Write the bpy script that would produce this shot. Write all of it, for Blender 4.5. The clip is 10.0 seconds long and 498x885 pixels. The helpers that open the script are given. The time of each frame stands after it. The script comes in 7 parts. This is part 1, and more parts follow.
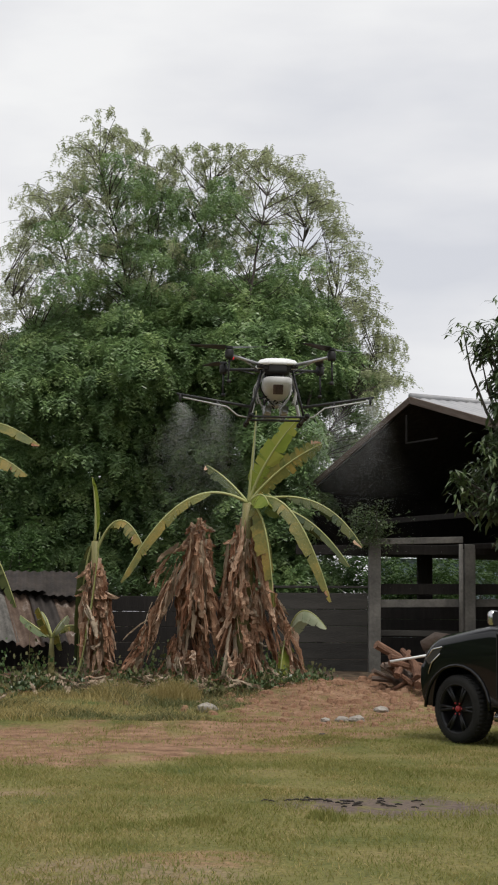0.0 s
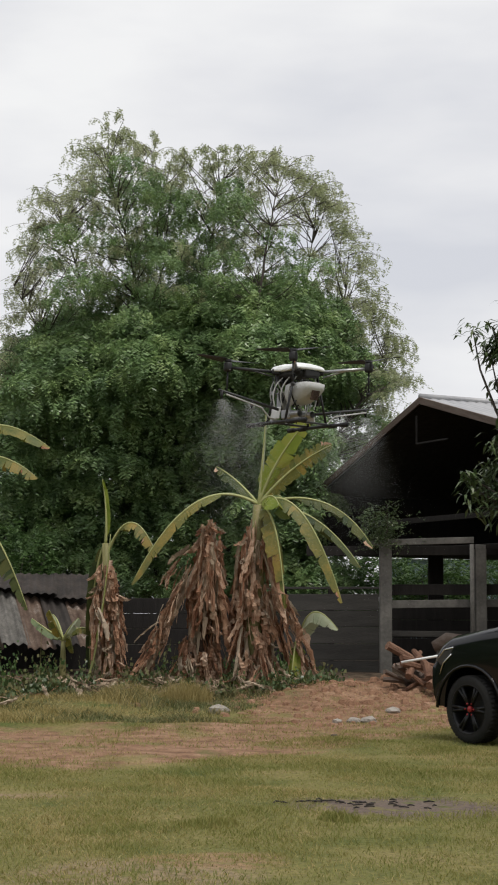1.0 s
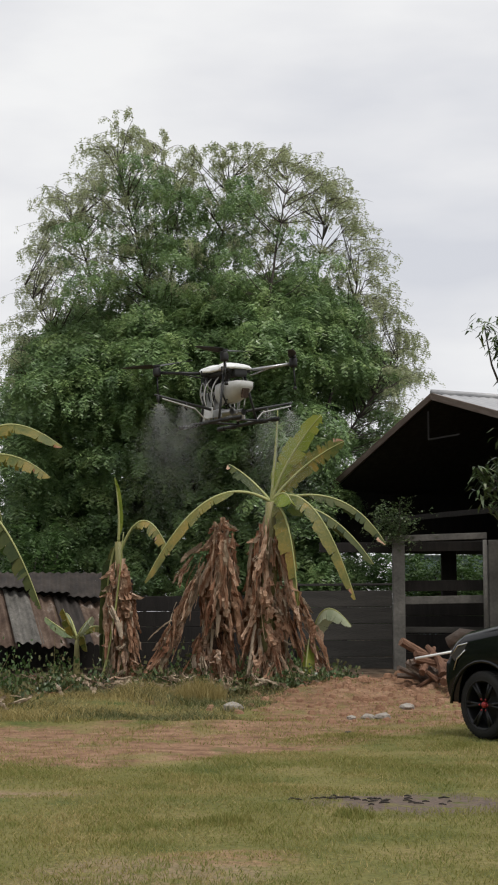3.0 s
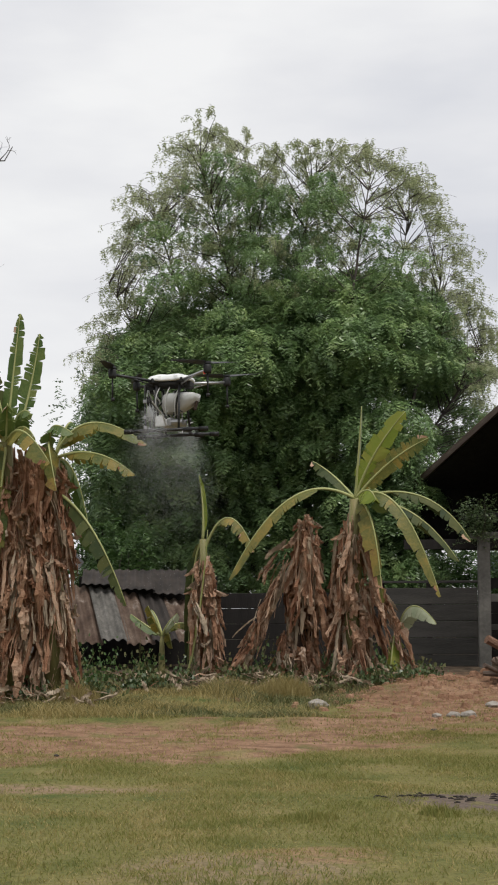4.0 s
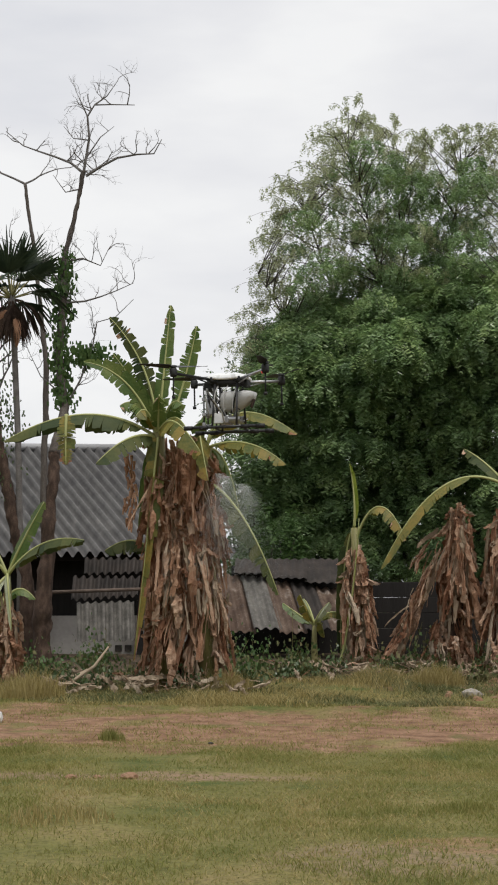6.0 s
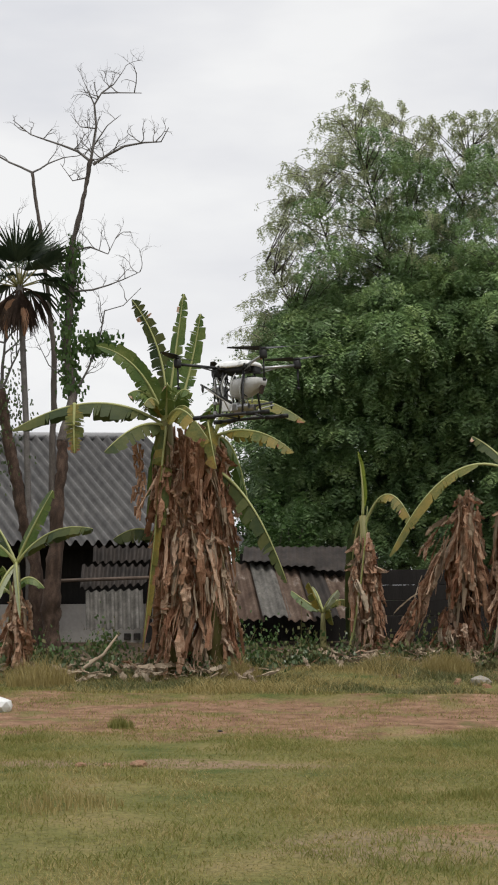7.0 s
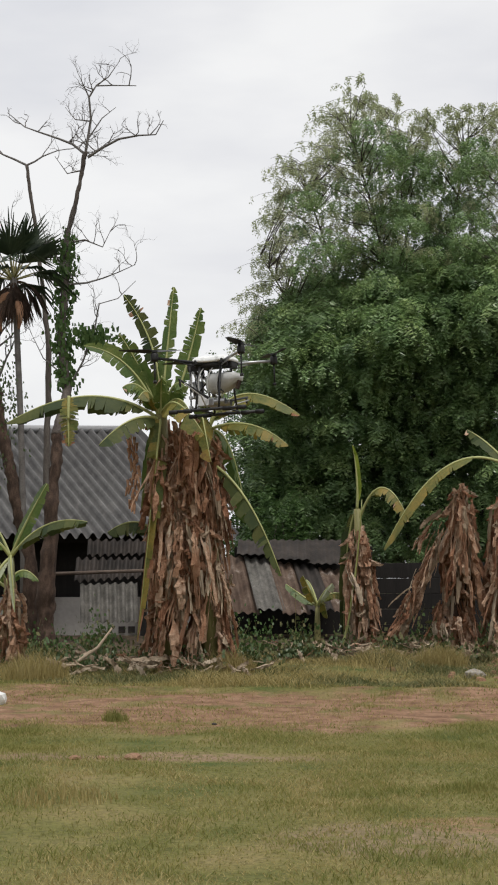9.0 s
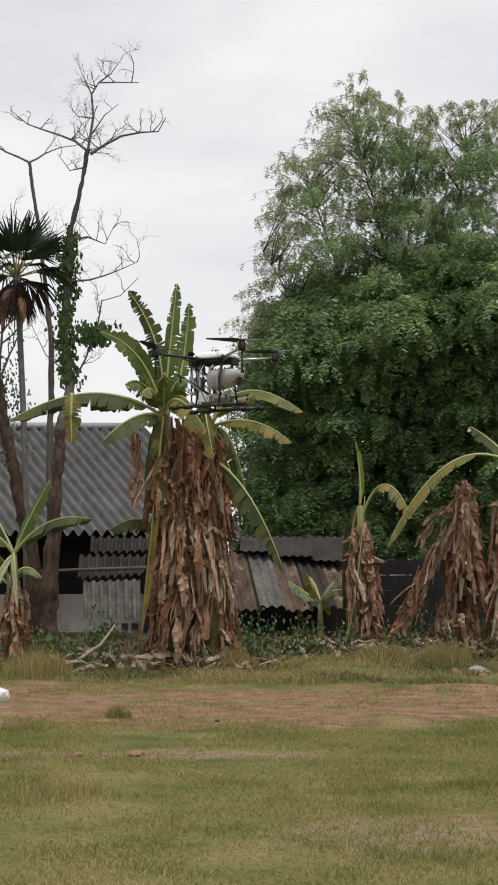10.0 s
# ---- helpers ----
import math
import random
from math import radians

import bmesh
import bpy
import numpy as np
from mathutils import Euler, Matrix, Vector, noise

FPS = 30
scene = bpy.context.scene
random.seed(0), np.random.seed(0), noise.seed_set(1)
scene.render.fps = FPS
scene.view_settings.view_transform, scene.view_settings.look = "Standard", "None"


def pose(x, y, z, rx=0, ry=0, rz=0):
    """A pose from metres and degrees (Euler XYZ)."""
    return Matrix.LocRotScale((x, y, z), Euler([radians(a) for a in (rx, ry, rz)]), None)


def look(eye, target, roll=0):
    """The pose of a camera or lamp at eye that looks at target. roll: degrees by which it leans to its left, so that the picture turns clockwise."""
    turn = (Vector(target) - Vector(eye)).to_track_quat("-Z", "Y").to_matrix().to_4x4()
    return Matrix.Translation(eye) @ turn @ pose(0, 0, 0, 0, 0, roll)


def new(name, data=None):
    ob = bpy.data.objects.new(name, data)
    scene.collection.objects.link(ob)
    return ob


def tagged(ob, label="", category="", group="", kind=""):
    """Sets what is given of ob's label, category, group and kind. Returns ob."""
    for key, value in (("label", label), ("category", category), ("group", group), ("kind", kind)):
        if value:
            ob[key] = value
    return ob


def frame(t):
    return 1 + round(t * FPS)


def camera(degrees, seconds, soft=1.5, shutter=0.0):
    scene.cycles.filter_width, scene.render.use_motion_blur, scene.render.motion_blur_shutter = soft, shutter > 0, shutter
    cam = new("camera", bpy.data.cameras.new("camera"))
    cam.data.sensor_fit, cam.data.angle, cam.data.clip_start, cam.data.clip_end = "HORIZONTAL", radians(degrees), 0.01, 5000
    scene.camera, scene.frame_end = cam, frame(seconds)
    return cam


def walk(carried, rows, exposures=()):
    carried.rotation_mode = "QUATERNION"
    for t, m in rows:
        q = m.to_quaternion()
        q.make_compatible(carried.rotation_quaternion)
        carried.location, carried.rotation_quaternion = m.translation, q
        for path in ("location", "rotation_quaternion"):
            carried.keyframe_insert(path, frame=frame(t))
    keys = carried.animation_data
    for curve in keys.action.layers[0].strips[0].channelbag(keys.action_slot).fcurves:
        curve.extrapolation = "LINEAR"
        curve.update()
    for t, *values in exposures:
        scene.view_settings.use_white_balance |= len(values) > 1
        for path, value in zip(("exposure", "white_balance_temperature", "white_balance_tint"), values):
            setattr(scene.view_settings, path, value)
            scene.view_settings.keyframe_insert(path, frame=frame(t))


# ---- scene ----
from math import cos, sin, pi

EYE = 1.5
cam = camera(17.29, 10.0, soft=2.0)


def aim(heading, rise, roll):
    return pose(0, 0, EYE, 90 + rise, 0, heading) @ pose(0, 0, 0, 0, 0, roll)


walk(cam, [
    (0.0, aim(0.000, 5.940, 0.630)),
    (0.5, aim(0.337, 5.994, 0.407)),
    (1.0, aim(0.354, 5.989, 0.317)),
    (1.5, aim(0.060, 5.970, 0.238)),
    (2.0, aim(-0.401, 5.959, 0.064)),
    (2.5, aim(-0.989, 5.936, -0.067)),
    (3.0, aim(0.774, 5.894, -0.097)),
    (3.2, aim(2.025, 5.886, -0.076)),
    (4.3, aim(4.518, 5.759, -0.029)),
    (4.5, aim(5.532, 5.745, -0.012)),
    (5.0, aim(7.844, 5.687, 0.052)),
    (5.5, aim(8.702, 5.553, 0.016)),
    (6.0, aim(9.007, 5.418, -0.050)),
    (7.5, aim(9.326, 4.858, -0.248)),
    (8.0, aim(9.261, 4.830, -0.271)),
    (8.5, aim(9.152, 4.825, -0.299)),
    (9.0, aim(9.104, 4.764, -0.179)),
    (9.5, aim(9.053, 4.672, -0.189)),
    (10.0, aim(9.204, 4.656, -0.218)),
])

# ---- light: an overcast midday sky and a very soft sun behind the cloud ----
SUN_HIGH, SUN_TURN = 67, 140


def overcast():
    w = bpy.data.worlds.new("overcast_sky")
    w.use_nodes = True
    scene.world = w
    n, l = w.node_tree.nodes, w.node_tree.links
    n.clear()
    out, bg = n.new("ShaderNodeOutputWorld"), n.new("ShaderNodeBackground")
    sky = n.new("ShaderNodeTexSky")
    sky.sky_type, sky.sun_disc = "NISHITA", False
    sky.sun_elevation, sky.sun_rotation = radians(SUN_HIGH), radians(SUN_TURN)
    dim = n.new("ShaderNodeVectorMath")
    dim.operation = "SCALE"
    dim.inputs["Scale"].default_value = 0.07
    co, mp = n.new("ShaderNodeTexCoord"), n.new("ShaderNodeMapping")
    mp.inputs["Scale"].default_value = (2.2, 2.2, 7.0)
    mp.inputs["Location"].default_value = (0.4, 0.1, 0.35)
    noi = n.new("ShaderNodeTexNoise")
    noi.inputs["Scale"].default_value, noi.inputs["Detail"].default_value, noi.inputs["Roughness"].default_value = 1.5, 5, 0.5
    ramp = n.new("ShaderNodeValToRGB")
    e = ramp.color_ramp.elements
    e[0].position, e[0].color = 0.33, (0.70, 0.715, 0.765, 1)
    e[1].position, e[1].color = 0.62, (0.95, 0.95, 0.95, 1)
    mid = e.new(0.5)
    mid.color = (0.85, 0.852, 0.872, 1)
    mix = n.new("ShaderNodeMix")
    mix.data_type = "RGBA"
    mix.inputs[0].default_value = 0.93
    l.new(co.outputs["Generated"], mp.inputs[0])
    l.new(mp.outputs[0], noi.inputs["Vector"])
    l.new(noi.outputs["Fac"], ramp.inputs[0])
    l.new(sky.outputs[0], dim.inputs[0])
    l.new(dim.outputs[0], mix.inputs[6])
    l.new(ramp.outputs[0], mix.inputs[7])
    l.new(mix.outputs[2], bg.inputs[0])
    bg.inputs[1].default_value = 1.0
    l.new(bg.outputs[0], out.inputs[0])
    sun = bpy.data.lights.new("sun", "SUN")
    sun.energy, sun.angle, sun.color = 2.0, radians(14), (1, 0.96, 0.9)
    a, b = radians(SUN_HIGH), radians(SUN_TURN)
    way = Vector((sin(b) * cos(a), cos(b) * cos(a), sin(a)))
    ob = new("sun", sun)
    ob.matrix_world = look(way * 50, (0, 0, 0))


overcast()
scene.view_settings.exposure = 0.0


# ---- materials ----
def material(name, colours, scale=6.0, rough=0.8, metal=0.0, bump=0.2, island=0.25, thin=0.0, fine=8.0, coat=0.0, spec=0.4, stretch=(1, 1, 1), random_by="island"):
    """A surface whose colour wanders over the colours at two scales, with relief; thin: how much light passes through a leaf."""
    m = bpy.data.materials.new(name)
    m.use_nodes = True
    n, l = m.node_tree.nodes, m.node_tree.links
    b = n["Principled BSDF"]
    co, mp = n.new("ShaderNodeTexCoord"), n.new("ShaderNodeMapping")
    mp.inputs["Scale"].default_value = stretch
    l.new(co.outputs["Object"], mp.inputs[0])
    big, small = n.new("ShaderNodeTexNoise"), n.new("ShaderNodeTexNoise")
    big.inputs["Scale"].default_value, big.inputs["Detail"].default_value = scale, 4
    small.inputs["Scale"].default_value, small.inputs["Detail"].default_value = scale * fine, 4
    l.new(mp.outputs[0], big.inputs["Vector"])
    l.new(mp.outputs[0], small.inputs["Vector"])
    if random_by == "island":
        geo = n.new("ShaderNodeNewGeometry")
        rnd = geo.outputs["Random Per Island"]
    else:
        rnd = n.new("ShaderNodeObjectInfo").outputs["Random"]

    def calc(op, a, c):
        q = n.new("ShaderNodeMath")
        q.operation = op
        for s, v in zip(q.inputs, (a, c)):
            if isinstance(v, (int, float)):
                s.default_value = v
            else:
                l.new(v, s)
        return q.outputs[0]

    base = calc("ADD", calc("MULTIPLY", big.outputs["Fac"], 1.5 * (1 - island)), calc("MULTIPLY", small.outputs["Fac"], 0.6 * (1 - island)))
    fac = calc("ADD", calc("SUBTRACT", base, 0.55 * (1 - island)), calc("MULTIPLY", rnd, island))
    ramp = n.new("ShaderNodeValToRGB")
    e = ramp.color_ramp.elements
    while len(e) < len(colours):
        e.new(0.5)
    for i, c in enumerate(colours):
        e[i].position, e[i].color = i / max(1, len(colours) - 1), (*c, 1)
    l.new(fac, ramp.inputs[0])
    l.new(ramp.outputs[0], b.inputs["Base Color"])
    b.inputs["Roughness"].default_value, b.inputs["Metallic"].default_value = rough, metal
    b.inputs["Specular IOR Level"].default_value, b.inputs["Coat Weight"].default_value = spec, coat
    if bump:
        bp = n.new("ShaderNodeBump")
        bp.inputs["Strength"].default_value, bp.inputs["Distance"].default_value = bump, 0.02
        l.new(small.outputs["Fac"], bp.inputs["Height"])
        l.new(bp.outputs[0], b.inputs["Normal"])
    if thin:
        tr, mx = n.new("ShaderNodeBsdfTranslucent"), n.new("ShaderNodeMixShader")
        l.new(ramp.outputs[0], tr.inputs[0])
        mx.inputs[0].default_value = thin
        l.new(b.outputs[0], mx.inputs[1])
        l.new(tr.outputs[0], mx.inputs[2])
        l.new(mx.outputs[0], n["Material Output"].inputs[0])
    return m


def glow(name, colour, power):
    m = bpy.data.materials.new(name)
    m.use_nodes = True
    b = m.node_tree.nodes["Principled BSDF"]
    b.inputs["Base Color"].default_value = (*colour, 1)
    b.inputs["Emission Color"].default_value = (*colour, 1)
    b.inputs["Emission Strength"].default_value = power
    return m


def glass(name, colour):
    m = bpy.data.materials.new(name)
    m.use_nodes = True
    b = m.node_tree.nodes["Principled BSDF"]
    b.inputs["Base Color"].default_value = (*colour, 1)
    b.inputs["Roughness"].default_value, b.inputs["Specular IOR Level"].default_value = 0.06, 0.6
    return m


M = dict(
    leaf=material("tree_leaf", [(0.085, 0.15, 0.078), (0.21, 0.32, 0.125), (0.43, 0.53, 0.21)], 1.3, 0.36, bump=0, island=0.15, thin=0.30, fine=3.5, spec=0.6),
    leaf_high=material("tree_leaf_high", [(0.27, 0.32, 0.16), (0.41, 0.45, 0.25), (0.53, 0.52, 0.36)], 0.9, 0.45, bump=0, island=0.35, thin=0.5),
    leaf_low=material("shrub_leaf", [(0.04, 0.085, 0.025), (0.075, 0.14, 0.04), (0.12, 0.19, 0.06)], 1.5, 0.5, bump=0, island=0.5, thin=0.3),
    mango=material("broad_leaf", [(0.045, 0.075, 0.03), (0.085, 0.13, 0.05), (0.16, 0.19, 0.085)], 1.5, 0.35, bump=0, island=0.6, thin=0.2),
    palm=material("palm_leaf", [(0.012, 0.022, 0.012), (0.028, 0.045, 0.022), (0.05, 0.07, 0.035)], 3, 0.5, bump=0, island=0.4, thin=0.1),
    bark=material("bark", [(0.03, 0.024, 0.02), (0.085, 0.07, 0.06), (0.17, 0.15, 0.13)], 8, 0.9, bump=0.9, stretch=(1, 1, 0.25), island=0.1),
    bark_red=material("bark_red", [(0.018, 0.012, 0.009), (0.065, 0.040, 0.028), (0.16, 0.105, 0.078)], 12, 0.95, bump=1.0, stretch=(1, 1, 0.4), island=0.1),
    twig=material("bare_twig", [(0.07, 0.063, 0.058), (0.14, 0.128, 0.12), (0.22, 0.205, 0.195)], 6, 0.85, bump=0.5, island=0.1),
    banana=material("banana_leaf", [(0.035, 0.075, 0.018), (0.085, 0.145, 0.035), (0.16, 0.21, 0.055), (0.30, 0.30, 0.10)], 3.2, 0.42, bump=0.5, island=0.35, thin=0.35, fine=9),
    banana_bright=material("banana_leaf_bright", [(0.16, 0.24, 0.03), (0.27, 0.33, 0.05), (0.38, 0.36, 0.08)], 2.4, 0.42, bump=0.35, island=0.5, thin=0.4),
    banana_dark=material("banana_leaf_dark", [(0.022, 0.038, 0.014), (0.04, 0.06, 0.022), (0.085, 0.10, 0.03), (0.15, 0.14, 0.05)], 2.0, 0.6, bump=0.3, island=0.5, thin=0.2, spec=0.25),
    banana_yellow=material("banana_leaf_yellow", [(0.04, 0.07, 0.018), (0.10, 0.13, 0.03), (0.20, 0.19, 0.045), (0.34, 0.25, 0.055), (0.18, 0.09, 0.04)], 3.4, 0.5, bump=0.5, island=0.35, thin=0.35),
    banana_pale=material("banana_leaf_pale", [(0.30, 0.36, 0.22), (0.42, 0.46, 0.30), (0.50, 0.50, 0.36)], 3, 0.5, bump=0.2, island=0.3, thin=0.3),
    rib=material("leaf_rib", [(0.30, 0.33, 0.12), (0.45, 0.45, 0.20)], 5, 0.45, bump=0.1, island=0.2),
    dry=material("dry_leaf", [(0.10, 0.042, 0.022), (0.27, 0.125, 0.067), (0.41, 0.235, 0.145), (0.57, 0.40, 0.285), (0.70, 0.56, 0.45)], 7.0, 0.85, bump=0.9, island=0.50, thin=0.12, random_by="object"),
    dry_pale=material("dry_leaf_pale", [(0.24, 0.17, 0.11), (0.40, 0.31, 0.22), (0.55, 0.46, 0.35)], 5, 0.85, bump=0.6, island=0.5, thin=0.1, random_by="object"),
    stem=material("banana_stem", [(0.10, 0.08, 0.03), (0.20, 0.19, 0.07), (0.28, 0.22, 0.10)], 3, 0.6, bump=0.4, stretch=(3, 3, 0.4), island=0.1),
    grass=material("grass", [(0.10, 0.15, 0.036), (0.19, 0.205, 0.052), (0.29, 0.265, 0.085), (0.38, 0.31, 0.125)], 0.9, 0.7, bump=0, island=0.45, thin=0.42, fine=5),
    verge=material("verge_grass", [(0.05, 0.075, 0.024), (0.10, 0.12, 0.04), (0.17, 0.16, 0.07), (0.27, 0.23, 0.12)], 1.2, 0.75, bump=0, island=0.5, thin=0.2, fine=5),
    straw=material("dry_grass", [(0.25, 0.20, 0.068), (0.36, 0.29, 0.115), (0.48, 0.40, 0.20)], 3, 0.8, bump=0, island=0.6, thin=0.35),
    # dark timber, halved so deep shade under roof and tree sits in its colour
    wood_shaded=material("dark_shaded_wood", [(0.006, 0.005, 0.0045), (0.015, 0.0125, 0.011), (0.028, 0.024, 0.021)], 3, 0.85, bump=0.5, stretch=(4, 4, 0.5), island=0.3, random_by="object"),
    red_wood=material("split_red_wood", [(0.08, 0.038, 0.024), (0.20, 0.105, 0.066), (0.36, 0.24, 0.17)], 7, 0.9, bump=0.9, stretch=(0.5, 3, 3), island=0.3, random_by="object"),
    wood=material("weathered_wood", [(0.06, 0.042, 0.032), (0.13, 0.095, 0.075), (0.22, 0.18, 0.15)], 4, 0.85, bump=0.6, stretch=(0.6, 4, 4), island=0.3, random_by="object"),
    board=material("grey_board", [(0.03, 0.028, 0.026), (0.055, 0.052, 0.047), (0.09, 0.083, 0.075)], 3, 0.9, bump=0.5, stretch=(0.5, 3, 3), island=0.4, random_by="object"),
    concrete=material("old_concrete", [(0.07, 0.067, 0.06), (0.14, 0.134, 0.122), (0.23, 0.215, 0.195)], 2.2, 0.9, bump=0.5, island=0.1),
    plaster=material("limewashed_wall", [(0.30, 0.27, 0.24), (0.42, 0.39, 0.36), (0.50, 0.48, 0.45)], 1.6, 0.9, bump=0.3, island=0.1),
    tin=material("galvanised_sheet", [(0.25, 0.25, 0.26), (0.38, 0.38, 0.39), (0.48, 0.47, 0.46)], 1.2, 0.5, 0.3, bump=0.1, island=0.2),
    sheet_grey=material("weathered_grey_sheet", [(0.03, 0.027, 0.023), (0.08, 0.075, 0.066), (0.15, 0.14, 0.125), (0.26, 0.24, 0.22)], 4.5, 0.8, 0.0, bump=0.4, island=0.1, fine=6, random_by="object"),
    tin_rust=material("rusted_sheet", [(0.022, 0.013, 0.009), (0.07, 0.042, 0.028), (0.13, 0.09, 0.066), (0.40, 0.36, 0.32)], 3.2, 0.8, 0.1, bump=0.4, island=0.12, fine=5, random_by="object"),
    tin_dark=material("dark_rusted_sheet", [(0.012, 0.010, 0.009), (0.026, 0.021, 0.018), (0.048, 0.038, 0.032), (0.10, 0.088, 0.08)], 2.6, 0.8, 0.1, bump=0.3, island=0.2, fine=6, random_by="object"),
    tile=material("fibre_cement", [(0.045, 0.044, 0.044), (0.08, 0.077, 0.076), (0.12, 0.116, 0.112), (0.18, 0.172, 0.162)], 2.6, 0.7, bump=0.5, island=0.2, fine=5, random_by="object"),
    red_earth=material("red_earth_clod", [(0.15, 0.075, 0.045), (0.27, 0.15, 0.09), (0.36, 0.23, 0.15)], 5, 0.95, bump=1.0, island=0.3),
    stone=material("pale_stone", [(0.18, 0.16, 0.135), (0.30, 0.27, 0.235), (0.40, 0.37, 0.33)], 7, 0.9, bump=0.8, island=0.2),
    # burnt sticks and clods; also the shade sheets under the shed roof
    char_shade=material("charred_wood_and_shade", [(0.015, 0.013, 0.012), (0.04, 0.034, 0.03), (0.09, 0.078, 0.07)], 9, 0.95, bump=0.8, island=0.4),
    paint=material("black_car_paint", [(0.002, 0.0022, 0.0032), (0.0035, 0.0038, 0.005)], 1.2, 0.20, 0.0, bump=0, island=0.0, coat=0.50, spec=0.22),
    black=material("black_plastic", [(0.010, 0.010, 0.010), (0.022, 0.022, 0.022)], 20, 0.6, bump=0.1, island=0.0),
    rubber=material("tyre_rubber", [(0.008, 0.008, 0.008), (0.02, 0.019, 0.018)], 12, 0.85, bump=0.3, island=0.0),
    chrome=material("chrome", [(0.55, 0.55, 0.56), (0.7, 0.7, 0.71)], 5, 0.18, 1.0, bump=0, island=0.0),
    rim=material("dark_alloy", [(0.014, 0.014, 0.015), (0.03, 0.03, 0.031)], 5, 0.4, 0.6, bump=0, island=0.0),
    red=material("red_plastic", [(0.28, 0.02, 0.025), (0.40, 0.035, 0.035)], 9, 0.4, bump=0, island=0.0),
    white=material("white_shell", [(0.70, 0.71, 0.70), (0.84, 0.85, 0.84)], 4, 0.4, bump=0.02, island=0.0),
    tank=material("milky_tank", [(0.40, 0.40, 0.39), (0.50, 0.50, 0.49), (0.60, 0.60, 0.59)], 3, 0.45, bump=0.03, island=0.0),
    hose=material("clear_hose", [(0.34, 0.34, 0.32), (0.48, 0.48, 0.46)], 9, 0.35, bump=0, island=0.0),
    carbon=material("carbon_tube", [(0.014, 0.014, 0.015), (0.032, 0.032, 0.033)], 30, 0.45, bump=0.05, island=0.0),
    metal=material("bare_alloy", [(0.35, 0.35, 0.36), (0.5, 0.5, 0.5)], 12, 0.4, 0.8, bump=0.05, island=0.0),
    mist=material("spray_drop", [(0.75, 0.78, 0.80), (0.85, 0.87, 0.88)], 5, 0.4, bump=0, island=0.3, thin=0.5), window=glass("tinted_glass", (0.006, 0.007, 0.008)), lamp_glass=glass("lamp_glass", (0.05, 0.05, 0.055)),
    red_light=glow("red_light", (0.9, 0.03, 0.04), 0.5), lettering=material("white_lettering", [(0.7, 0.7, 0.7), (0.8, 0.8, 0.8)], 5, 0.5, bump=0, island=0),
    back_tin=material("pale_blue_sheet", [(0.36, 0.46, 0.52), (0.46, 0.56, 0.62)], 2, 0.6, bump=0.1, island=0.1),
)


# ---- mesh helpers ----
def made_mesh(name, verts, faces, mats, index=None, smooth=False):
    me = bpy.data.meshes.new(name)
    me.from_pydata([tuple(v) for v in verts], [], faces)
    for m in mats if isinstance(mats, (list, tuple)) else [mats]:
        me.materials.append(m)
    if index is not None:
        me.polygons.foreach_set("material_index", index)
    if smooth:
        me.polygons.foreach_set("use_smooth", [True] * len(me.polygons))
    me.update()
    return me


def quads_mesh(name, quads, mats, index=None):
    """A mesh of loose quads (n, 4, 3) or triangles (n, 3, 3), for leaves and grass."""
    q = np.asarray(quads, np.float32)
    count, k = q.shape[0], q.shape[1]
    me = bpy.data.meshes.new(name)
    me.vertices.add(count * k)
    me.vertices.foreach_set("co", q.ravel())
    me.loops.add(count * k)
    me.loops.foreach_set("vertex_index", np.arange(count * k, dtype=np.int32))
    me.polygons.add(count)
    me.polygons.foreach_set("loop_start", np.arange(0, count * k, k, dtype=np.int32))
    for m in mats if isinstance(mats, (list, tuple)) else [mats]:
        me.materials.append(m)
    if index is not None:
        me.polygons.foreach_set("material_index", np.asarray(index, np.int32))
    me.update(calc_edges=True)
    me.validate()
    return me


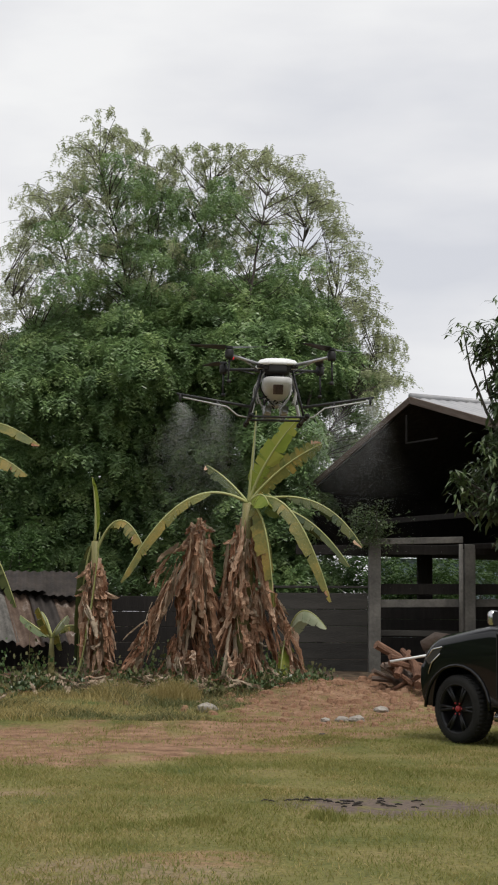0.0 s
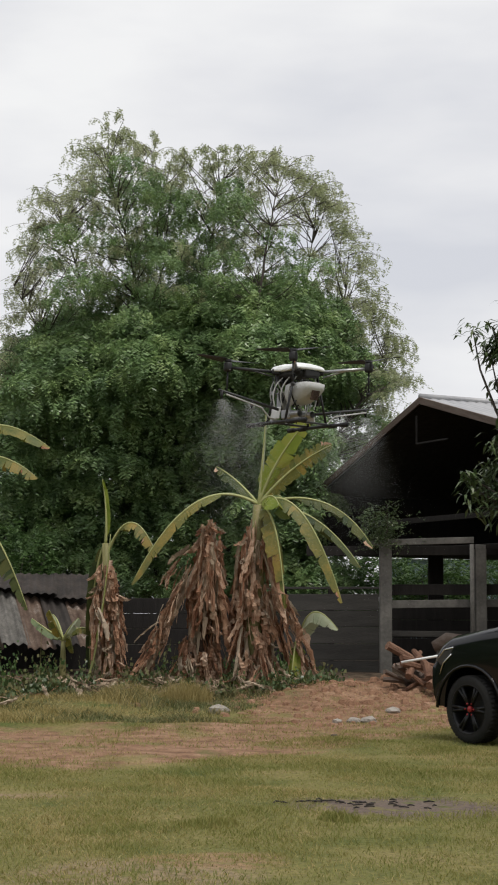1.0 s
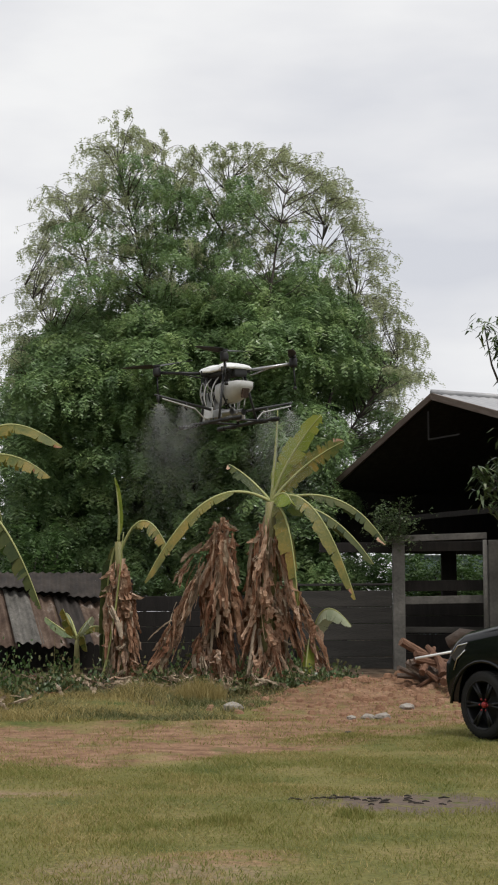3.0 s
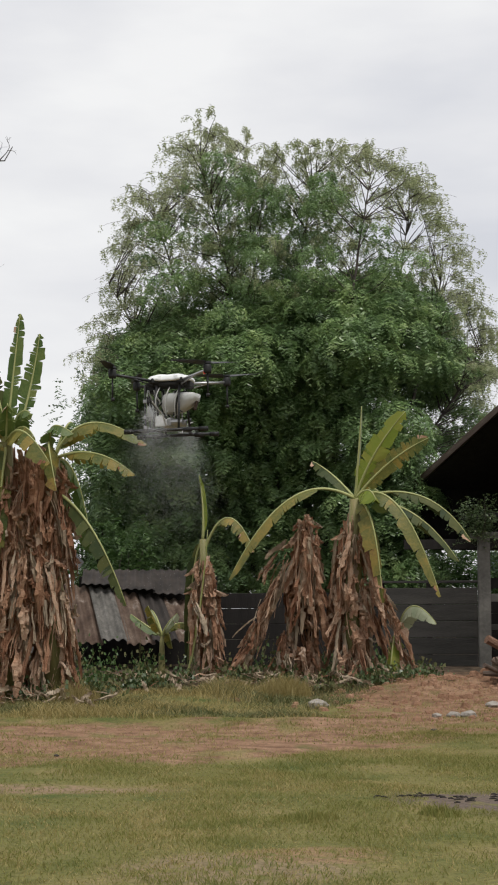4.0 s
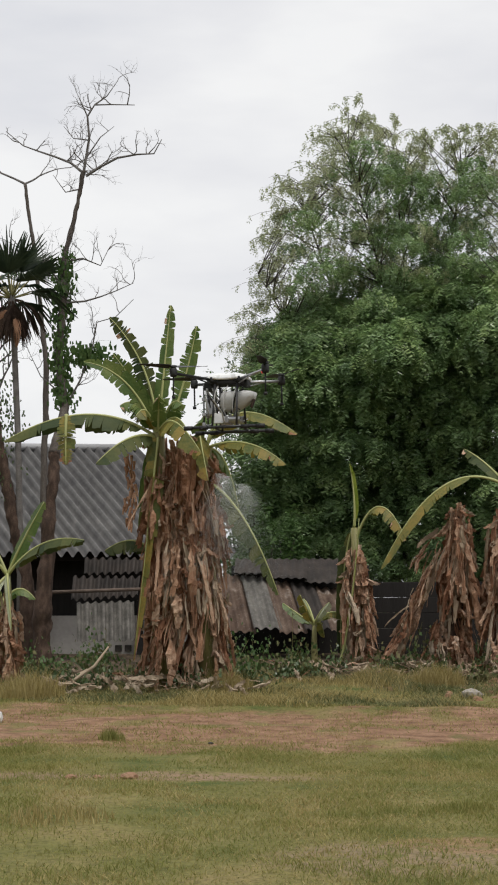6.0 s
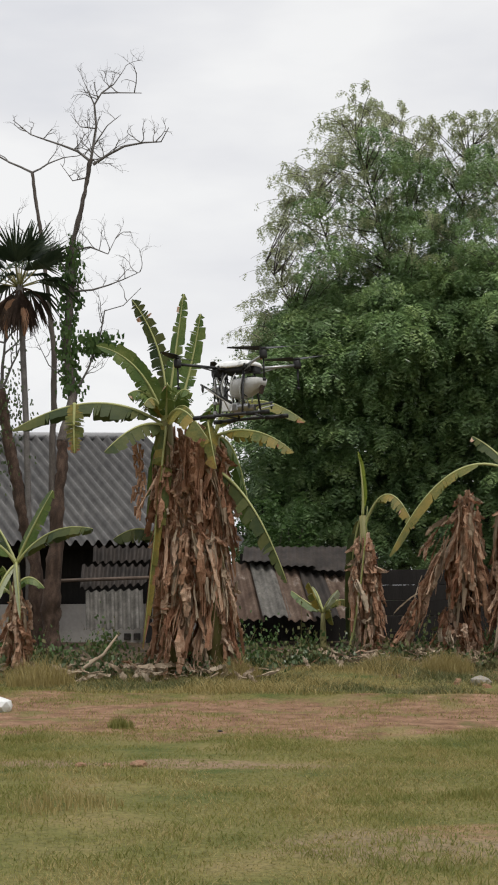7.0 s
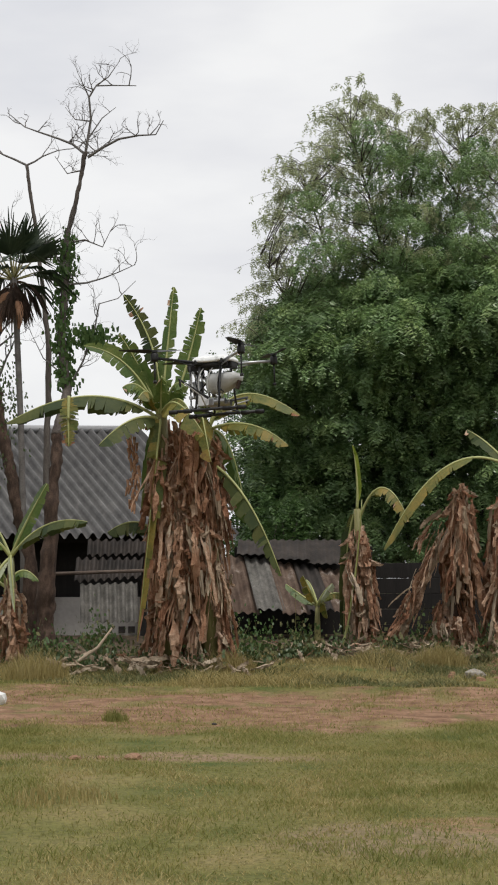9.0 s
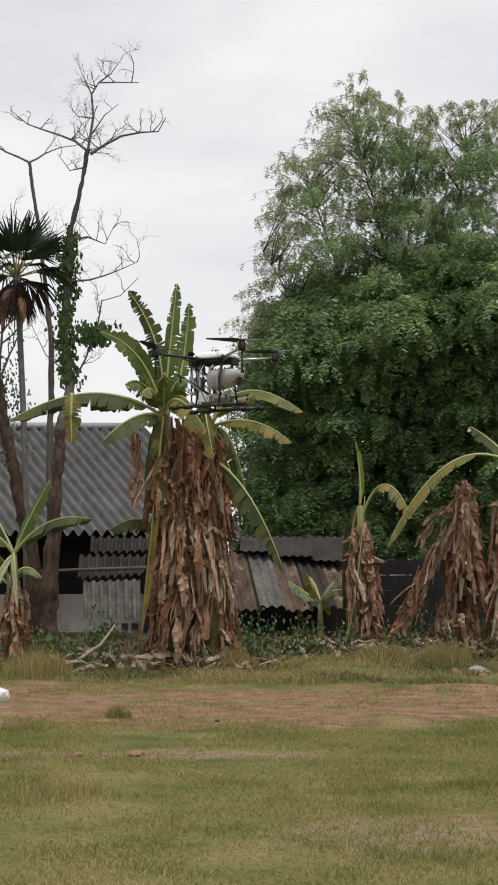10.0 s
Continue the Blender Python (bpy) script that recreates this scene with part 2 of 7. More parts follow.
class Shape:
    """Gathers boxes, tubes and lathes into one mesh."""

    def __init__(self):
        self.v, self.f, self.i, self.slot = [], [], [], 0

    def add(self, verts, faces):
        o = len(self.v)
        self.v += [Vector(p) for p in verts]
        self.f += [tuple(o + k for k in q) for q in faces]
        self.i += [self.slot] * len(faces)
        return self

    def box(self, size, at=(0, 0, 0), m=None, bevel=0.0):
        bm = bmesh.new()
        bmesh.ops.create_cube(bm, size=1)
        bmesh.ops.scale(bm, vec=size, verts=bm.verts)
        if bevel:
            bmesh.ops.bevel(bm, geom=bm.edges[:], offset=bevel, segments=2, affect="EDGES", profile=0.5)
        t = (m or Matrix()) if m else Matrix.Translation(at)
        bm.verts.ensure_lookup_table()
        self.add([t @ v.co for v in bm.verts], [[v.index for v in f.verts] for f in bm.faces])
        bm.free()
        return self

    def tube(self, points, radii, sides=8, caps=True):
        pts = [Vector(tuple(float(c) for c in p)) for p in points]
        if isinstance(radii, (int, float)):
            radii = [radii] * len(pts)
        radii = [float(q) for q in radii]
        rings, side = [], None
        for k, p in enumerate(pts):
            d = (pts[min(k + 1, len(pts) - 1)] - pts[max(k - 1, 0)]).normalized()
            if side is None:
                side = d.orthogonal().normalized()
            side = (side - d * side.dot(d)).normalized()
            up = d.cross(side)
            rings.append([p + radii[k] * (cos(2 * pi * j / sides) * side + sin(2 * pi * j / sides) * up) for j in range(sides)])
        faces = [(a * sides + j, a * sides + (j + 1) % sides, (a + 1) * sides + (j + 1) % sides, (a + 1) * sides + j) for a in range(len(pts) - 1) for j in range(sides)]
        if caps:
            faces += [tuple(range(sides))[::-1], tuple((len(pts) - 1) * sides + j for j in range(sides))]
        return self.add([p for r in rings for p in r], faces)

    def lathe(self, profile, m=None, sides=24, close=False):
        """profile: (radius, height) round the local z axis."""
        m = m or Matrix()
        verts = [m @ Vector((r * cos(2 * pi * j / sides), r * sin(2 * pi * j / sides), z)) for r, z in profile for j in range(sides)]
        n = len(profile)
        faces = [(a * sides + j, a * sides + (j + 1) % sides, ((a + 1) % n) * sides + (j + 1) % sides, ((a + 1) % n) * sides + j) for a in range(n if close else n - 1) for j in range(sides)]
        return self.add(verts, faces)

    def slab(self, outline, low, high, m=None):
        """A flat outline in local x, z given a depth from y = low to high."""
        m = m or Matrix()
        n = len(outline)
        verts = [m @ Vector((x, y, z)) for y in (low, high) for x, z in outline]
        faces = [tuple(range(n)), tuple(range(2 * n - 1, n - 1, -1))] + [(j, n + j, n + (j + 1) % n, (j + 1) % n) for j in range(n)]
        return self.add(verts, faces)

    def done(self, name, mats, smooth=False):
        me = made_mesh(name, self.v, self.f, mats, self.i, smooth)
        bm = bmesh.new()
        bm.from_mesh(me)
        bmesh.ops.recalc_face_normals(bm, faces=bm.faces)
        bm.to_mesh(me)
        bm.free()
        return me


def part(name, me, parent=None, m=None, label=""):
    ob = new(name, me)
    ob.parent = parent
    if m is not None:
        ob.matrix_basis = m
    if label:
        ob["label"] = label
    return ob


def thing(name, m=None, label="", category="", group="", kind=""):
    ob = new(name)
    ob.empty_display_size = 0.2
    if m is not None:
        ob.matrix_basis = m
    return tagged(ob, label, category, group, kind)


def softened(ob, width=0.01, segments=2):
    b = ob.modifiers.new("bevel", "BEVEL")
    b.width, b.segments, b.limit_method = width, segments, "ANGLE"
    return ob


def rise(x, y):
    """Height of the ground."""
    s = np.clip((np.hypot(x, y) - 22) / 12, 0, 1)
    z = 0.3 * s * s * (3 - 2 * s)
    return z


def drop(x, y):
    return float(rise(np.float64(x), np.float64(y)))


# ---- ground ----
def ground_surface():
    m = bpy.data.materials.new("field_ground")
    m.use_nodes = True
    n, l = m.node_tree.nodes, m.node_tree.links
    b = n["Principled BSDF"]
    b.inputs["Roughness"].default_value, b.inputs["Specular IOR Level"].default_value = 0.95, 0.15
    co, sep = n.new("ShaderNodeTexCoord"), n.new("ShaderNodeSeparateXYZ")
    l.new(co.outputs["Object"], sep.inputs[0])

    def noisy(scale, detail=4, stretch=(1, 1, 1)):
        mp, t = n.new("ShaderNodeMapping"), n.new("ShaderNodeTexNoise")
        mp.inputs["Scale"].default_value = stretch
        l.new(co.outputs["Object"], mp.inputs[0])
        l.new(mp.outputs[0], t.inputs["Vector"])
        t.inputs["Scale"].default_value, t.inputs["Detail"].default_value = scale, detail
        return t.outputs["Fac"]

    def calc(op, *vs):
        q = n.new("ShaderNodeMath")
        q.operation = op
        for s, v in zip(q.inputs, vs):
            if isinstance(v, (int, float)):
                s.default_value = v
            else:
                l.new(v, s)
        return q.outputs[0]

    def step(v, a, c):
        q = n.new("ShaderNodeMapRange")
        q.interpolation_type = "SMOOTHSTEP"
        l.new(v, q.inputs[0])
        q.inputs[1].default_value, q.inputs[2].default_value = a, c
        return q.outputs[0]

    def blend(f, a, c):
        q = n.new("ShaderNodeMix")
        q.data_type = "RGBA"
        l.new(f, q.inputs[0])
        for s, v in ((q.inputs[6], a), (q.inputs[7], c)):
            if isinstance(v, tuple):
                s.default_value = (*v, 1)
            else:
                l.new(v, s)
        return q.outputs[2]

    def ramp(f, *cs):
        q = n.new("ShaderNodeValToRGB")
        e = q.color_ramp.elements
        while len(e) < len(cs):
            e.new(0.5)
        for i, c in enumerate(cs):
            e[i].position, e[i].color = 0.3 + 0.4 * i / (len(cs) - 1), (*c, 1)
        l.new(f, q.inputs[0])
        return q.outputs[0]

    x, y = sep.outputs["X"], sep.outputs["Y"]
    wob = calc("ADD", calc("MULTIPLY", calc("SUBTRACT", noisy(0.7, 5), 0.5), 4.5), calc("MULTIPLY", calc("SUBTRACT", noisy(2.6, 6), 0.5), 2.6))
    yy = calc("ADD", y, wob)
    near = calc("ADD", 16.3, calc("MULTIPLY", calc("MAXIMUM", calc("ADD", x, 1.0), 0.0), 1.45))
    into = step(calc("SUBTRACT", yy, near), -0.5, 0.6)
    far = calc("ADD", 21.6, calc("MULTIPLY", step(calc("ADD", x, calc("MULTIPLY", wob, 0.4)), -0.8, 0.8), 10.0))
    out = step(calc("SUBTRACT", yy, far), -0.7, 0.5)
    red = calc("MULTIPLY", into, calc("SUBTRACT", 1.0, out))
    # the lawn creeps over the earth in patches
    red = calc("MULTIPLY", red, calc("SUBTRACT", 1.0, calc("MULTIPLY", step(noisy(1.5, 6, (1, 0.6, 1)), 0.52, 0.64), 0.75)))
    shaded_litter = step(yy, 25.5, 28.0)
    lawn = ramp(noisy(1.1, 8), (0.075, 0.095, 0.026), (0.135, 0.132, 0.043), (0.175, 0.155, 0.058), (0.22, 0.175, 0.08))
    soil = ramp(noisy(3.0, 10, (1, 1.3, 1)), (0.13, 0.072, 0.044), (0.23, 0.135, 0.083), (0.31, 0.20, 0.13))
    # brown leaf litter, halved to put the shade under the plants into its colour
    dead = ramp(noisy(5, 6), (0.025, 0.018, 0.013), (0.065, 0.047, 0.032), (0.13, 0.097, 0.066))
    col = blend(shaded_litter, lawn, dead)
    col = blend(red, col, soil)
    mottle = noisy(5, 6)
    # the burnt patch, and thin bare streaks in the lawn
    for px, py, rx, ry, c in ((1.15, 13.15, 1.0, 0.85, (0.13, 0.10, 0.082)), (-3.3, 13.75, 1.9, 0.35, (0.24, 0.17, 0.11)), (-0.7, 9.6, 0.8, 0.7, (0.22, 0.17, 0.10)), (-0.3, 10.2, 0.5, 0.4, (0.24, 0.16, 0.09))):
        dx, dy = calc("DIVIDE", calc("SUBTRACT", x, px), rx), calc("DIVIDE", calc("SUBTRACT", calc("ADD", y, calc("MULTIPLY", wob, 0.12)), py), ry)
        d = calc("ADD", calc("MULTIPLY", dx, dx), calc("MULTIPLY", dy, dy))
        col = blend(calc("MULTIPLY", calc("SUBTRACT", 1.0, step(d, 0.4, 1.25)), step(mottle, 0.32, 0.52)), col, c)
    fine = noisy(26, 5)
    shade = n.new("ShaderNodeMix")
    shade.data_type, shade.blend_type = "RGBA", "MULTIPLY"
    shade.inputs[0].default_value = 1
    l.new(col, shade.inputs[6])
    l.new(ramp(fine, (0.62, 0.62, 0.62), (1.0, 1.0, 1.0), (1.25, 1.22, 1.18)), shade.inputs[7])
    l.new(shade.outputs[2], b.inputs["Base Color"])
    bp = n.new("ShaderNodeBump")
    bp.inputs["Strength"].default_value, bp.inputs["Distance"].default_value = 0.8, 0.04
    l.new(noisy(9, 8), bp.inputs["Height"])
    l.new(bp.outputs[0], b.inputs["Normal"])
    return m


def earth(x, y):
    """1 on bare red earth, 0 on grass."""
    near = 16.3 + np.maximum(x + 1, 0) * 1.45
    s = np.clip((x + 0.8) / 1.6, 0, 1)
    far = 21.6 + 10 * s * s * (3 - 2 * s)
    return ((y > near) & (y < far)).astype(float)


def lumps(x, y):
    """Small unevenness, and the heaped red earth by the shed."""
    z = 0.02 * np.sin(1.7 * x + 0.6 * y) * np.sin(1.1 * y - 0.4 * x) + 0.012 * np.sin(4.3 * x + 1.0) * np.sin(3.7 * y)
    heap = 0.26 * np.exp(-((x - 2.4) / 1.3) ** 2 - ((y - 27.8) / 1.6) ** 2) + 0.14 * np.exp(-((x - 1.0) / 0.8) ** 2 - ((y - 27.0) / 1.0) ** 2)
    heap = heap * (1 + 0.35 * np.sin(5 * x) * np.sin(4 * y + 1))
    heap = heap + 0.035 * np.exp(-((x - 1.2) / 2.2) ** 2 - ((y - 25.5) / 2.0) ** 2) * np.sin(3.7 * x + 1.5 * np.sin(1.7 * y)) * np.sin(2.9 * y + x)
    ridge = 0.07 * np.exp(-((y - 21.9 - 0.2 * np.sin(1.3 * x)) / 0.45) ** 2) * (x < 0.5)
    return z * np.clip(y / 5, 0, 1) * (y < 60) + heap + ridge


def build_ground():
    def axis(fine_lo, fine_hi, step):
        return np.concatenate([-np.geomspace(3000, -fine_lo + 1, 14), np.arange(fine_lo, fine_hi, step), np.geomspace(fine_hi + 1, 3000, 14)])
    xs, ys = axis(-14, 9, 0.16), axis(-4, 46, 0.2)
    gx, gy = np.meshgrid(xs, ys)
    gz = rise(gx, gy) + lumps(gx, gy)
    w, h = len(xs), len(ys)
    v = np.stack([gx, gy, gz], -1).reshape(-1, 3)
    idx = np.arange(w * h).reshape(h, w)
    f = np.stack([idx[:-1, :-1], idx[:-1, 1:], idx[1:, 1:], idx[1:, :-1]], -1).reshape(-1, 4)
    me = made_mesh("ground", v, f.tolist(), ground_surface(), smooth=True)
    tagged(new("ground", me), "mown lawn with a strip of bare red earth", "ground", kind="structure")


def level(x, y):
    return rise(x, y) + lumps(x, y)


def blades(name, x, y, height, width, mat, lean=0.5, label="", category="grass", seed=1):
    """Grass: one bent blade (two triangles) at each point."""
    rng = np.random.default_rng(seed)
    n = len(x)
    a, b = rng.uniform(0, 2 * pi, n), rng.uniform(0, 2 * pi, n)
    h = height * rng.uniform(0.5, 1.25, n)
    k = lean * rng.uniform(0.2, 1.2, n) * h
    z = level(x, y) - 0.01
    base = np.stack([x, y, z], -1)
    side = np.stack([np.cos(a), np.sin(a), 0 * a], -1) * (width * rng.uniform(0.6, 1.3, n))[:, None] / 2
    way = np.stack([np.cos(b) * k, np.sin(b) * k, h], -1)
    mid = base + way * np.array([0.35, 0.35, 0.6])
    q = np.stack([base - side, base + side, mid + side * 0.8, mid - side * 0.8], 1)
    t = np.stack([mid - side * 0.8, mid + side * 0.8, base + way], 1)
    # five corners a blade, shared, so that each blade is one island
    me = bpy.data.meshes.new(name)
    pts = np.concatenate([q, t[:, 2:3]], 1).astype(np.float32)
    me.vertices.add(n * 5)
    me.vertices.foreach_set("co", pts.ravel())
    o = np.arange(n, dtype=np.int32)[:, None] * 5
    loops = np.concatenate([o + [0, 1, 2, 3], o + [3, 2, 4]], 1).astype(np.int32)
    me.loops.add(n * 7)
    me.loops.foreach_set("vertex_index", loops.ravel())
    me.polygons.add(2 * n)
    me.polygons.foreach_set("loop_start", (np.arange(n, dtype=np.int32)[:, None] * 7 + [0, 4]).astype(np.int32).ravel())
    me.materials.append(mat)
    me.update(calc_edges=True)
    return tagged(new(name, me), label, category, kind="stuff")


def clumpy(x, y, s, seed):
    """A smooth random field in 0..1 out of a few waves."""
    r = random.Random(seed)
    v = 0
    for _ in range(6):
        a, f, p = r.uniform(0, 6.28), s * r.uniform(0.6, 1.8), r.uniform(0, 6.28)
        v = v + np.sin((np.cos(a) * x + np.sin(a) * y) * f + p)
    return 0.5 + v / 9


def wedge(n, lo, hi, rng, left=-0.34, right=0.19):
    y = np.sqrt(rng.uniform(lo * lo, hi * hi, n))
    return rng.uniform(left, right, n) * y, y


def build_grass():
    rng = np.random.default_rng(3)
    x, y = wedge(340000, 7.7, 22.5, rng)
    patch = ((x - 1.15) / 0.95) ** 2 + ((y - 13.15) / 0.8) ** 2 < rng.uniform(0.25, 1.15, len(x))
    streak = ((x + 3.3) / 1.9) ** 2 + ((y - 13.75) / 0.35) ** 2 < rng.uniform(-0.6, 1.0, len(x))
    bare = ((x + 0.6) / 0.9) ** 2 + ((y - 9.7) / 0.7) ** 2 < rng.uniform(-0.7, 0.8, len(x))
    yy = y + rng.normal(0, 0.6, len(x)) + 3.0 * (clumpy(x, y, 1.6, 8) - 0.5) + 2.0 * (clumpy(x, y, 5.0, 18) - 0.5)
    keep = (earth(x, yy) < 0.5) & ~patch & ~streak & ~bare & (0.6 * clumpy(x, y, 1.6, 5) + 0.4 * clumpy(x, y, 6.0, 15) + rng.uniform(-0.25, 0.25, len(x)) > 0.38)
    x, y = x[keep], y[keep]
    tall = 0.014 + 0.030 * clumpy(x, y, 2.3, 11) + 0.022 * clumpy(x, y, 7.0, 31) + 0.05 * np.clip(clumpy(x, y, 4.2, 37) - 0.68, 0, 1) + 0.10 * np.clip(clumpy(x, y, 0.9, 2) - 0.72, 0, 1)
    dry = 0.55 * clumpy(x, y, 1.3, 21) + 0.45 * clumpy(x, y, 4.5, 25) + rng.normal(0, 0.14, len(x)) > 0.62
    blades("lawn_grass", x[~dry], y[~dry], tall[~dry], 0.006, M["grass"], 1.3, "short green and yellowing lawn grass", seed=4)
    blades("lawn_straw", x[dry], y[dry], tall[dry] * 0.8, 0.006, M["straw"], 1.6, "dry straw-coloured blades in the lawn", seed=5)
    # the rough verge under the plants
    x, y = wedge(90000, 21.8, 28.5, rng)
    keep = (x < -0.1 + 0.4 * np.sin(y)) & (clumpy(x, y, 2.0, 6) + rng.uniform(-0.25, 0.25, len(x)) > 0.36)
    x, y = x[keep], y[keep]
    tall = 0.04 + 0.24 * clumpy(x, y, 2.6, 12) ** 3
    dry = clumpy(x, y, 1.5, 22) + rng.normal(0, 0.2, len(x)) > 0.50
    blades("verge_grass", x[~dry], y[~dry], tall[~dry], 0.010, M["verge"], 1.3, "rough green grass along the earth track", seed=6)
    blades("verge_straw", x[dry], y[dry], tall[dry], 0.010, M["straw"], 1.4, "dry grass along the earth track", seed=7)
    # sparse blades on the red earth
    x, y = wedge(60000, 15.5, 30, rng)
    keep = (earth(x, y) > 0.5) & (clumpy(x, y, 2.2, 9) + rng.uniform(-0.2, 0.2, len(x)) > 0.40 - 0.14 * (x > -0.5) * (y < 24))
    green = keep & (clumpy(x, y, 3.0, 19) + 0.12 * (x > -1) + rng.uniform(-0.1, 0.1, len(x)) > 0.62)
    blades("track_green", x[green], y[green], 0.03 + 0.03 * clumpy(x[green], y[green], 5, 4), 0.008, M["grass"], 1.2, "patches of green grass creeping over red earth", seed=9)
    blades("track_grass", x[keep], y[keep], 0.035 + 0 * x[keep], 0.008, M["straw"], 1.0, "scattered dry grass on red earth", seed=8)


def crumbs():
    """Crumbs and clods of red earth over the track and the heap."""
    rng = np.random.default_rng(77)
    x, y = wedge(16000, 16, 30, rng)
    w = np.exp(-((x - 2.0) / 1.6) ** 2 - ((y - 27.3) / 2.0) ** 2) + 0.25 * earth(x, y)
    keep = (rng.uniform(0, 1, len(x)) < w) & (earth(x, y + rng.normal(0, 0.4, len(x))) > 0.5)
    x, y = x[keep], y[keep]
    s = rng.uniform(0.005, 0.017, len(x)) * (1 + 0.5 * (y > 25))
    z = level(x, y)
    base = np.array([[1, 0, 0], [-0.5, 0.87, 0], [-0.5, -0.87, 0], [0, 0, 0.6]])
    tri = np.array([[0, 1, 3], [1, 2, 3], [2, 0, 3]])
    p = base[None] * s[:, None, None] * rng.uniform(0.6, 1.4, (len(x), 4, 3)) + np.stack([x, y, z - 0.004], -1)[:, None]
    tagged(new("earth_crumbs", quads_mesh("earth_crumbs", p[:, tri].reshape(-1, 3, 3), M["red_earth"])), "crumbs and clods of red earth", "earth", kind="stuff")
    v, f = [], []
    for k in range(520):
        cx, cy = rng.normal(1.7, 1.0), rng.normal(26.6, 1.2)
        if k % 4 == 0:
            cx, cy = rng.uniform(-1.0, 3.0), rng.uniform(22.0, 27.0)
        r = 0.018 + 0.08 * rng.random() ** 3
        o = len(v)
        z = float(level(np.float64(cx), np.float64(cy)))
        ring = [(cos(a) * r * rng.uniform(0.7, 1.2), sin(a) * r * rng.uniform(0.7, 1.2)) for a in np.arange(6) * pi / 3]
        v += [(cx + p * 1.1, cy + q * 1.1, z - 0.01) for p, q in ring] + [(cx + p * 0.7, cy + q * 0.7, z + r * rng.uniform(0.4, 0.8)) for p, q in ring] + [(cx, cy, z + r * 0.8)]
        f += [(o + j, o + (j + 1) % 6, o + 6 + (j + 1) % 6, o + 6 + j) for j in range(6)] + [(o + 6 + j, o + 6 + (j + 1) % 6, o + 12) for j in range(6)]
    tagged(new("earth_clods", made_mesh("earth_clods", v, f, M["red_earth"])), "rough clods of heaped red earth", "earth", kind="stuff")


def tufts():
    rng = np.random.default_rng(12)
    for px, py, r, h, n, mat, lab in ((-1.15, 26.6, 0.42, 0.42, 1600, "straw", "tall tuft of dry straw-coloured grass"), (-4.35, 25.2, 0.40, 0.40, 1100, "straw", "tall tuft of dry grass at the banana stems"),
                                      (-0.35, 11.9, 0.24, 0.08, 420, "grass", "dark green tuft in the lawn"), (-3.05, 10.9, 0.40, 0.13, 420, "straw", "loose yellowing tuft in the lawn"),
                                      (-4.75, 15.6, 0.3, 0.09, 320, "grass", "green tuft beside red earth"), (-4.19, 17.1, 0.14, 0.16, 260, "grass", "small green weed on red earth"), (-7.0, 23.6, 0.5, 0.5, 900, "straw", "dry grass clump beside a banana plant"),
                                      (-2.1, 27.2, 0.5, 0.32, 900, "straw", "bent dry grass on the verge"), (0.6, 12.2, 0.16, 0.10, 300, "grass", "small dark tuft in the lawn")):
        a, d = rng.uniform(0, 6.28, n), r * np.sqrt(rng.uniform(0, 1, n))
        blades("grass_tuft", px + np.cos(a) * d, py + np.sin(a) * d, h * (1.1 - 0.6 * d / r), 0.009, M[mat], 0.55, lab, "grass tuft", seed=int(n))


# ---- the big feathery tree ----
def feather(rng, n, length=0.34, pairs=8):
    """n drooping compound leaves along local +x: leaflets as quads, (n, 2 * pairs, 4, 3)."""
    s = (np.arange(pairs) + 0.7) / pairs
    droop = -0.55 * s ** 2
    axis = np.stack([s, 0 * s, droop], -1) * length
    size = length * 0.25 * np.sin(pi * (0.18 + 0.72 * s))
    out = []
    for sgn in (1, -1):
        tip = axis + np.stack([0.35 * size, sgn * size, -0.35 * size], -1)
        w = np.stack([0.55 * length / pairs + 0 * s, 0 * s, 0 * s], -1)
        out.append(np.stack([axis - w * 0.5, axis + w * 0.5, tip + w * 0.4, tip - w * 0.4], 1))
    q = np.concatenate(out, 0)
    q = np.broadcast_to(q, (n, *q.shape)).copy()
    q *= rng.uniform(0.75, 1.3, (n, 1, 1, 1))
    q += rng.normal(0, 0.010, q.shape) + rng.normal(0, 0.02, (n, q.shape[1], 1, 3))
    return q


def turned(q, yaw, pitch, at):
    """Turn sets of quads (n, k, 4, 3) by yaw and pitch and set them at their places."""
    c, s, cp, sp = np.cos(yaw), np.sin(yaw), np.cos(pitch), np.sin(pitch)
    x, y, z = q[..., 0], q[..., 1], q[..., 2]
    e = (slice(None), None, None)
    x2, z2 = x * cp[e] - z * sp[e], x * sp[e] + z * cp[e]
    return np.stack([x2 * c[e] - y * s[e] + at[:, 0][e], x2 * s[e] + y * c[e] + at[:, 1][e], z2 + at[:, 2][e]], -1)


def limb(a, b, bend, rng, n=6):
    a, b = np.array(a, float), np.array(b, float)
    off = rng.normal(0, bend, 3) * np.linalg.norm(b - a)
    t = np.linspace(0, 1, n)[:, None]
    return a + (b - a) * t + off * (4 * t * (1 - t)) * 0.5 + rng.normal(0, bend * 0.12, (n, 3)) * t * (1 - t) * np.linalg.norm(b - a)


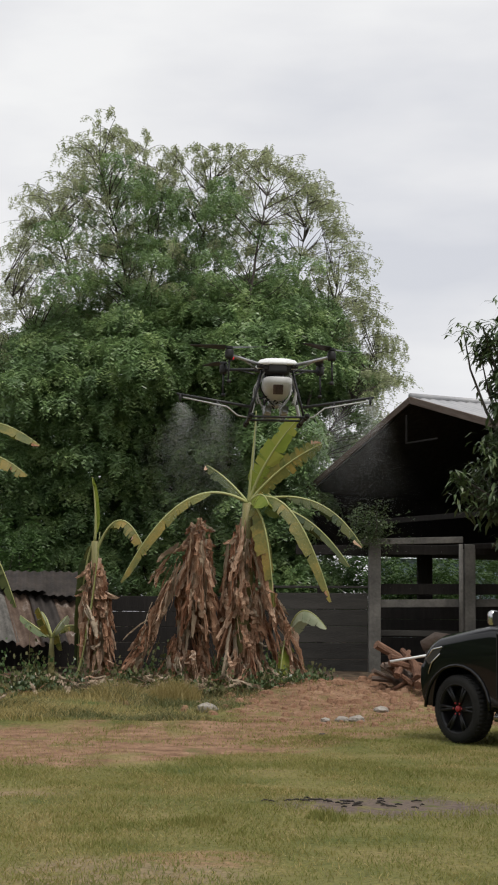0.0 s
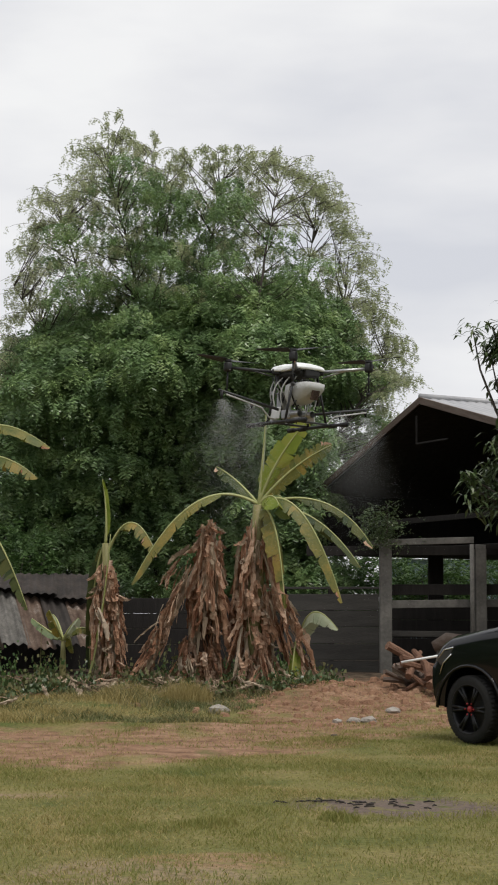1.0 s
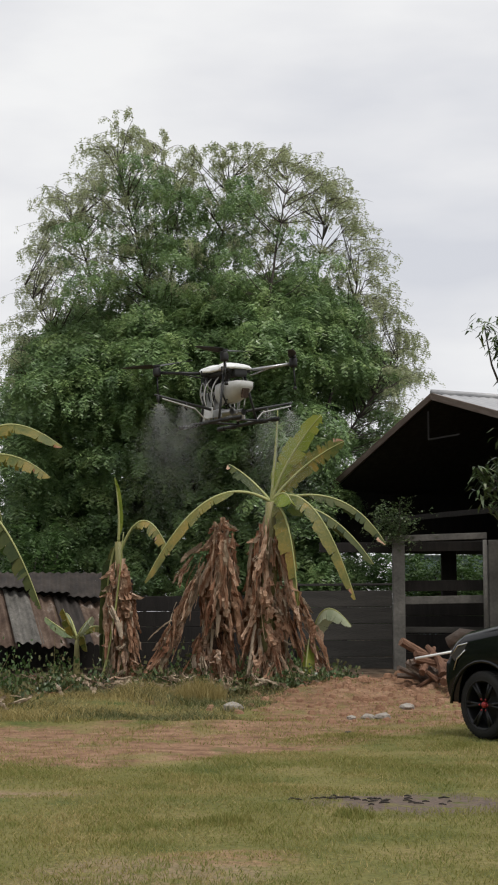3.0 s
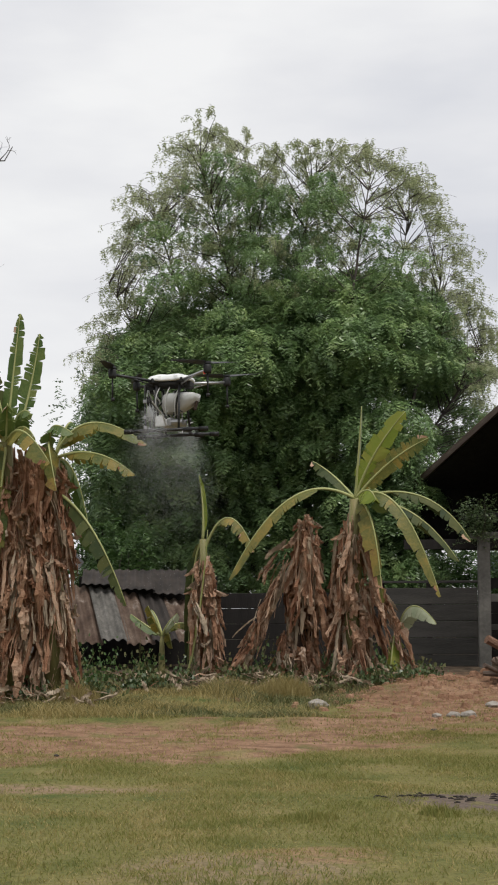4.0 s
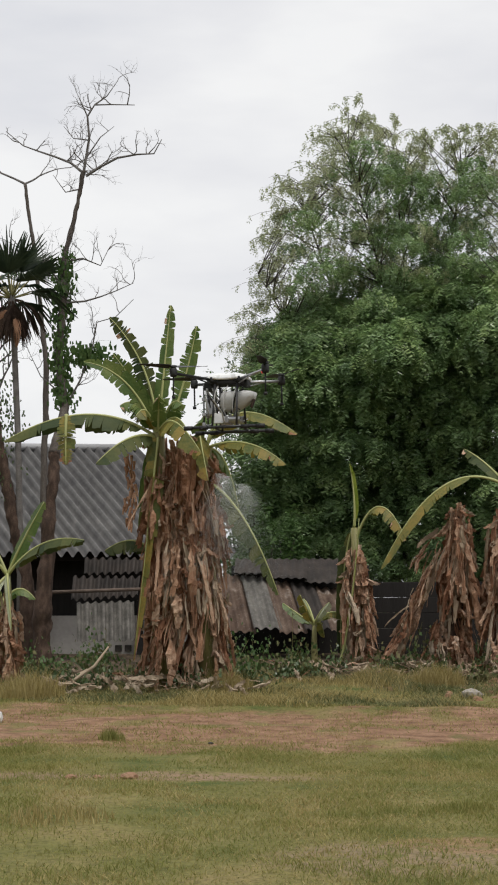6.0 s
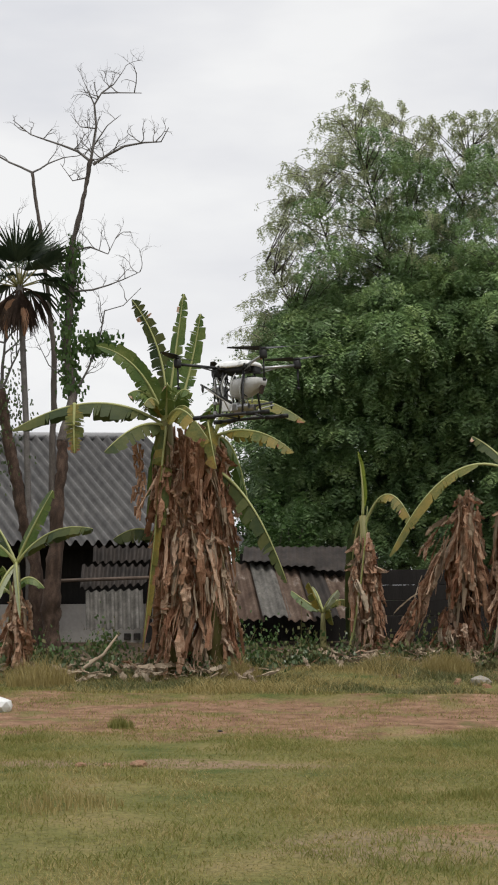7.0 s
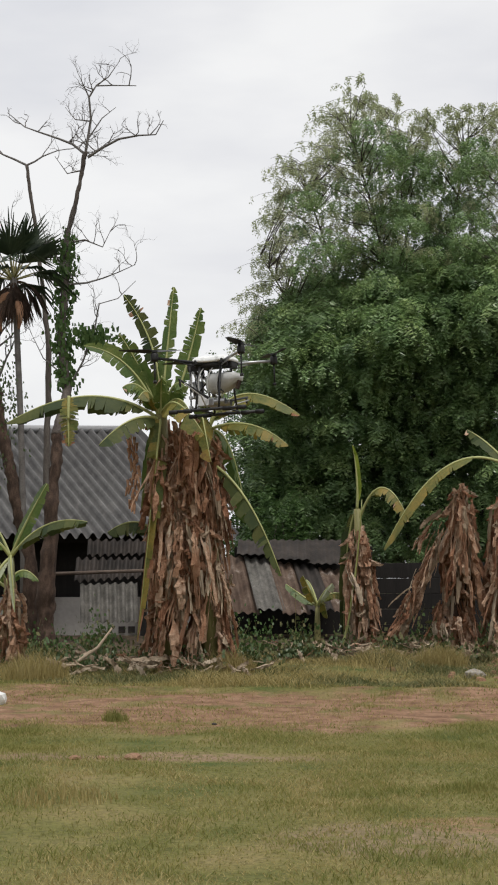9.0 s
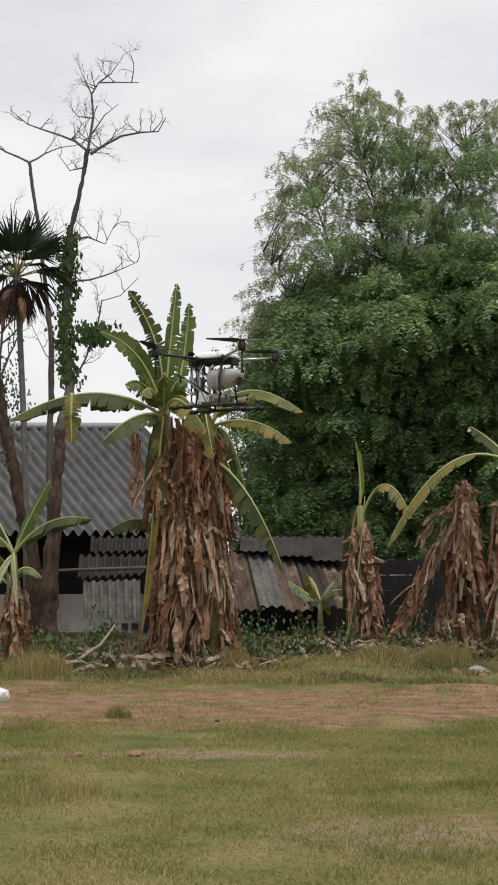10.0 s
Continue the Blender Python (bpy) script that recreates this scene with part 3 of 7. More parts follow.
def big_tree():
    rng = np.random.default_rng(7)
    cx, cy, g = -1.15, 42.0, 0.3
    root = thing("feathery_tree", pose(cx, cy, g), "tall broad tree with feathery green leaves and airy upper branches", "tree")
    # the outline of the airy upper crown, and of the dense leafy mound before it
    top_x = np.array([-5.2, -4.8, -4.4, -4.0, -3.3, -2.4, -1.7, -1.3, -0.5, 0.3, 1.05, 2.0, 2.6, 3.1, 3.6, 4.05, 4.8])
    top_z = np.array([7.4, 8.8, 11.1, 12.1, 13.2, 13.7, 13.3, 12.7, 13.1, 13.2, 13.0, 12.8, 12.2, 11.1, 10.1, 8.8, 7.4])
    mound_x = np.array([-5.4, -4.9, -4.3, -3.4, -2.6, -1.6, -0.4, 0.8, 2.2, 3.0, 3.5, 4.3])
    mound_z = np.array([6.6, 7.9, 8.6, 8.8, 8.6, 9.2, 9.5, 9.7, 9.6, 9.1, 7.9, 6.4])
    boughs = []

    def place(count, draw, apart):
        made, tries = 0, 0
        while made < count and tries < 30000:
            tries += 1
            p = draw()
            if p and all((p[0] - q[0]) ** 2 + (p[1] - q[1]) ** 2 + (1.2 * (p[2] - q[2])) ** 2 > apart ** 2 for q in boughs):
                boughs.append(p)
                made += 1

    def mound():
        """Tufts on the front, the top and the flanks of the mound."""
        x = rng.uniform(-5.4, 3.9)
        top = np.interp(x, mound_x, mound_z)
        h = rng.uniform(0, 1) ** 0.8
        z = 1.7 + (top - 1.7) * h
        # the crest bulges forward over the lower, shaded boughs
        face = -3.2 * (1 - h ** 6) ** 0.5 * (1 - 0.25 * (x / 6) ** 2) * np.interp(h, [0, 0.3, 0.62, 0.8], [0.42, 0.34, 0.66, 1.05])
        face += 0.55 * np.sin(1.9 * x + 0.7 * z) * np.sin(1.3 * z + 1.0)
        if x > 2.8 and h < 0.75 and face < -1:
            face = -0.6
        y = face + rng.uniform(0, 0.7) if rng.random() < 0.75 else rng.uniform(min(face, 2.0), 2.2)
        k = (cy + y) / cy
        x, z = (x + cx) * k - cx, 1.2 + (z - 1.2) * k
        if z < 7.0 and cx + x > 2.85 - (cy + y - 35.83) * 0.532:
            # the shed stands there: keep to its outside
            x = 2.95 - (cy + y - 35.83) * 0.532 - cx - rng.uniform(0, 0.9)
        return (x, y, z, "mound")

    def inner():
        """Light green tufts in the heart of the upper crown."""
        x = rng.uniform(-4.3, 3.2)
        top, low = np.interp(x, top_x, top_z) - 1.0, np.interp(x, mound_x, mound_z) - 1.0
        z = rng.uniform(low, max(low + 0.1, top))
        full = np.exp(-((x + 1.6) / 2.4) ** 2) * (1.2 - 0.8 * (z - low) / 4.5)
        if rng.random() > full:
            return None
        return (x, rng.normal(-0.4, 1.0), z, "leafy")

    def rim():
        """Airy sprays towards the outline."""
        x = rng.uniform(-5.1, 4.5)
        top, low = np.interp(x, top_x, top_z), np.interp(x, mound_x, mound_z) - 0.8
        if top < low + 0.2:
            return None
        z = top - 0.25 - (top - low - 0.25) * rng.random() ** 1.25
        if 1.0 < x < 3.6 and 9.9 < z < 11.7 and rng.random() < 0.5:
            return None
        return (x, rng.normal(0, 1.1), z, "airy")

    place(430, mound, 0.70)
    # low shaded boughs beside the shed
    place(46, lambda: (rng.uniform(1.0, 2.75), rng.uniform(-2.9, -1.2), rng.uniform(0.4, 5.6), "mound"), 0.5)
    place(95, inner, 0.5)
    place(360, rim, 0.34)
    # looser growth behind the shed's roof
    place(90, lambda: (rng.uniform(1.4, 4.7), rng.uniform(0.6, 3.0), rng.uniform(3.4, 8.0), "leafy"), 0.36)
    # the outermost sprays, all along the outline and down both flanks
    for k in range(85):
        x = rng.uniform(-5.1, 4.6)
        boughs.append((x, rng.normal(0, 0.6), np.interp(x, top_x, top_z) - abs(rng.normal(0.1, 0.15)), "airy"))
    for k in range(40):
        z = rng.uniform(6.6, 12.4)
        side = -1 if k % 5 < 3 else 1
        x = np.interp(z, [6.6, 7.6, 8.9, 11.2, 12.2], [-5.2, -5.3, -4.9, -4.5, -4.1]) if side < 0 else np.interp(z, [6.6, 7.5, 8.8, 10.1, 11.1, 12.1], [4.6, 4.7, 3.9, 3.5, 3.0, 2.6])
        boughs.append((x, rng.normal(0, 0.5), z, "airy"))
    low, high = [], []
    wood = Shape()
    stems = []
    for k, (x, z) in enumerate(((-3.0, 13.4), (-4.2, 11.9), (-1.6, 12.2), (0.2, 12.6), (1.6, 12.2), (2.6, 11.4), (3.4, 9.6), (-5.2, 9.6), (4.4, 7.6), (-5.6, 7.6), (-0.6, 10.5), (0.9, 9.5))):
        p = limb((0.10 * x, rng.normal(0, 0.3), 0.0), (x, rng.normal(0, 0.6), z), 0.07, rng, 26)
        stems.append(p)
        wood.tube(p, np.linspace(0.10, 0.010, 26), 7)
    tips = np.concatenate(stems)
    part("trunk", wood.done("trunk", M["bark"], True), root)
    twigs = Shape()
    for x, y, z, sort in boughs:
        c = np.array([x, y, z])
        d = np.linalg.norm(tips - c + [0, 0, 0.7], axis=1) + 5 * (tips[:, 2] > z - 0.2)
        if sort != "mound":
            p = limb(tips[np.argmin(d)], c, 0.10, rng, 6)
            twigs.tube(p, np.linspace(0.018, 0.005, 6), 4, False)
        if sort == "airy":
            # arching twigs that rise outwards and hook over, hung with fine drooping leaves
            out = np.clip((x + 0.6) / 2.6, -1, 1)
            for k in range(rng.integers(2, 4)):
                l = rng.uniform(0.45, 0.95)
                way = np.array([out * rng.uniform(0.35, 1.0) + rng.normal(0, 0.35), rng.normal(0, 0.35), rng.uniform(0.15, 0.75)])
                way /= np.linalg.norm(way)
                s = np.linspace(0, 1, 8)[:, None]
                p = c + way * l * s + np.array([0.12 * out, 0, -0.42]) * l * s ** 2.6
                twigs.tube(p, np.linspace(0.008, 0.003, 8), 4, False)
                m = 7
                at = p[rng.integers(2, 8, m)] + rng.normal(0, 0.02, (m, 3))
                placed = turned(feather(rng, m, 0.18, 7), rng.uniform(0, 2 * pi, m), rng.normal(-0.85, 0.3, m), at)
                high.append(placed.reshape(-1, 4, 3))
            continue
        full = int(rng.uniform(64, 84)) if sort == "mound" else int(rng.uniform(36, 54))
        reach = rng.uniform(0.42, 0.78) if sort == "mound" else rng.uniform(0.4, 0.6)
        a = rng.uniform(0, 2 * pi, full)
        th = np.arccos(rng.uniform(0.0, 1.0, full))
        sh = rng.uniform(0.35, 1.0, full) ** 0.5 * reach
        at = c + np.stack([np.cos(a) * np.sin(th) * sh, np.sin(a) * np.sin(th) * sh, 0.6 * np.cos(th) * sh], -1)
        placed = turned(feather(rng, full, 0.42 if sort == "mound" else 0.26, 9), a + rng.normal(0, 0.35, full), rng.normal(0.08 if sort == "mound" else -0.15, 0.25, full) - 0.85 * np.sin(th) ** 2, at)
        low.append(placed.reshape(-1, 4, 3))
    part("twig_work", twigs.done("twig_work", M["bark"]), root, label="thin grey-brown branches")["kind"] = "stuff"
    part("crown", quads_mesh("crown", np.concatenate(low), M["leaf"]), root, label="dense bright green feathery foliage")
    part("high_crown", quads_mesh("high_crown", np.concatenate(high), M["leaf_high"]), root, label="sparse olive drooping foliage")


def far_shrubs():
    """Bushes that close the view behind the fence, under the big tree and past the house."""
    rng = np.random.default_rng(17)
    for x, y, w, h, n in ((3.4, 47, 2.0, 3.1, 2200), (6.6, 46.5, 2.2, 3.2, 1800), (5.0, 45.5, 1.2, 2.9, 1200), (-2.6, 47.5, 4.6, 6.2, 1900), (-6.0, 42.5, 1.7, 5.6, 1300), (1.2, 47.5, 3.0, 5.0, 1000), (0.8, 39.2, 1.4, 2.1, 600), (-7.6, 47, 1.6, 8.3, 700), (9.5, 47, 3, 5, 700), (-16, 52, 4, 4.5, 700), (-5.6, 38.4, 1.2, 3.4, 700)):
        root = thing("bush", pose(x, y, 0.3), "leafy green bush behind the buildings", "bush")
        p = rng.normal(0, 1, (n, 3))
        p /= np.linalg.norm(p, axis=1)[:, None]
        p *= rng.uniform(0.55, 1.0, (n, 1)) * (1 + 0.25 * np.sin(3 * p[:, :1] * 4) * np.cos(4 * p[:, 2:3]))
        at = p * [w * 0.8, w * 0.7, h / 2] + [0, 0, h / 2]
        q = feather(rng, n, 0.34, 5)
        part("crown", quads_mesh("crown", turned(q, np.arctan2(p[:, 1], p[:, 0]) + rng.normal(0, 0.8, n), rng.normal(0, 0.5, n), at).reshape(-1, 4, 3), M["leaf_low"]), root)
        s = Shape()
        for k in range(5):
            a = 2 * pi * k / 5
            s.tube(limb((0.1 * cos(a), 0.1 * sin(a), -0.05), (w * 0.5 * cos(a), w * 0.4 * sin(a), h * 0.75), 0.1, rng, 6), np.linspace(0.06, 0.012, 6), 5)
        part("stems", s.done("stems", M["bark"]), root)


build_ground()
build_grass()
crumbs()
tufts()
big_tree()
far_shrubs()


def unseen_hedge():
    """Added tree walls beside and behind the camera, out of view, that darken the truck's reflections."""
    rng = np.random.default_rng(88)
    for k, (x0, y0, x1, y1) in enumerate(((-30, -28, -30, 30), (-30, -28, 32, -28), (32, -28, 32, 30))):
        n, m = 60, 8
        v, f = [], []
        for i in range(n + 1):
            t = i / n
            for j in range(m + 1):
                h = j / m
                b = 1.2 * noise.noise(Vector((t * 14 + k * 9, h * 4, 0))) + 0.6 * noise.noise(Vector((t * 40, h * 12, k)))
                top = 7.5 + 2.0 * noise.noise(Vector((t * 9, k * 5, 3)))
                d = Vector((y1 - y0, x0 - x1, 0)).normalized() * b
                v.append((x0 + (x1 - x0) * t + d.x, y0 + (y1 - y0) * t + d.y, top * h - 0.1))
        for i in range(n):
            for j in range(m):
                o = i * (m + 1) + j
                f.append((o, o + 1, o + m + 2, o + m + 1))
        tagged(new("backdrop", made_mesh("backdrop", v, f, M["leaf_low"])), "added green tree wall out of view that darkens reflections", "trees", kind="structure")


unseen_hedge()


# ---- banana plants ----
def bezier(p0, p1, p2, t):
    return (1 - t) ** 2 * Vector(p0) + 2 * t * (1 - t) * Vector(p1) + t * t * Vector(p2)


def leaf_mesh(p0, p1, p2, width, roll=0.0, torn=0.5, fold=-0.75, mat="banana", seed=0, petiole=0.12, strips=42, hang=0.35, flat=False):
    """A banana leaf along a curve: midrib, and a blade torn into strips on both sides."""
    r = random.Random(seed)
    v, f, idx = [], [], []
    n = strips
    p0, p1, p2 = Vector(p0), Vector(p1), Vector(p2)
    pts = [bezier(p0, p1, p2, k / n) for k in range(n + 1)]
    # midrib
    sh = Shape()
    sh.tube(pts[::2] if n % 2 == 0 else pts, [0.030 * (1 - 0.85 * k / len(pts[::2])) for k in range(len(pts[::2]))], 5)
    v, f = list(sh.v), list(sh.f)
    idx = [1] * len(f)
    first = max(1, int(petiole * n))
    for sgn in (1, -1):
        k = first
        while k < n:
            run = r.choice((1, 1, 2, 3)) if r.random() < torn else r.choice((3, 5, 7, 9))
            end = min(n, k + run)
            extra = r.uniform(-0.5, 1.2) * torn
            cut = r.uniform(0.60, 1.05) if r.random() < torn else 1.0
            dead = 2 if torn > 0.35 and r.random() < (0.01 + 0.4 * max(0, k / n - 0.72) / 0.28) * (1.6 if mat == "banana_yellow" else 0.5) else 0
            rows = []
            for j in range(k, end + 1):
                t = j / n
                u = (t - petiole) / (1 - petiole)
                u = min(max(u, 0.0), 1.0)
                w = width * 0.62 * (sin(pi * min(1, u ** 0.75 * 0.95 + 0.02)) ** 0.40) * cut * (1 + r.uniform(-0.07, 0.07))
                if u > 0.93:
                    w *= 1 - (u - 0.93) / 0.09 * 0.7
                d = (pts[min(j + 1, n)] - pts[max(j - 1, 0)]).normalized()
                side = d.cross(Vector((0, 0, 1)))
                if flat:
                    side = d.cross(Vector((0, 1, 0)))
                if side.length < 0.15:
                    side = d.cross(Vector((0.3, 1, 0)))
                side.normalize()
                up = side.cross(d).normalized()
                a = radians(roll)
                side, up = side * cos(a) + up * sin(a), up * cos(a) - side * sin(a)
                lift = fold * (1 + 0.5 * extra) if fold < 0 else fold * (1 - 1.2 * extra)
                out1 = (side * sgn * cos(lift) + up * sin(lift))
                p_mid = pts[j] + out1 * w * 0.5 + d * w * 0.10
                down = Vector((0, 0, -1)) * hang * (0.5 + extra)
                p_out = p_mid + (out1 * 0.92 + down * 0.6 + d * 0.18).normalized() * w * 0.5
                gap = (1 if j == k else (-1 if j == end else 0)) * (pts[1] - pts[0]).length
                rows.append((pts[j], p_mid + d * gap * 0.03, p_out + d * gap * r.uniform(0.05, 0.15 + 0.7 * torn)))
            o = len(v)
            for row in rows:
                v += list(row)
            for j in range(len(rows) - 1):
                for c in range(2):
                    f.append((o + 3 * j + c, o + 3 * j + c + 1, o + 3 * (j + 1) + c + 1, o + 3 * (j + 1) + c))
                    idx.append(dead if c else 0)
            k = end
    me = made_mesh("leaf", v, f, [M[mat], M["rib"], M["dry"]], idx, True)
    return me


DRY = []


def dry_meshes():
    """Dead leaves hanging from the origin downwards: broad pleated drapes, ragged strips and curled flakes."""
    r = random.Random(5)
    for kind in range(24):
        sort = "drape" if kind < 10 else "strip" if kind < 16 else "flake"
        n, m = (14, 7) if sort == "drape" else (12, 4) if sort == "strip" else (7, 5)
        width = {"drape": r.uniform(0.06, 0.115), "strip": r.uniform(0.018, 0.045), "flake": r.uniform(0.06, 0.10)}[sort]
        v, f = [], []
        ph, sway, lift = r.uniform(0, 6), r.uniform(0.02, 0.06), r.uniform(0.10, 0.35)
        pleat = [(1 if j % 2 else -1) * r.uniform(0.3, 1.1) for j in range(m)]
        rag = [0.0] * (n + 1)
        for k in range(1, n + 1):
            rag[k] = 0.6 * rag[k - 1] + r.uniform(-0.3, 0.3)
        for k in range(n + 1):
            t = k / n
            w = width * (0.22 + 0.85 * sin(pi * min(1, 0.10 + 0.82 * t)) ** 0.8)
            bow = lift * t * t * (1 - 0.4 * t) if sort == "flake" else 0.05 * sin(3 * t + ph)
            c = Vector((sway * sin(4 * t + ph), bow, -t + (0.25 * t * t if sort == "flake" else 0)))
            twist = 0.7 * sin(3.0 * t + ph) + (0.9 * t if sort == "strip" else 0)
            for j in range(m):
                q = (j - (m - 1) / 2) / ((m - 1) / 2)
                edge = 1 + (rag[k] + r.uniform(-0.25, 0.25)) * abs(q)
                x = q * w * 0.75 * edge
                y = w * 0.55 * pleat[j] * (0.5 + 0.8 * t) + w * 0.5 * abs(q) * sin(2.5 * t + ph) + r.uniform(-0.02, 0.02)
                tip = -0.10 * r.random() * (k == n) if sort != "flake" else 0
                v.append(c + Vector((x * cos(twist) - y * sin(twist), x * sin(twist) + y * cos(twist), tip + r.uniform(-0.012, 0.012))))
        for k in range(n):
            for j in range(m - 1):
                # frayed towards the end, with slits between the pleats
                if k > 1 and r.random() < (0.05 + 0.40 * max(0, k / n - 0.6)) and sort != "strip":
                    continue
                f.append((m * k + j, m * k + j + 1, m * (k + 1) + j + 1, m * (k + 1) + j))
        DRY.append(made_mesh("dry_leaf", v, f, M["dry_pale"] if kind in (4, 13, 17, 20) else M["dry"]))


dry_meshes()


def skirt(root, foot, top, count, spread, seed, flare=1.0, low=0.10, long=0.8):
    """Dead leaves hanging in bunches round a stem from near its top down to the ground."""
    r = random.Random(seed)
    foot, top = Vector(foot), Vector(top)
    tall = (top - foot).z
    made = 0
    while made < count:
        # a bunch hangs from one old leaf base
        h = low + (1 - low) * r.random() ** 0.8
        a0 = r.uniform(0, 2 * pi)
        bulge = 0.75 + 0.5 * noise.noise(Vector((1.3 * cos(a0), 1.3 * sin(a0), 2.2 * h + seed)))
        reach = spread * (0.44 + flare * 0.50 * (1 - h) ** 0.8) * bulge
        for k in range(r.randint(3, 7)):
            a = a0 + r.gauss(0, 0.35)
            d = reach * r.uniform(0.45, 1.12)
            p = foot.lerp(top, h) + Vector((cos(a) * d, sin(a) * d, r.uniform(-0.12, 0.08)))
            u = r.random()
            sort = r.randrange(0, 10) if u < 0.50 else r.randrange(10, 16) if u < 0.76 else r.randrange(16, 24)
            room = max(0.22, (h * tall + 0.02) * r.uniform(0.78, 1.0))
            size = min(r.uniform(0.14, 0.34) * (0.7 + 0.5 * long) if sort > 15 else r.uniform(0.4, 1.5) * long, room)
            tilt = r.gauss(4, 7) if sort < 16 else r.uniform(-5, 38)
            m = Matrix.Translation(p) @ pose(0, 0, 0, 0, 0, math.degrees(a) - 90 + r.uniform(-35, 35)) @ pose(0, 0, 0, tilt, r.gauss(0, 8), 0)
            ob = part("dry_leaf", DRY[sort], root, m)
            wide = r.uniform(0.45, 1.1)
            ob.scale = (wide, wide if sort < 16 else size * 2.5, size)
            made += 1


def slumped(root, a, b, count, seed, wide=0.16):
    """Dead leaves collapsed along a slanting line from a down to b."""
    r = random.Random(seed)
    a, b = Vector(a), Vector(b)
    way = (a - b).normalized()
    turn = Vector((0, 0, 1)).rotation_difference(way).to_matrix().to_4x4()
    for k in range(count):
        t = r.random() ** 1.2 * 0.8
        p = a.lerp(b, t) + Vector((r.gauss(0, 0.4), r.gauss(0, 0.4), r.gauss(0, 0.3))) * wide
        sort = r.randrange(0, 10) if k % 2 else r.randrange(10, 16)
        ob = part("dry_leaf", DRY[sort], root, Matrix.Translation(p) @ turn @ pose(0, 0, 0, r.gauss(0, 9), r.gauss(0, 9), r.uniform(0, 360)))
        ob.scale = (r.uniform(0.4, 0.9), r.uniform(0.4, 0.9), min(r.uniform(0.35, 0.9), (1 - t) * (a - b).length + 0.15))


def pseudostem(root, foot, top, r0=0.14, r1=0.08, mat="stem"):
    foot, top = Vector(foot), Vector(top)
    s = Shape()
    s.tube([foot + Vector((0, 0, -0.08)), foot.lerp(top, 0.3), foot.lerp(top, 0.7), top], [r0 * 1.15, r0, (r0 + r1) / 2, r1], 10)
    part("pseudostem", s.done("pseudostem", M[mat], True), root)


def leaf(root, p0, p1, p2, width, name="leaf", label="", **k):
    return part(name, leaf_mesh(p0, p1, p2, width, **k), root, label=label)


LEAVES = {}


def banana_tall():
    """The tall clump by the house: two stems wrapped in dead leaves."""
    o = Vector((-5.05, 25.5, 0.08))
    root = thing("banana_clump", Matrix.Translation(o), "tall banana clump with torn green leaves above brown dead leaves", "banana plant")

    def w(x, y, z):
        return Vector((x, y, z)) - o
    c, c2 = w(-5.44, 25.15, 4.10), w(-4.72, 25.4, 3.85)
    pseudostem(root, w(-5.40, 25.5, 0.06), c, 0.17, 0.10)
    pseudostem(root, w(-4.72, 25.6, 0.06), c2, 0.16, 0.09)
    skirt(root, w(-5.30, 25.45, 0.05), w(-5.38, 25.2, 4.12), 330, 0.50, 31, 0.7)
    skirt(root, w(-4.70, 25.5, 0.05), w(-4.74, 25.4, 3.95), 330, 0.50, 32, 0.7)
    skirt(root, w(-5.02, 25.3, 0.05), w(-5.05, 25.15, 4.12), 200, 0.44, 33, 0.5, 0.35)
    q = c + Vector((0, 0, -0.1))
    LEAVES["upright"] = leaf(root, q, w(-5.35, 25.2, 5.0), w(-5.20, 25.15, 6.12), 0.25, label="upright torn green leaf", mat="banana", torn=0.6, seed=1, roll=12, flat=True, fold=0.1, hang=0.0)
    LEAVES["upright_two"] = leaf(root, c + Vector((0.15, 0, 0)), w(-5.05, 25.3, 4.9), w(-4.90, 25.2, 5.80), 0.26, label="upright ragged leaf", mat="banana", torn=0.8, seed=2, roll=-15, flat=True, fold=0.1, hang=0.0)
    LEAVES["dark"] = leaf(root, q, w(-5.55, 25.3, 5.2), w(-6.32, 25.3, 5.95), 0.30, label="dark shredded leaf", mat="banana_dark", torn=0.8, seed=3, roll=10, flat=True, fold=0.1, hang=0.5)
    LEAVES["arch"] = leaf(root, q, w(-5.75, 24.9, 5.1), w(-6.52, 24.75, 5.22), 0.27, mat="banana", torn=0.5, seed=4, roll=-10, flat=True, fold=-0.2, hang=0.6)
    LEAVES["arch_two"] = leaf(root, q, w(-5.75, 25.0, 4.9), w(-6.12, 25.0, 5.35), 0.28, mat="banana", torn=0.6, seed=5, roll=25, flat=True, fold=0.0)
    leaf(root, q, w(-6.4, 24.7, 4.75), w(-7.72, 24.4, 3.92), 0.50, label="long arching green leaf", mat="banana_dark", torn=0.45, seed=6, roll=0, hang=0.9)
    leaf(root, q, w(-5.75, 24.6, 4.15), w(-6.22, 24.3, 3.55), 0.42, mat="banana_dark", torn=0.3, seed=7, roll=10)
    leaf(root, c2, w(-4.3, 25.3, 4.85), w(-3.20, 24.95, 4.02), 0.38, label="yellow-green arching leaf", mat="banana_yellow", torn=0.4, seed=8, hang=0.8)
    leaf(root, c2, w(-4.0, 25.0, 4.1), w(-3.38, 24.95, 3.55), 0.38, label="green leaf with a browned tip", mat="banana_yellow", torn=0.6, seed=9, hang=0.7)
    leaf(root, c2 + Vector((0, 0, -0.5)), w(-4.0, 24.9, 3.0), w(-3.50, 24.95, 1.55), 0.40, label="long hanging green leaf", mat="banana_dark", torn=0.8, seed=10, roll=-20, hang=0.9)
    leaf(root, q, w(-5.2, 24.7, 4.6), w(-4.62, 24.5, 3.7), 0.5, label="drooping yellowing leaf", mat="banana_yellow", torn=0.5, seed=11, hang=0.9)
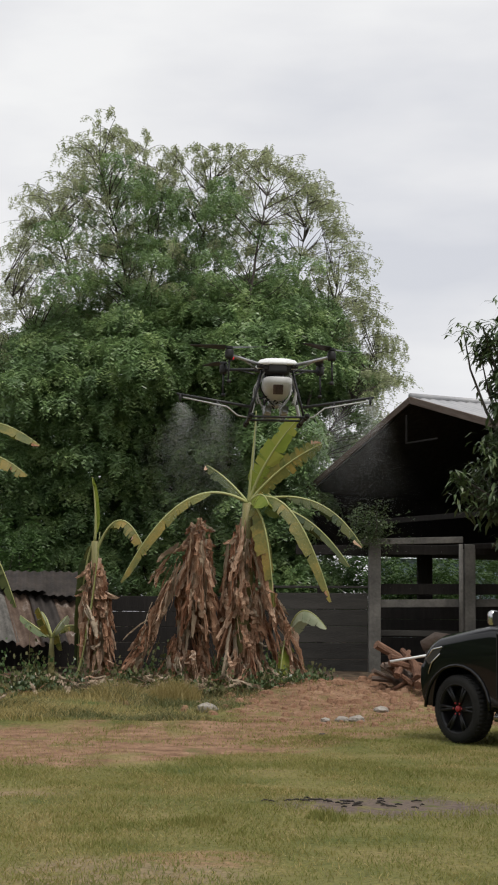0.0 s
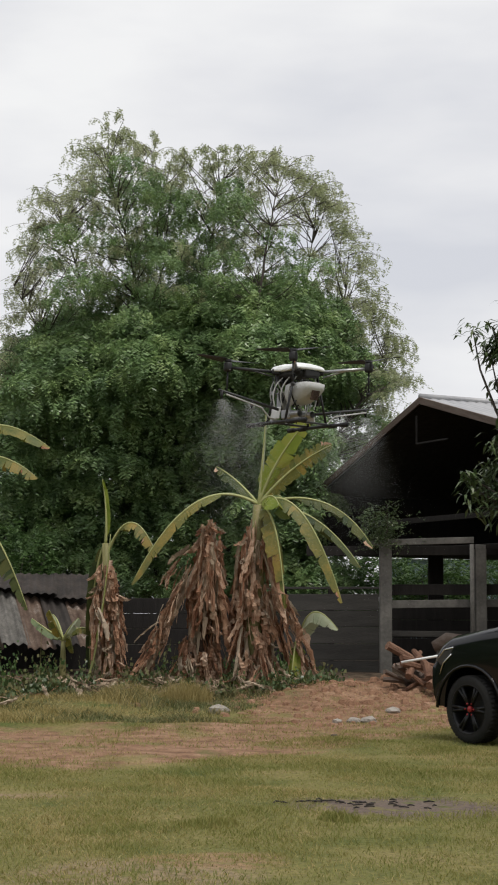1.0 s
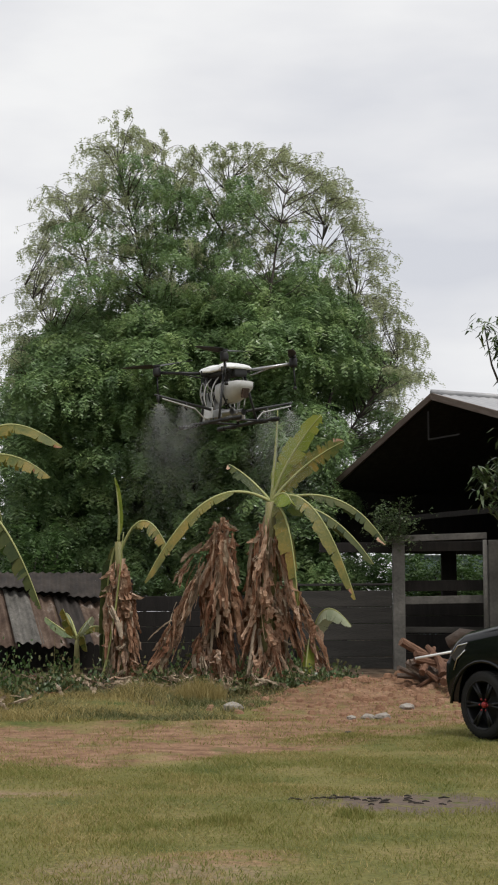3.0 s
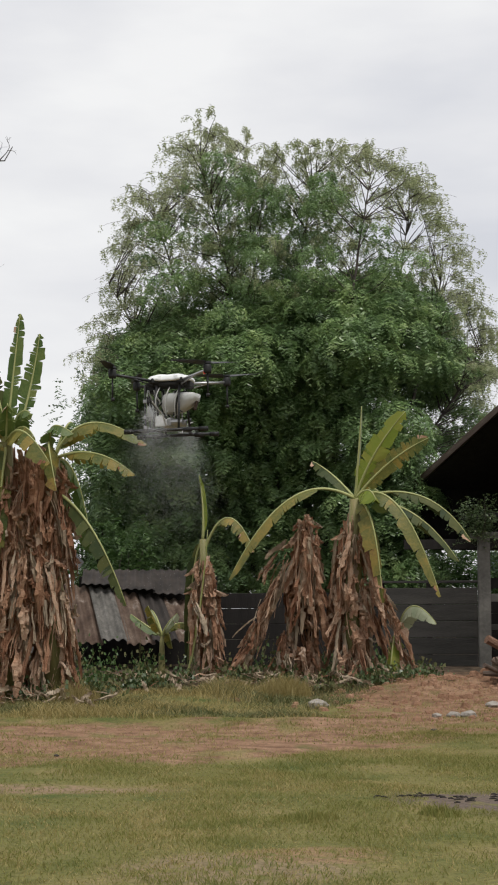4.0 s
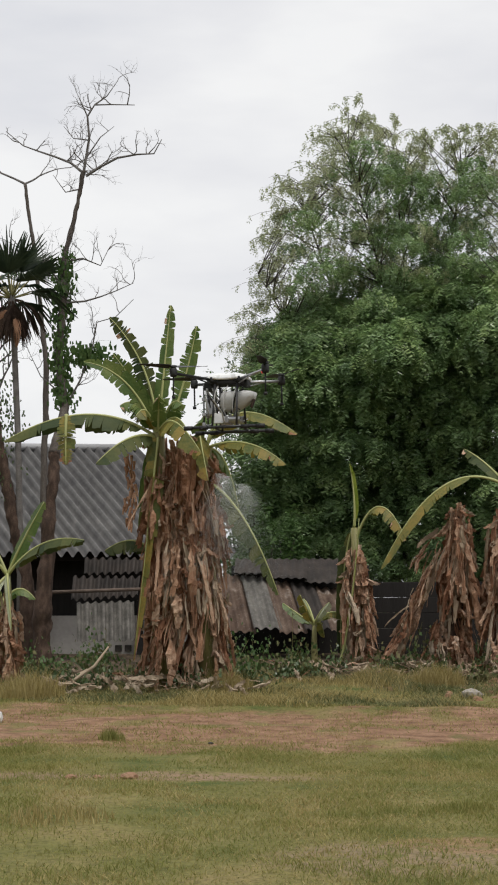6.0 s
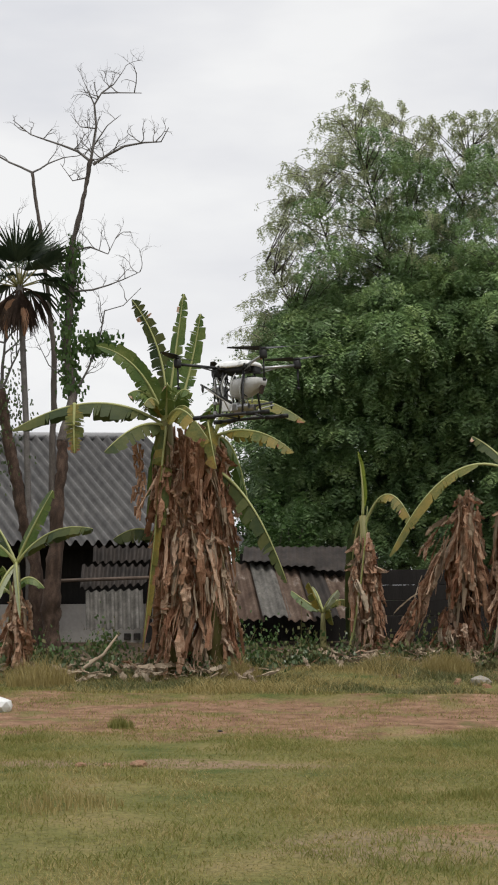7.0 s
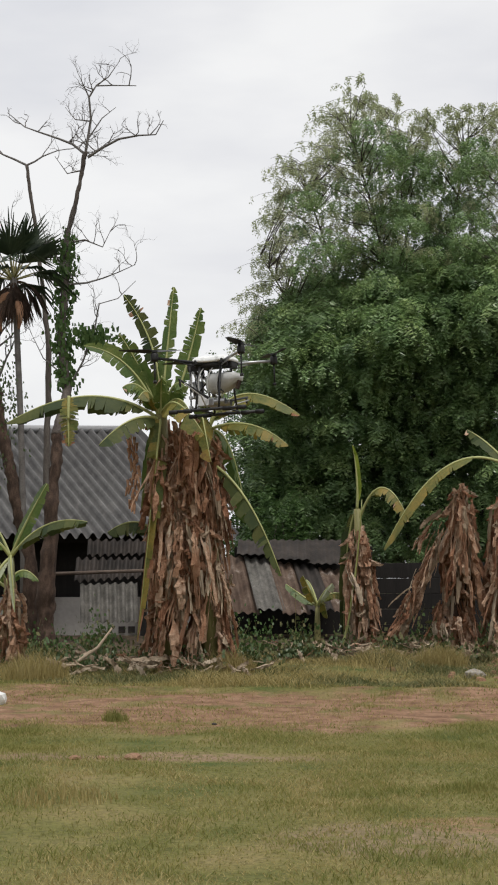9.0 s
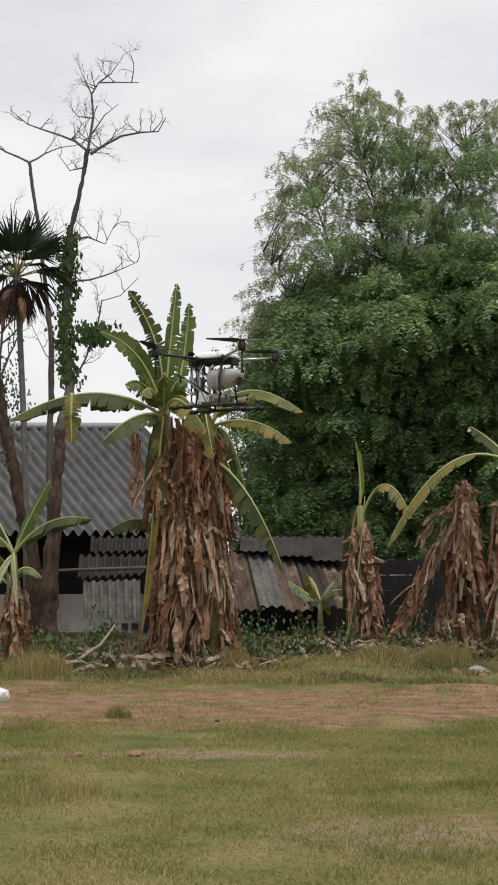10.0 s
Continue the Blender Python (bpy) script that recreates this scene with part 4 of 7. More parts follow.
    leaf(root, c2, w(-4.85, 25.0, 4.5), w(-4.55, 24.7, 3.3), 0.45, mat="banana_yellow", torn=0.5, seed=12, hang=0.9)
    leaf(root, q, w(-5.35, 24.9, 4.3), w(-5.72, 24.75, 0.55), 0.27, label="long dead green leaf hanging to the ground", mat="banana_yellow", torn=0.5, seed=13, roll=70, hang=0.4)
    leaf(root, c2, w(-4.5, 25.4, 4.6), w(-4.45, 25.6, 4.4), 0.4, mat="banana", torn=0.5, seed=14)
    leaf(root, q, w(-5.6, 25.5, 4.3), w(-5.9, 25.8, 2.6), 0.45, mat="banana", torn=0.5, seed=15, hang=0.8)
    leaf(root, c2, w(-4.4, 25.8, 4.0), w(-4.2, 26.0, 2.4), 0.45, mat="banana", torn=0.5, seed=16, hang=0.8)
    for k, (tx, ty, tz, wd, mt) in enumerate(((-6.0, 24.9, 4.75, 0.42, "banana"), (-5.0, 24.9, 4.75, 0.42, "banana"), (-5.7, 24.7, 4.55, 0.4, "banana_yellow"), (-4.9, 24.75, 4.35, 0.42, "banana_yellow"), (-5.3, 24.6, 4.85, 0.36, "banana"), (-4.35, 25.0, 4.45, 0.36, "banana"), (-5.9, 25.6, 4.9, 0.4, "banana_dark"))):
        leaf(root, q if k != 5 else c2, (q + w(tx, ty, tz)) / 2 + Vector((0, 0, 0.38)), w(tx, ty, tz - 0.25), wd, mat=mt, torn=0.5, seed=70 + k, hang=0.7)
    leaf(root, w(-5.6, 25.6, 2.2), w(-5.9, 25.6, 2.6), w(-6.35, 25.4, 2.25), 0.45, mat="banana_dark", torn=0.4, seed=17, hang=0.9)
    leaf(root, w(-6.67, 24.2, 4.30), w(-6.66, 24.1, 3.95), w(-6.64, 24.1, 3.52), 0.26, label="hanging bright yellow leaf piece", mat="banana_yellow", torn=0.8, seed=18, roll=10, fold=0.2, hang=0.0, petiole=0.02)
    s = Shape()
    r = random.Random(3)
    for k in range(40):
        p = w(-5.85 + r.uniform(-0.09, 0.09), 25.0, 3.75 - 0.028 * k)
        s.tube([p, p + Vector((r.uniform(-0.05, 0.05), r.uniform(-0.05, 0.05), -0.14))], [0.03, 0.012], 5)
    part("dead_flower_stalk", s.done("dead_flower_stalk", M["dry"]), root, label="hanging reddish dry flower stalk")


def banana_low():
    """The clump before the shed: two skirted stems, a leaning dead one and a small one."""
    o = Vector((-0.45, 28.8, 0.18))
    root = thing("banana_clump", Matrix.Translation(o), "banana clump with yellow-green leaves above two columns of dead leaves", "banana plant")

    def w(x, y, z):
        return Vector((x, y, z)) - o
    c, c2 = w(0.0, 28.5, 3.40), w(-0.88, 28.6, 3.25)
    pseudostem(root, w(-0.08, 28.7, 0.15), c, 0.16, 0.10)
    pseudostem(root, w(-0.95, 29.0, 0.17), c2 + Vector((0, 0, -0.35)), 0.15, 0.07, "bark_red")
    skirt(root, w(-0.06, 28.65, 0.12), w(-0.08, 28.5, 3.2), 290, 0.48, 41, 0.9)
    skirt(root, w(-0.98, 28.9, 0.14), w(-0.88, 28.65, 3.15), 270, 0.44, 42, 0.9)
    slumped(root, w(-1.12, 28.4, 2.45), w(-2.08, 28.5, 0.34), 44, 43, 0.12)
    slumped(root, w(-1.25, 28.6, 2.75), w(-1.55, 28.4, 2.1), 7, 46, 0.06)
    slumped(root, w(0.32, 28.3, 2.0), w(0.95, 28.2, 0.25), 38, 44, 0.15)
    pseudostem(root, w(-2.1, 28.9, 0.2), w(-1.05, 28.7, 2.4), 0.06, 0.04, "dry_pale")
    leaf(root, c, w(0.25, 28.3, 4.2), w(0.86, 28.0, 4.86), 0.34, label="bright yellow-green upright leaf", mat="banana_bright", torn=0.5, seed=21, roll=15, flat=True, fold=0.1, hang=0.1)
    leaf(root, c, w(0.55, 28.2, 4.1), w(1.25, 27.95, 4.40), 0.32, label="yellow-green leaf with a brown edge", mat="banana_yellow", torn=0.6, seed=22, roll=10, flat=True, fold=0.1, hang=0.2)
    leaf(root, c, w(0.05, 28.4, 4.0), w(0.12, 28.3, 5.0), 0.06, label="rolled young leaf", mat="banana_pale", torn=0.1, seed=23, roll=60, fold=1.1)
    leaf(root, c, w(0.75, 28.1, 3.95), w(1.42, 27.8, 1.70), 0.42, label="yellowing leaf arching to the ground", mat="banana_yellow", torn=0.7, seed=24, fold=-0.45, roll=-10, hang=0.9)
    leaf(root, c, w(1.3, 28.6, 3.85), w(1.98, 28.3, 2.65), 0.32, petiole=0.28, mat="banana_dark", torn=0.6, seed=25, hang=0.9)
    leaf(root, c, w(1.05, 28.4, 3.45), w(1.75, 28.1, 2.3), 0.28, petiole=0.3, mat="banana_dark", torn=0.6, seed=26, hang=0.8)
    leaf(root, c, w(-1.15, 28.3, 4.10), w(-2.18, 28.2, 2.0), 0.42, petiole=0.30, label="arching leaf yellowing at its tip", fold=-0.5, mat="banana_yellow", torn=0.4, seed=27, hang=0.8)
    leaf(root, c, w(-0.4, 28.6, 3.9), w(-0.75, 28.9, 4.1), 0.3, mat="banana_dark", torn=0.5, seed=28)
    leaf(root, c, w(0.35, 28.1, 3.4), w(0.45, 27.9, 1.6), 0.4, mat="banana_yellow", torn=0.5, seed=29, hang=0.6)
    leaf(root, c, w(0.25, 28.3, 3.7), w(0.35, 28.0, 3.35), 0.5, mat="banana_bright", torn=0.3, seed=30)
    leaf(root, c, w(0.4, 28.9, 3.9), w(0.55, 29.1, 3.2), 0.5, mat="banana", torn=0.3, seed=33)
    # the small plant with the pale drooping leaf
    pseudostem(root, w(0.62, 28.6, 0.17), w(0.72, 28.5, 1.2), 0.07, 0.05)
    leaf(root, w(0.70, 28.5, 1.0), w(0.85, 28.3, 1.95), w(1.36, 28.1, 1.25), 0.42, label="pale drooping leaf", mat="banana_pale", torn=0.1, seed=34, hang=1.0, petiole=0.05)
    leaf(root, w(0.70, 28.5, 1.0), w(0.65, 28.2, 1.3), w(0.55, 28.1, 0.25), 0.35, mat="banana_bright", torn=0.3, seed=35, hang=0.6)


def banana_spear():
    """A single plant with a furled leaf like a spear."""
    o = Vector((-2.68, 29.4, 0.2))
    root = thing("banana_plant", Matrix.Translation(o), "thin banana plant with a furled spear leaf and dead leaves", "banana plant")

    def w(x, y, z):
        return Vector((x, y, z)) - o
    c = w(-2.74, 29.35, 2.75)
    pseudostem(root, w(-2.60, 29.4, 0.17), c, 0.12, 0.06)
    skirt(root, w(-2.58, 29.35, 0.12), w(-2.72, 29.3, 2.6), 170, 0.31, 51, 0.9)
    leaf(root, c, w(-2.70, 29.3, 3.3), w(-2.81, 29.3, 3.90), 0.13, label="furled spear leaf", mat="banana_bright", torn=0.1, seed=41, roll=70, fold=1.2)
    leaf(root, c + Vector((0, 0, -0.3)), w(-2.3, 29.1, 3.75), w(-1.78, 28.9, 2.5), 0.36, petiole=0.3, label="small arching green leaf", mat="banana_yellow", torn=0.4, seed=42, hang=0.9)
    leaf(root, c, w(-2.98, 29.5, 2.5), w(-3.02, 29.5, 0.5), 0.22, label="dark hanging leaf", mat="banana_dark", torn=0.5, seed=43, flat=True, fold=-0.4, hang=0.1)
    leaf(root, w(-3.05, 29.2, 0.2), w(-2.8, 29.1, 0.8), w(-2.62, 29.0, 2.9), 0.05, mat="banana_bright", torn=0.1, seed=44, fold=1.2)


def banana_small(at, height, seed, label, dead=0, spread=0.9, n=5, mats=("banana", "banana_bright"), width=0.24):
    r = random.Random(seed)
    o = Vector(at)
    root = thing("young_banana_plant", Matrix.Translation(o), label, "banana plant")
    c = Vector((0, 0, height))
    pseudostem(root, (0, 0, 0), c, 0.055 + 0.01 * height, 0.035)
    for k in range(n):
        a = 2 * pi * k / n + r.uniform(-0.4, 0.4)
        d = Vector((cos(a), 0.5 * sin(a), 0)) * spread * r.uniform(0.7, 1.1)
        up = r.uniform(0.25, 0.9)
        leaf(root, c, c + d * 0.45 + Vector((0, 0, 0.6 * up)), c + d + Vector((0, 0, r.uniform(-0.35, 0.7) * spread)), width, mat=r.choice(mats), torn=0.3, seed=seed * 10 + k, hang=0.6)
    if dead:
        skirt(root, (0, 0, 0), (0, 0, height), dead, 0.24, seed, 0.7, 0.15, 0.6)


banana_tall()
banana_low()
banana_spear()
banana_small((-3.50, 29.6, 0.21), 0.80, 61, "young banana plant with a few green leaves", n=6, spread=0.8, width=0.22, mats=("banana", "banana_yellow", "banana_pale"))


def banana_slim():
    """The slim plant by the bare tree's foot."""
    o = Vector((-7.80, 25.1, 0.08))
    root = thing("banana_plant", Matrix.Translation(o), "slim banana plant with green leaves and orange-brown dead sheaths", "banana plant")

    def w(x, y, z):
        return Vector((x, y, z)) - o
    c = w(-7.82, 25.0, 1.85)
    pseudostem(root, w(-7.80, 25.1, 0.05), c, 0.09, 0.05)
    skirt(root, w(-7.80, 25.1, 0.05), w(-7.81, 25.0, 1.6), 75, 0.26, 62, 0.8, 0.08, 0.6)
    leaf(root, c, w(-7.62, 24.9, 2.3), w(-7.18, 24.8, 3.0), 0.26, mat="banana", torn=0.3, seed=81, roll=30, flat=True, fold=0.3, hang=0.1, label="upright green leaf")
    leaf(root, c, w(-7.2, 24.6, 2.55), w(-6.40, 24.3, 2.38), 0.36, mat="banana_dark", torn=0.3, seed=82, hang=0.8, label="arching dark green leaf")
    leaf(root, c, w(-8.2, 24.8, 2.5), w(-8.75, 24.6, 2.1), 0.34, mat="banana", torn=0.3, seed=83, hang=0.7)
    leaf(root, c, w(-7.75, 24.7, 2.0), w(-7.62, 24.6, 1.0), 0.10, mat="banana_pale", torn=0.1, seed=84, hang=0.3)
    leaf(root, c, w(-8.1, 25.2, 2.4), w(-8.5, 25.4, 2.75), 0.28, mat="banana_dark", torn=0.4, seed=85)
    leaf(root, c, w(-8.0, 24.7, 1.7), w(-8.15, 24.6, 0.9), 0.14, mat="banana_pale", torn=0.2, seed=86, hang=0.3)


banana_slim()
banana_small((-8.40, 26.6, 0.12), 1.25, 63, "young banana plant beside a tree trunk", dead=20, n=4, spread=0.7)


# ---- the shed and its fence ----
def along(a, b, size, name, mat, parent, label="", bevel=0.008):
    """A beam of the given section from a to b."""
    a, b = Vector(a), Vector(b)
    d = (b - a).normalized()
    side = d.cross(Vector((0, 0, 1)))
    side = side.normalized() if side.length > 0.05 else Vector((1, 0, 0))
    up = side.cross(d).normalized()
    m = Matrix((d, side, up)).transposed().to_4x4()
    m.translation = (a + b) / 2
    s = Shape()
    s.box(((b - a).length, size[0], size[1]), m=Matrix(), bevel=bevel)
    return part(name, s.done(name, M[mat]), parent, m, label)


def sheet_mesh(a, b, c, d, pitch=0.18, depth=0.03, mat="tin", name="sheet", lean=0.0, ribs=0):
    """Corrugated sheet between a-b (top edge) and d-c (bottom edge): the ribs run from top to bottom."""
    a, b, c, d = map(Vector, (a, b, c, d))
    wide = (b - a).length
    pitch = wide / ribs if ribs else pitch
    n = max(8, int(wide / pitch * 6))
    nrm = (b - a).cross(d - a).normalized()
    if nrm.z < 0:
        nrm = -nrm
    v, f = [], []
    for k in range(n + 1):
        t = k / n
        h = nrm * depth * 0.5 * sin(2 * pi * t * wide / pitch)
        top, bot = a.lerp(b, t) + h, d.lerp(c, t) + (b - a).normalized() * lean + h
        v += [top, top.lerp(bot, 0.5), bot, top - nrm * 0.006, bot - nrm * 0.006]
    for k in range(n):
        o, q = 5 * k, 5 * (k + 1)
        f += [(o, o + 1, q + 1, q), (o + 1, o + 2, q + 2, q + 1), (o + 3, q + 3, q + 4, o + 4)]
    return made_mesh(name, v, f, M[mat], smooth=True)


def shed():
    root = thing("shed", None, "open dark timber shed with a low tin gable roof", "shed")
    pk, lf, rt = Vector((3.539, 35.826, 6.206)), Vector((1.378, 39.89, 4.446)), Vector((4.866, 33.326, 5.44))
    back = Vector((0.883, 0.469, 0)) * 9
    rt = pk + (rt - pk) * 1.7
    up = Vector((0, 0, 0.06))
    inn0 = Vector((0.883, 0.469, 0)) * 0.12
    roof = part("roof", sheet_mesh(pk + up, pk + back + up, rt + back + up, rt + up, 0.25, 0.035, "tin", "roof"), root, label="grey corrugated tin roof")
    part("roof", sheet_mesh(pk + up, pk + back + up, lf + back + up, lf + up, 0.25, 0.035, "tin", "roof"), root)
    # near-black sheets added under the tin: the gable's shade put into colour
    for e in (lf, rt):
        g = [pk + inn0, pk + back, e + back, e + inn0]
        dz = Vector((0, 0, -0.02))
        part("lining", Shape().add([p + dz for p in g] + [p + dz * 2 for p in g], [(0, 1, 2, 3), (7, 6, 5, 4), (0, 4, 5, 1), (1, 5, 6, 2), (2, 6, 7, 3), (3, 7, 4, 0)]).done("lining", M["char_shade"]), root, label="near-black sheet added under the roof as shade")
    along(pk, lf, (0.05, 0.15), "barge_board", "wood", root, "weathered brown barge board")
    along(pk, rt, (0.05, 0.15), "barge_board", "wood", root, "weathered brown barge board")
    s = Shape()
    s.tube([pk + Vector((0, 0, 0.09)), pk + back + Vector((0, 0, 0.09))], 0.07, 8)
    part("ridge_cap", s.done("ridge_cap", M["tin"], True), root)
    inn = Vector((0.883, 0.469, 0)) * 0.25
    # timbers across the open gable
    for z, k in ((3.6, 0.62),):
        along(Vector((pk.x, pk.y, z)) + (lf - pk) * 0 + Vector(((lf - pk).x, (lf - pk).y, 0)) * k + inn, Vector((pk.x, pk.y, z)) + Vector(((rt - pk).x, (rt - pk).y, 0)) * k + inn, (0.06, 0.12), "tie_beam", "wood_shaded", root)
    # small framed vent high in the gable
    gx = (rt - lf)
    gx.z = 0
    gx.normalize()
    c = pk + gx * 0.35 + Vector((0, 0, -0.95)) - inn * 0.1
    along(c - gx * 0.45, c + gx * 0.75, (0.04, 0.04), "vent_bar", "wood_shaded", root)
    along(c - gx * 0.45, c - gx * 0.45 + Vector((0, 0, 0.62)), (0.04, 0.04), "vent_bar", "wood_shaded", root)
    # side walls and back, near-black so the gable's inner shade is in their colour
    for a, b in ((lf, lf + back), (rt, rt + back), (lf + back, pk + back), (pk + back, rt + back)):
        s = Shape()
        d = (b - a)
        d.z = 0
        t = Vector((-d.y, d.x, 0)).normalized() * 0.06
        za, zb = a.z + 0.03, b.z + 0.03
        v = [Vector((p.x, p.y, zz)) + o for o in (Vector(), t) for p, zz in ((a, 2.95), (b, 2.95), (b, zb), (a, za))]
        part("wall", s.add(v, [(0, 1, 2, 3), (7, 6, 5, 4), (0, 4, 5, 1), (1, 5, 6, 2), (2, 6, 7, 3), (3, 7, 4, 0)]).done("wall", M["wood_shaded"]), root)
    for p in (lf, rt, lf + back, rt + back, pk + back):
        along((p.x, p.y, 0.2), (p.x, p.y, p.z - 0.1), (0.2, 0.2), "post", "wood_shaded", root)
    # added loft floor, blocks light from below to darken the space under the roof
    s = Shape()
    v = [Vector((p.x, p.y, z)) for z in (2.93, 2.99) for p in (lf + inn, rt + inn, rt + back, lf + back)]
    part("loft_floor", s.add(v, [(0, 1, 2, 3), (7, 6, 5, 4), (0, 4, 5, 1), (1, 5, 6, 2), (2, 6, 7, 3), (3, 7, 4, 0)]).done("loft_floor", M["wood_shaded"]), root)


def pen():
    """The post-and-beam pen before the shed, with its board fence."""
    root = thing("cattle_pen", None, "weathered post-and-beam pen with grey boards", "pen")
    for x, y, w, mat in ((2.62, 33.9, 0.25, "concrete"), (4.55, 33.7, 0.23, "concrete"), (6.6, 33.5, 0.26, "concrete"), (4.15, 38.5, 0.34, "wood_shaded")):
        s = Shape()
        s.box((w, w, 2.75), bevel=0.02)
        part("post", s.done("post", M[mat]), root, pose(x, y, 0.2 + 1.375), "old concrete post" if mat == "concrete" else "dark timber post")
    s = Shape()
    s.tube([(0, 0, 0), (0, 0, 2.7)], 0.045, 10)
    part("pipe", s.done("pipe", M["concrete"], True), root, pose(4.36, 33.55, 0.25), "pale pipe strapped to a post")
    along((2.35, 33.88, 2.98), (4.42, 33.68, 3.04), (0.14, 0.13), "beam", "concrete", root, "weathered pale grey beam")
    along((4.42, 33.68, 2.90), (7.4, 33.4, 2.98), (0.14, 0.10), "beam", "wood_shaded", root)
    along((1.0, 34.2, 2.82), (7.4, 33.9, 2.86), (0.10, 0.20), "beam", "wood_shaded", root)
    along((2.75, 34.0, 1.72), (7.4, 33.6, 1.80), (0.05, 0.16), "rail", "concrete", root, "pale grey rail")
    along((2.75, 34.1, 2.02), (7.4, 33.8, 2.06), (0.05, 0.22), "rail", "wood_shaded", root)
    along((2.75, 34.1, 1.12), (7.4, 33.7, 1.10), (0.05, 0.12), "rail", "board", root)
    for k in range(5):
        along((0.55, 35.0, 0.36 + 0.35 * k), (2.55, 34.85, 0.37 + 0.35 * k), (0.06, 0.343), "fence_board", "board", root)
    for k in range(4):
        along((2.7, 36.4, 0.40 + 0.40 * k), (8.0, 36.0, 0.40 + 0.40 * k), (0.05, 0.395), "fence_board", "wood_shaded", root)
    for x in (0.55, 1.55):
        along((x, 35.12, 0.1), (x, 35.12, 2.1), (0.12, 0.12), "fence_post", "wood_shaded", root)
    along((0.5, 35.02, 2.06), (2.6, 34.87, 2.07), (0.10, 0.05), "fence_cap", "board", root)
    # the side wall between fence and big tree, its near-black boards holding the tree's shade
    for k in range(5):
        along((-3.4, 35.6, 0.35 + 0.33 * k), (0.5, 35.05, 0.36 + 0.33 * k), (0.05, 0.325), "fence_board", "wood_shaded", root)


def creeper():
    """A small bush growing over the pen's beam."""
    rng = np.random.default_rng(19)
    root = thing("creeper", pose(2.55, 33.75, 3.0), "small leafy creeper growing on the pen beam", "climbing plant")
    n = 260
    p = rng.normal(0, 1, (n, 3)) * [0.26, 0.16, 0.24] + [0, 0, 0.28]
    part("leaves", quads_mesh("leaves", turned(feather(rng, n, 0.15, 4), rng.uniform(0, 6.28, n), rng.normal(0, 0.5, n), p).reshape(-1, 4, 3), M["mango"]), root)
    s = Shape()
    for k in range(5):
        s.tube([(0.05 * k - 0.1, 0, 0), tuple(p[k])], [0.012, 0.004], 5)
    part("stalk", s.done("stalk", M["bark"]), root)


creeper()


def neighbour_wall():
    root = thing("far_shed_wall", None, "pale blue sheet wall far behind the fence", "shed")
    part("wall", sheet_mesh((4.0, 50.0, 3.2), (8.5, 50.0, 3.2), (8.5, 50.0, 0.2), (4.0, 50.0, 0.2), 0.2, 0.03, "back_tin", "wall"), root)
    part("roof", sheet_mesh((3.7, 52.0, 3.9), (8.8, 52.0, 3.9), (8.8, 49.6, 3.25), (3.7, 49.6, 3.25), 0.2, 0.03, "tin", "roof"), root)


shed()
pen()
neighbour_wall()


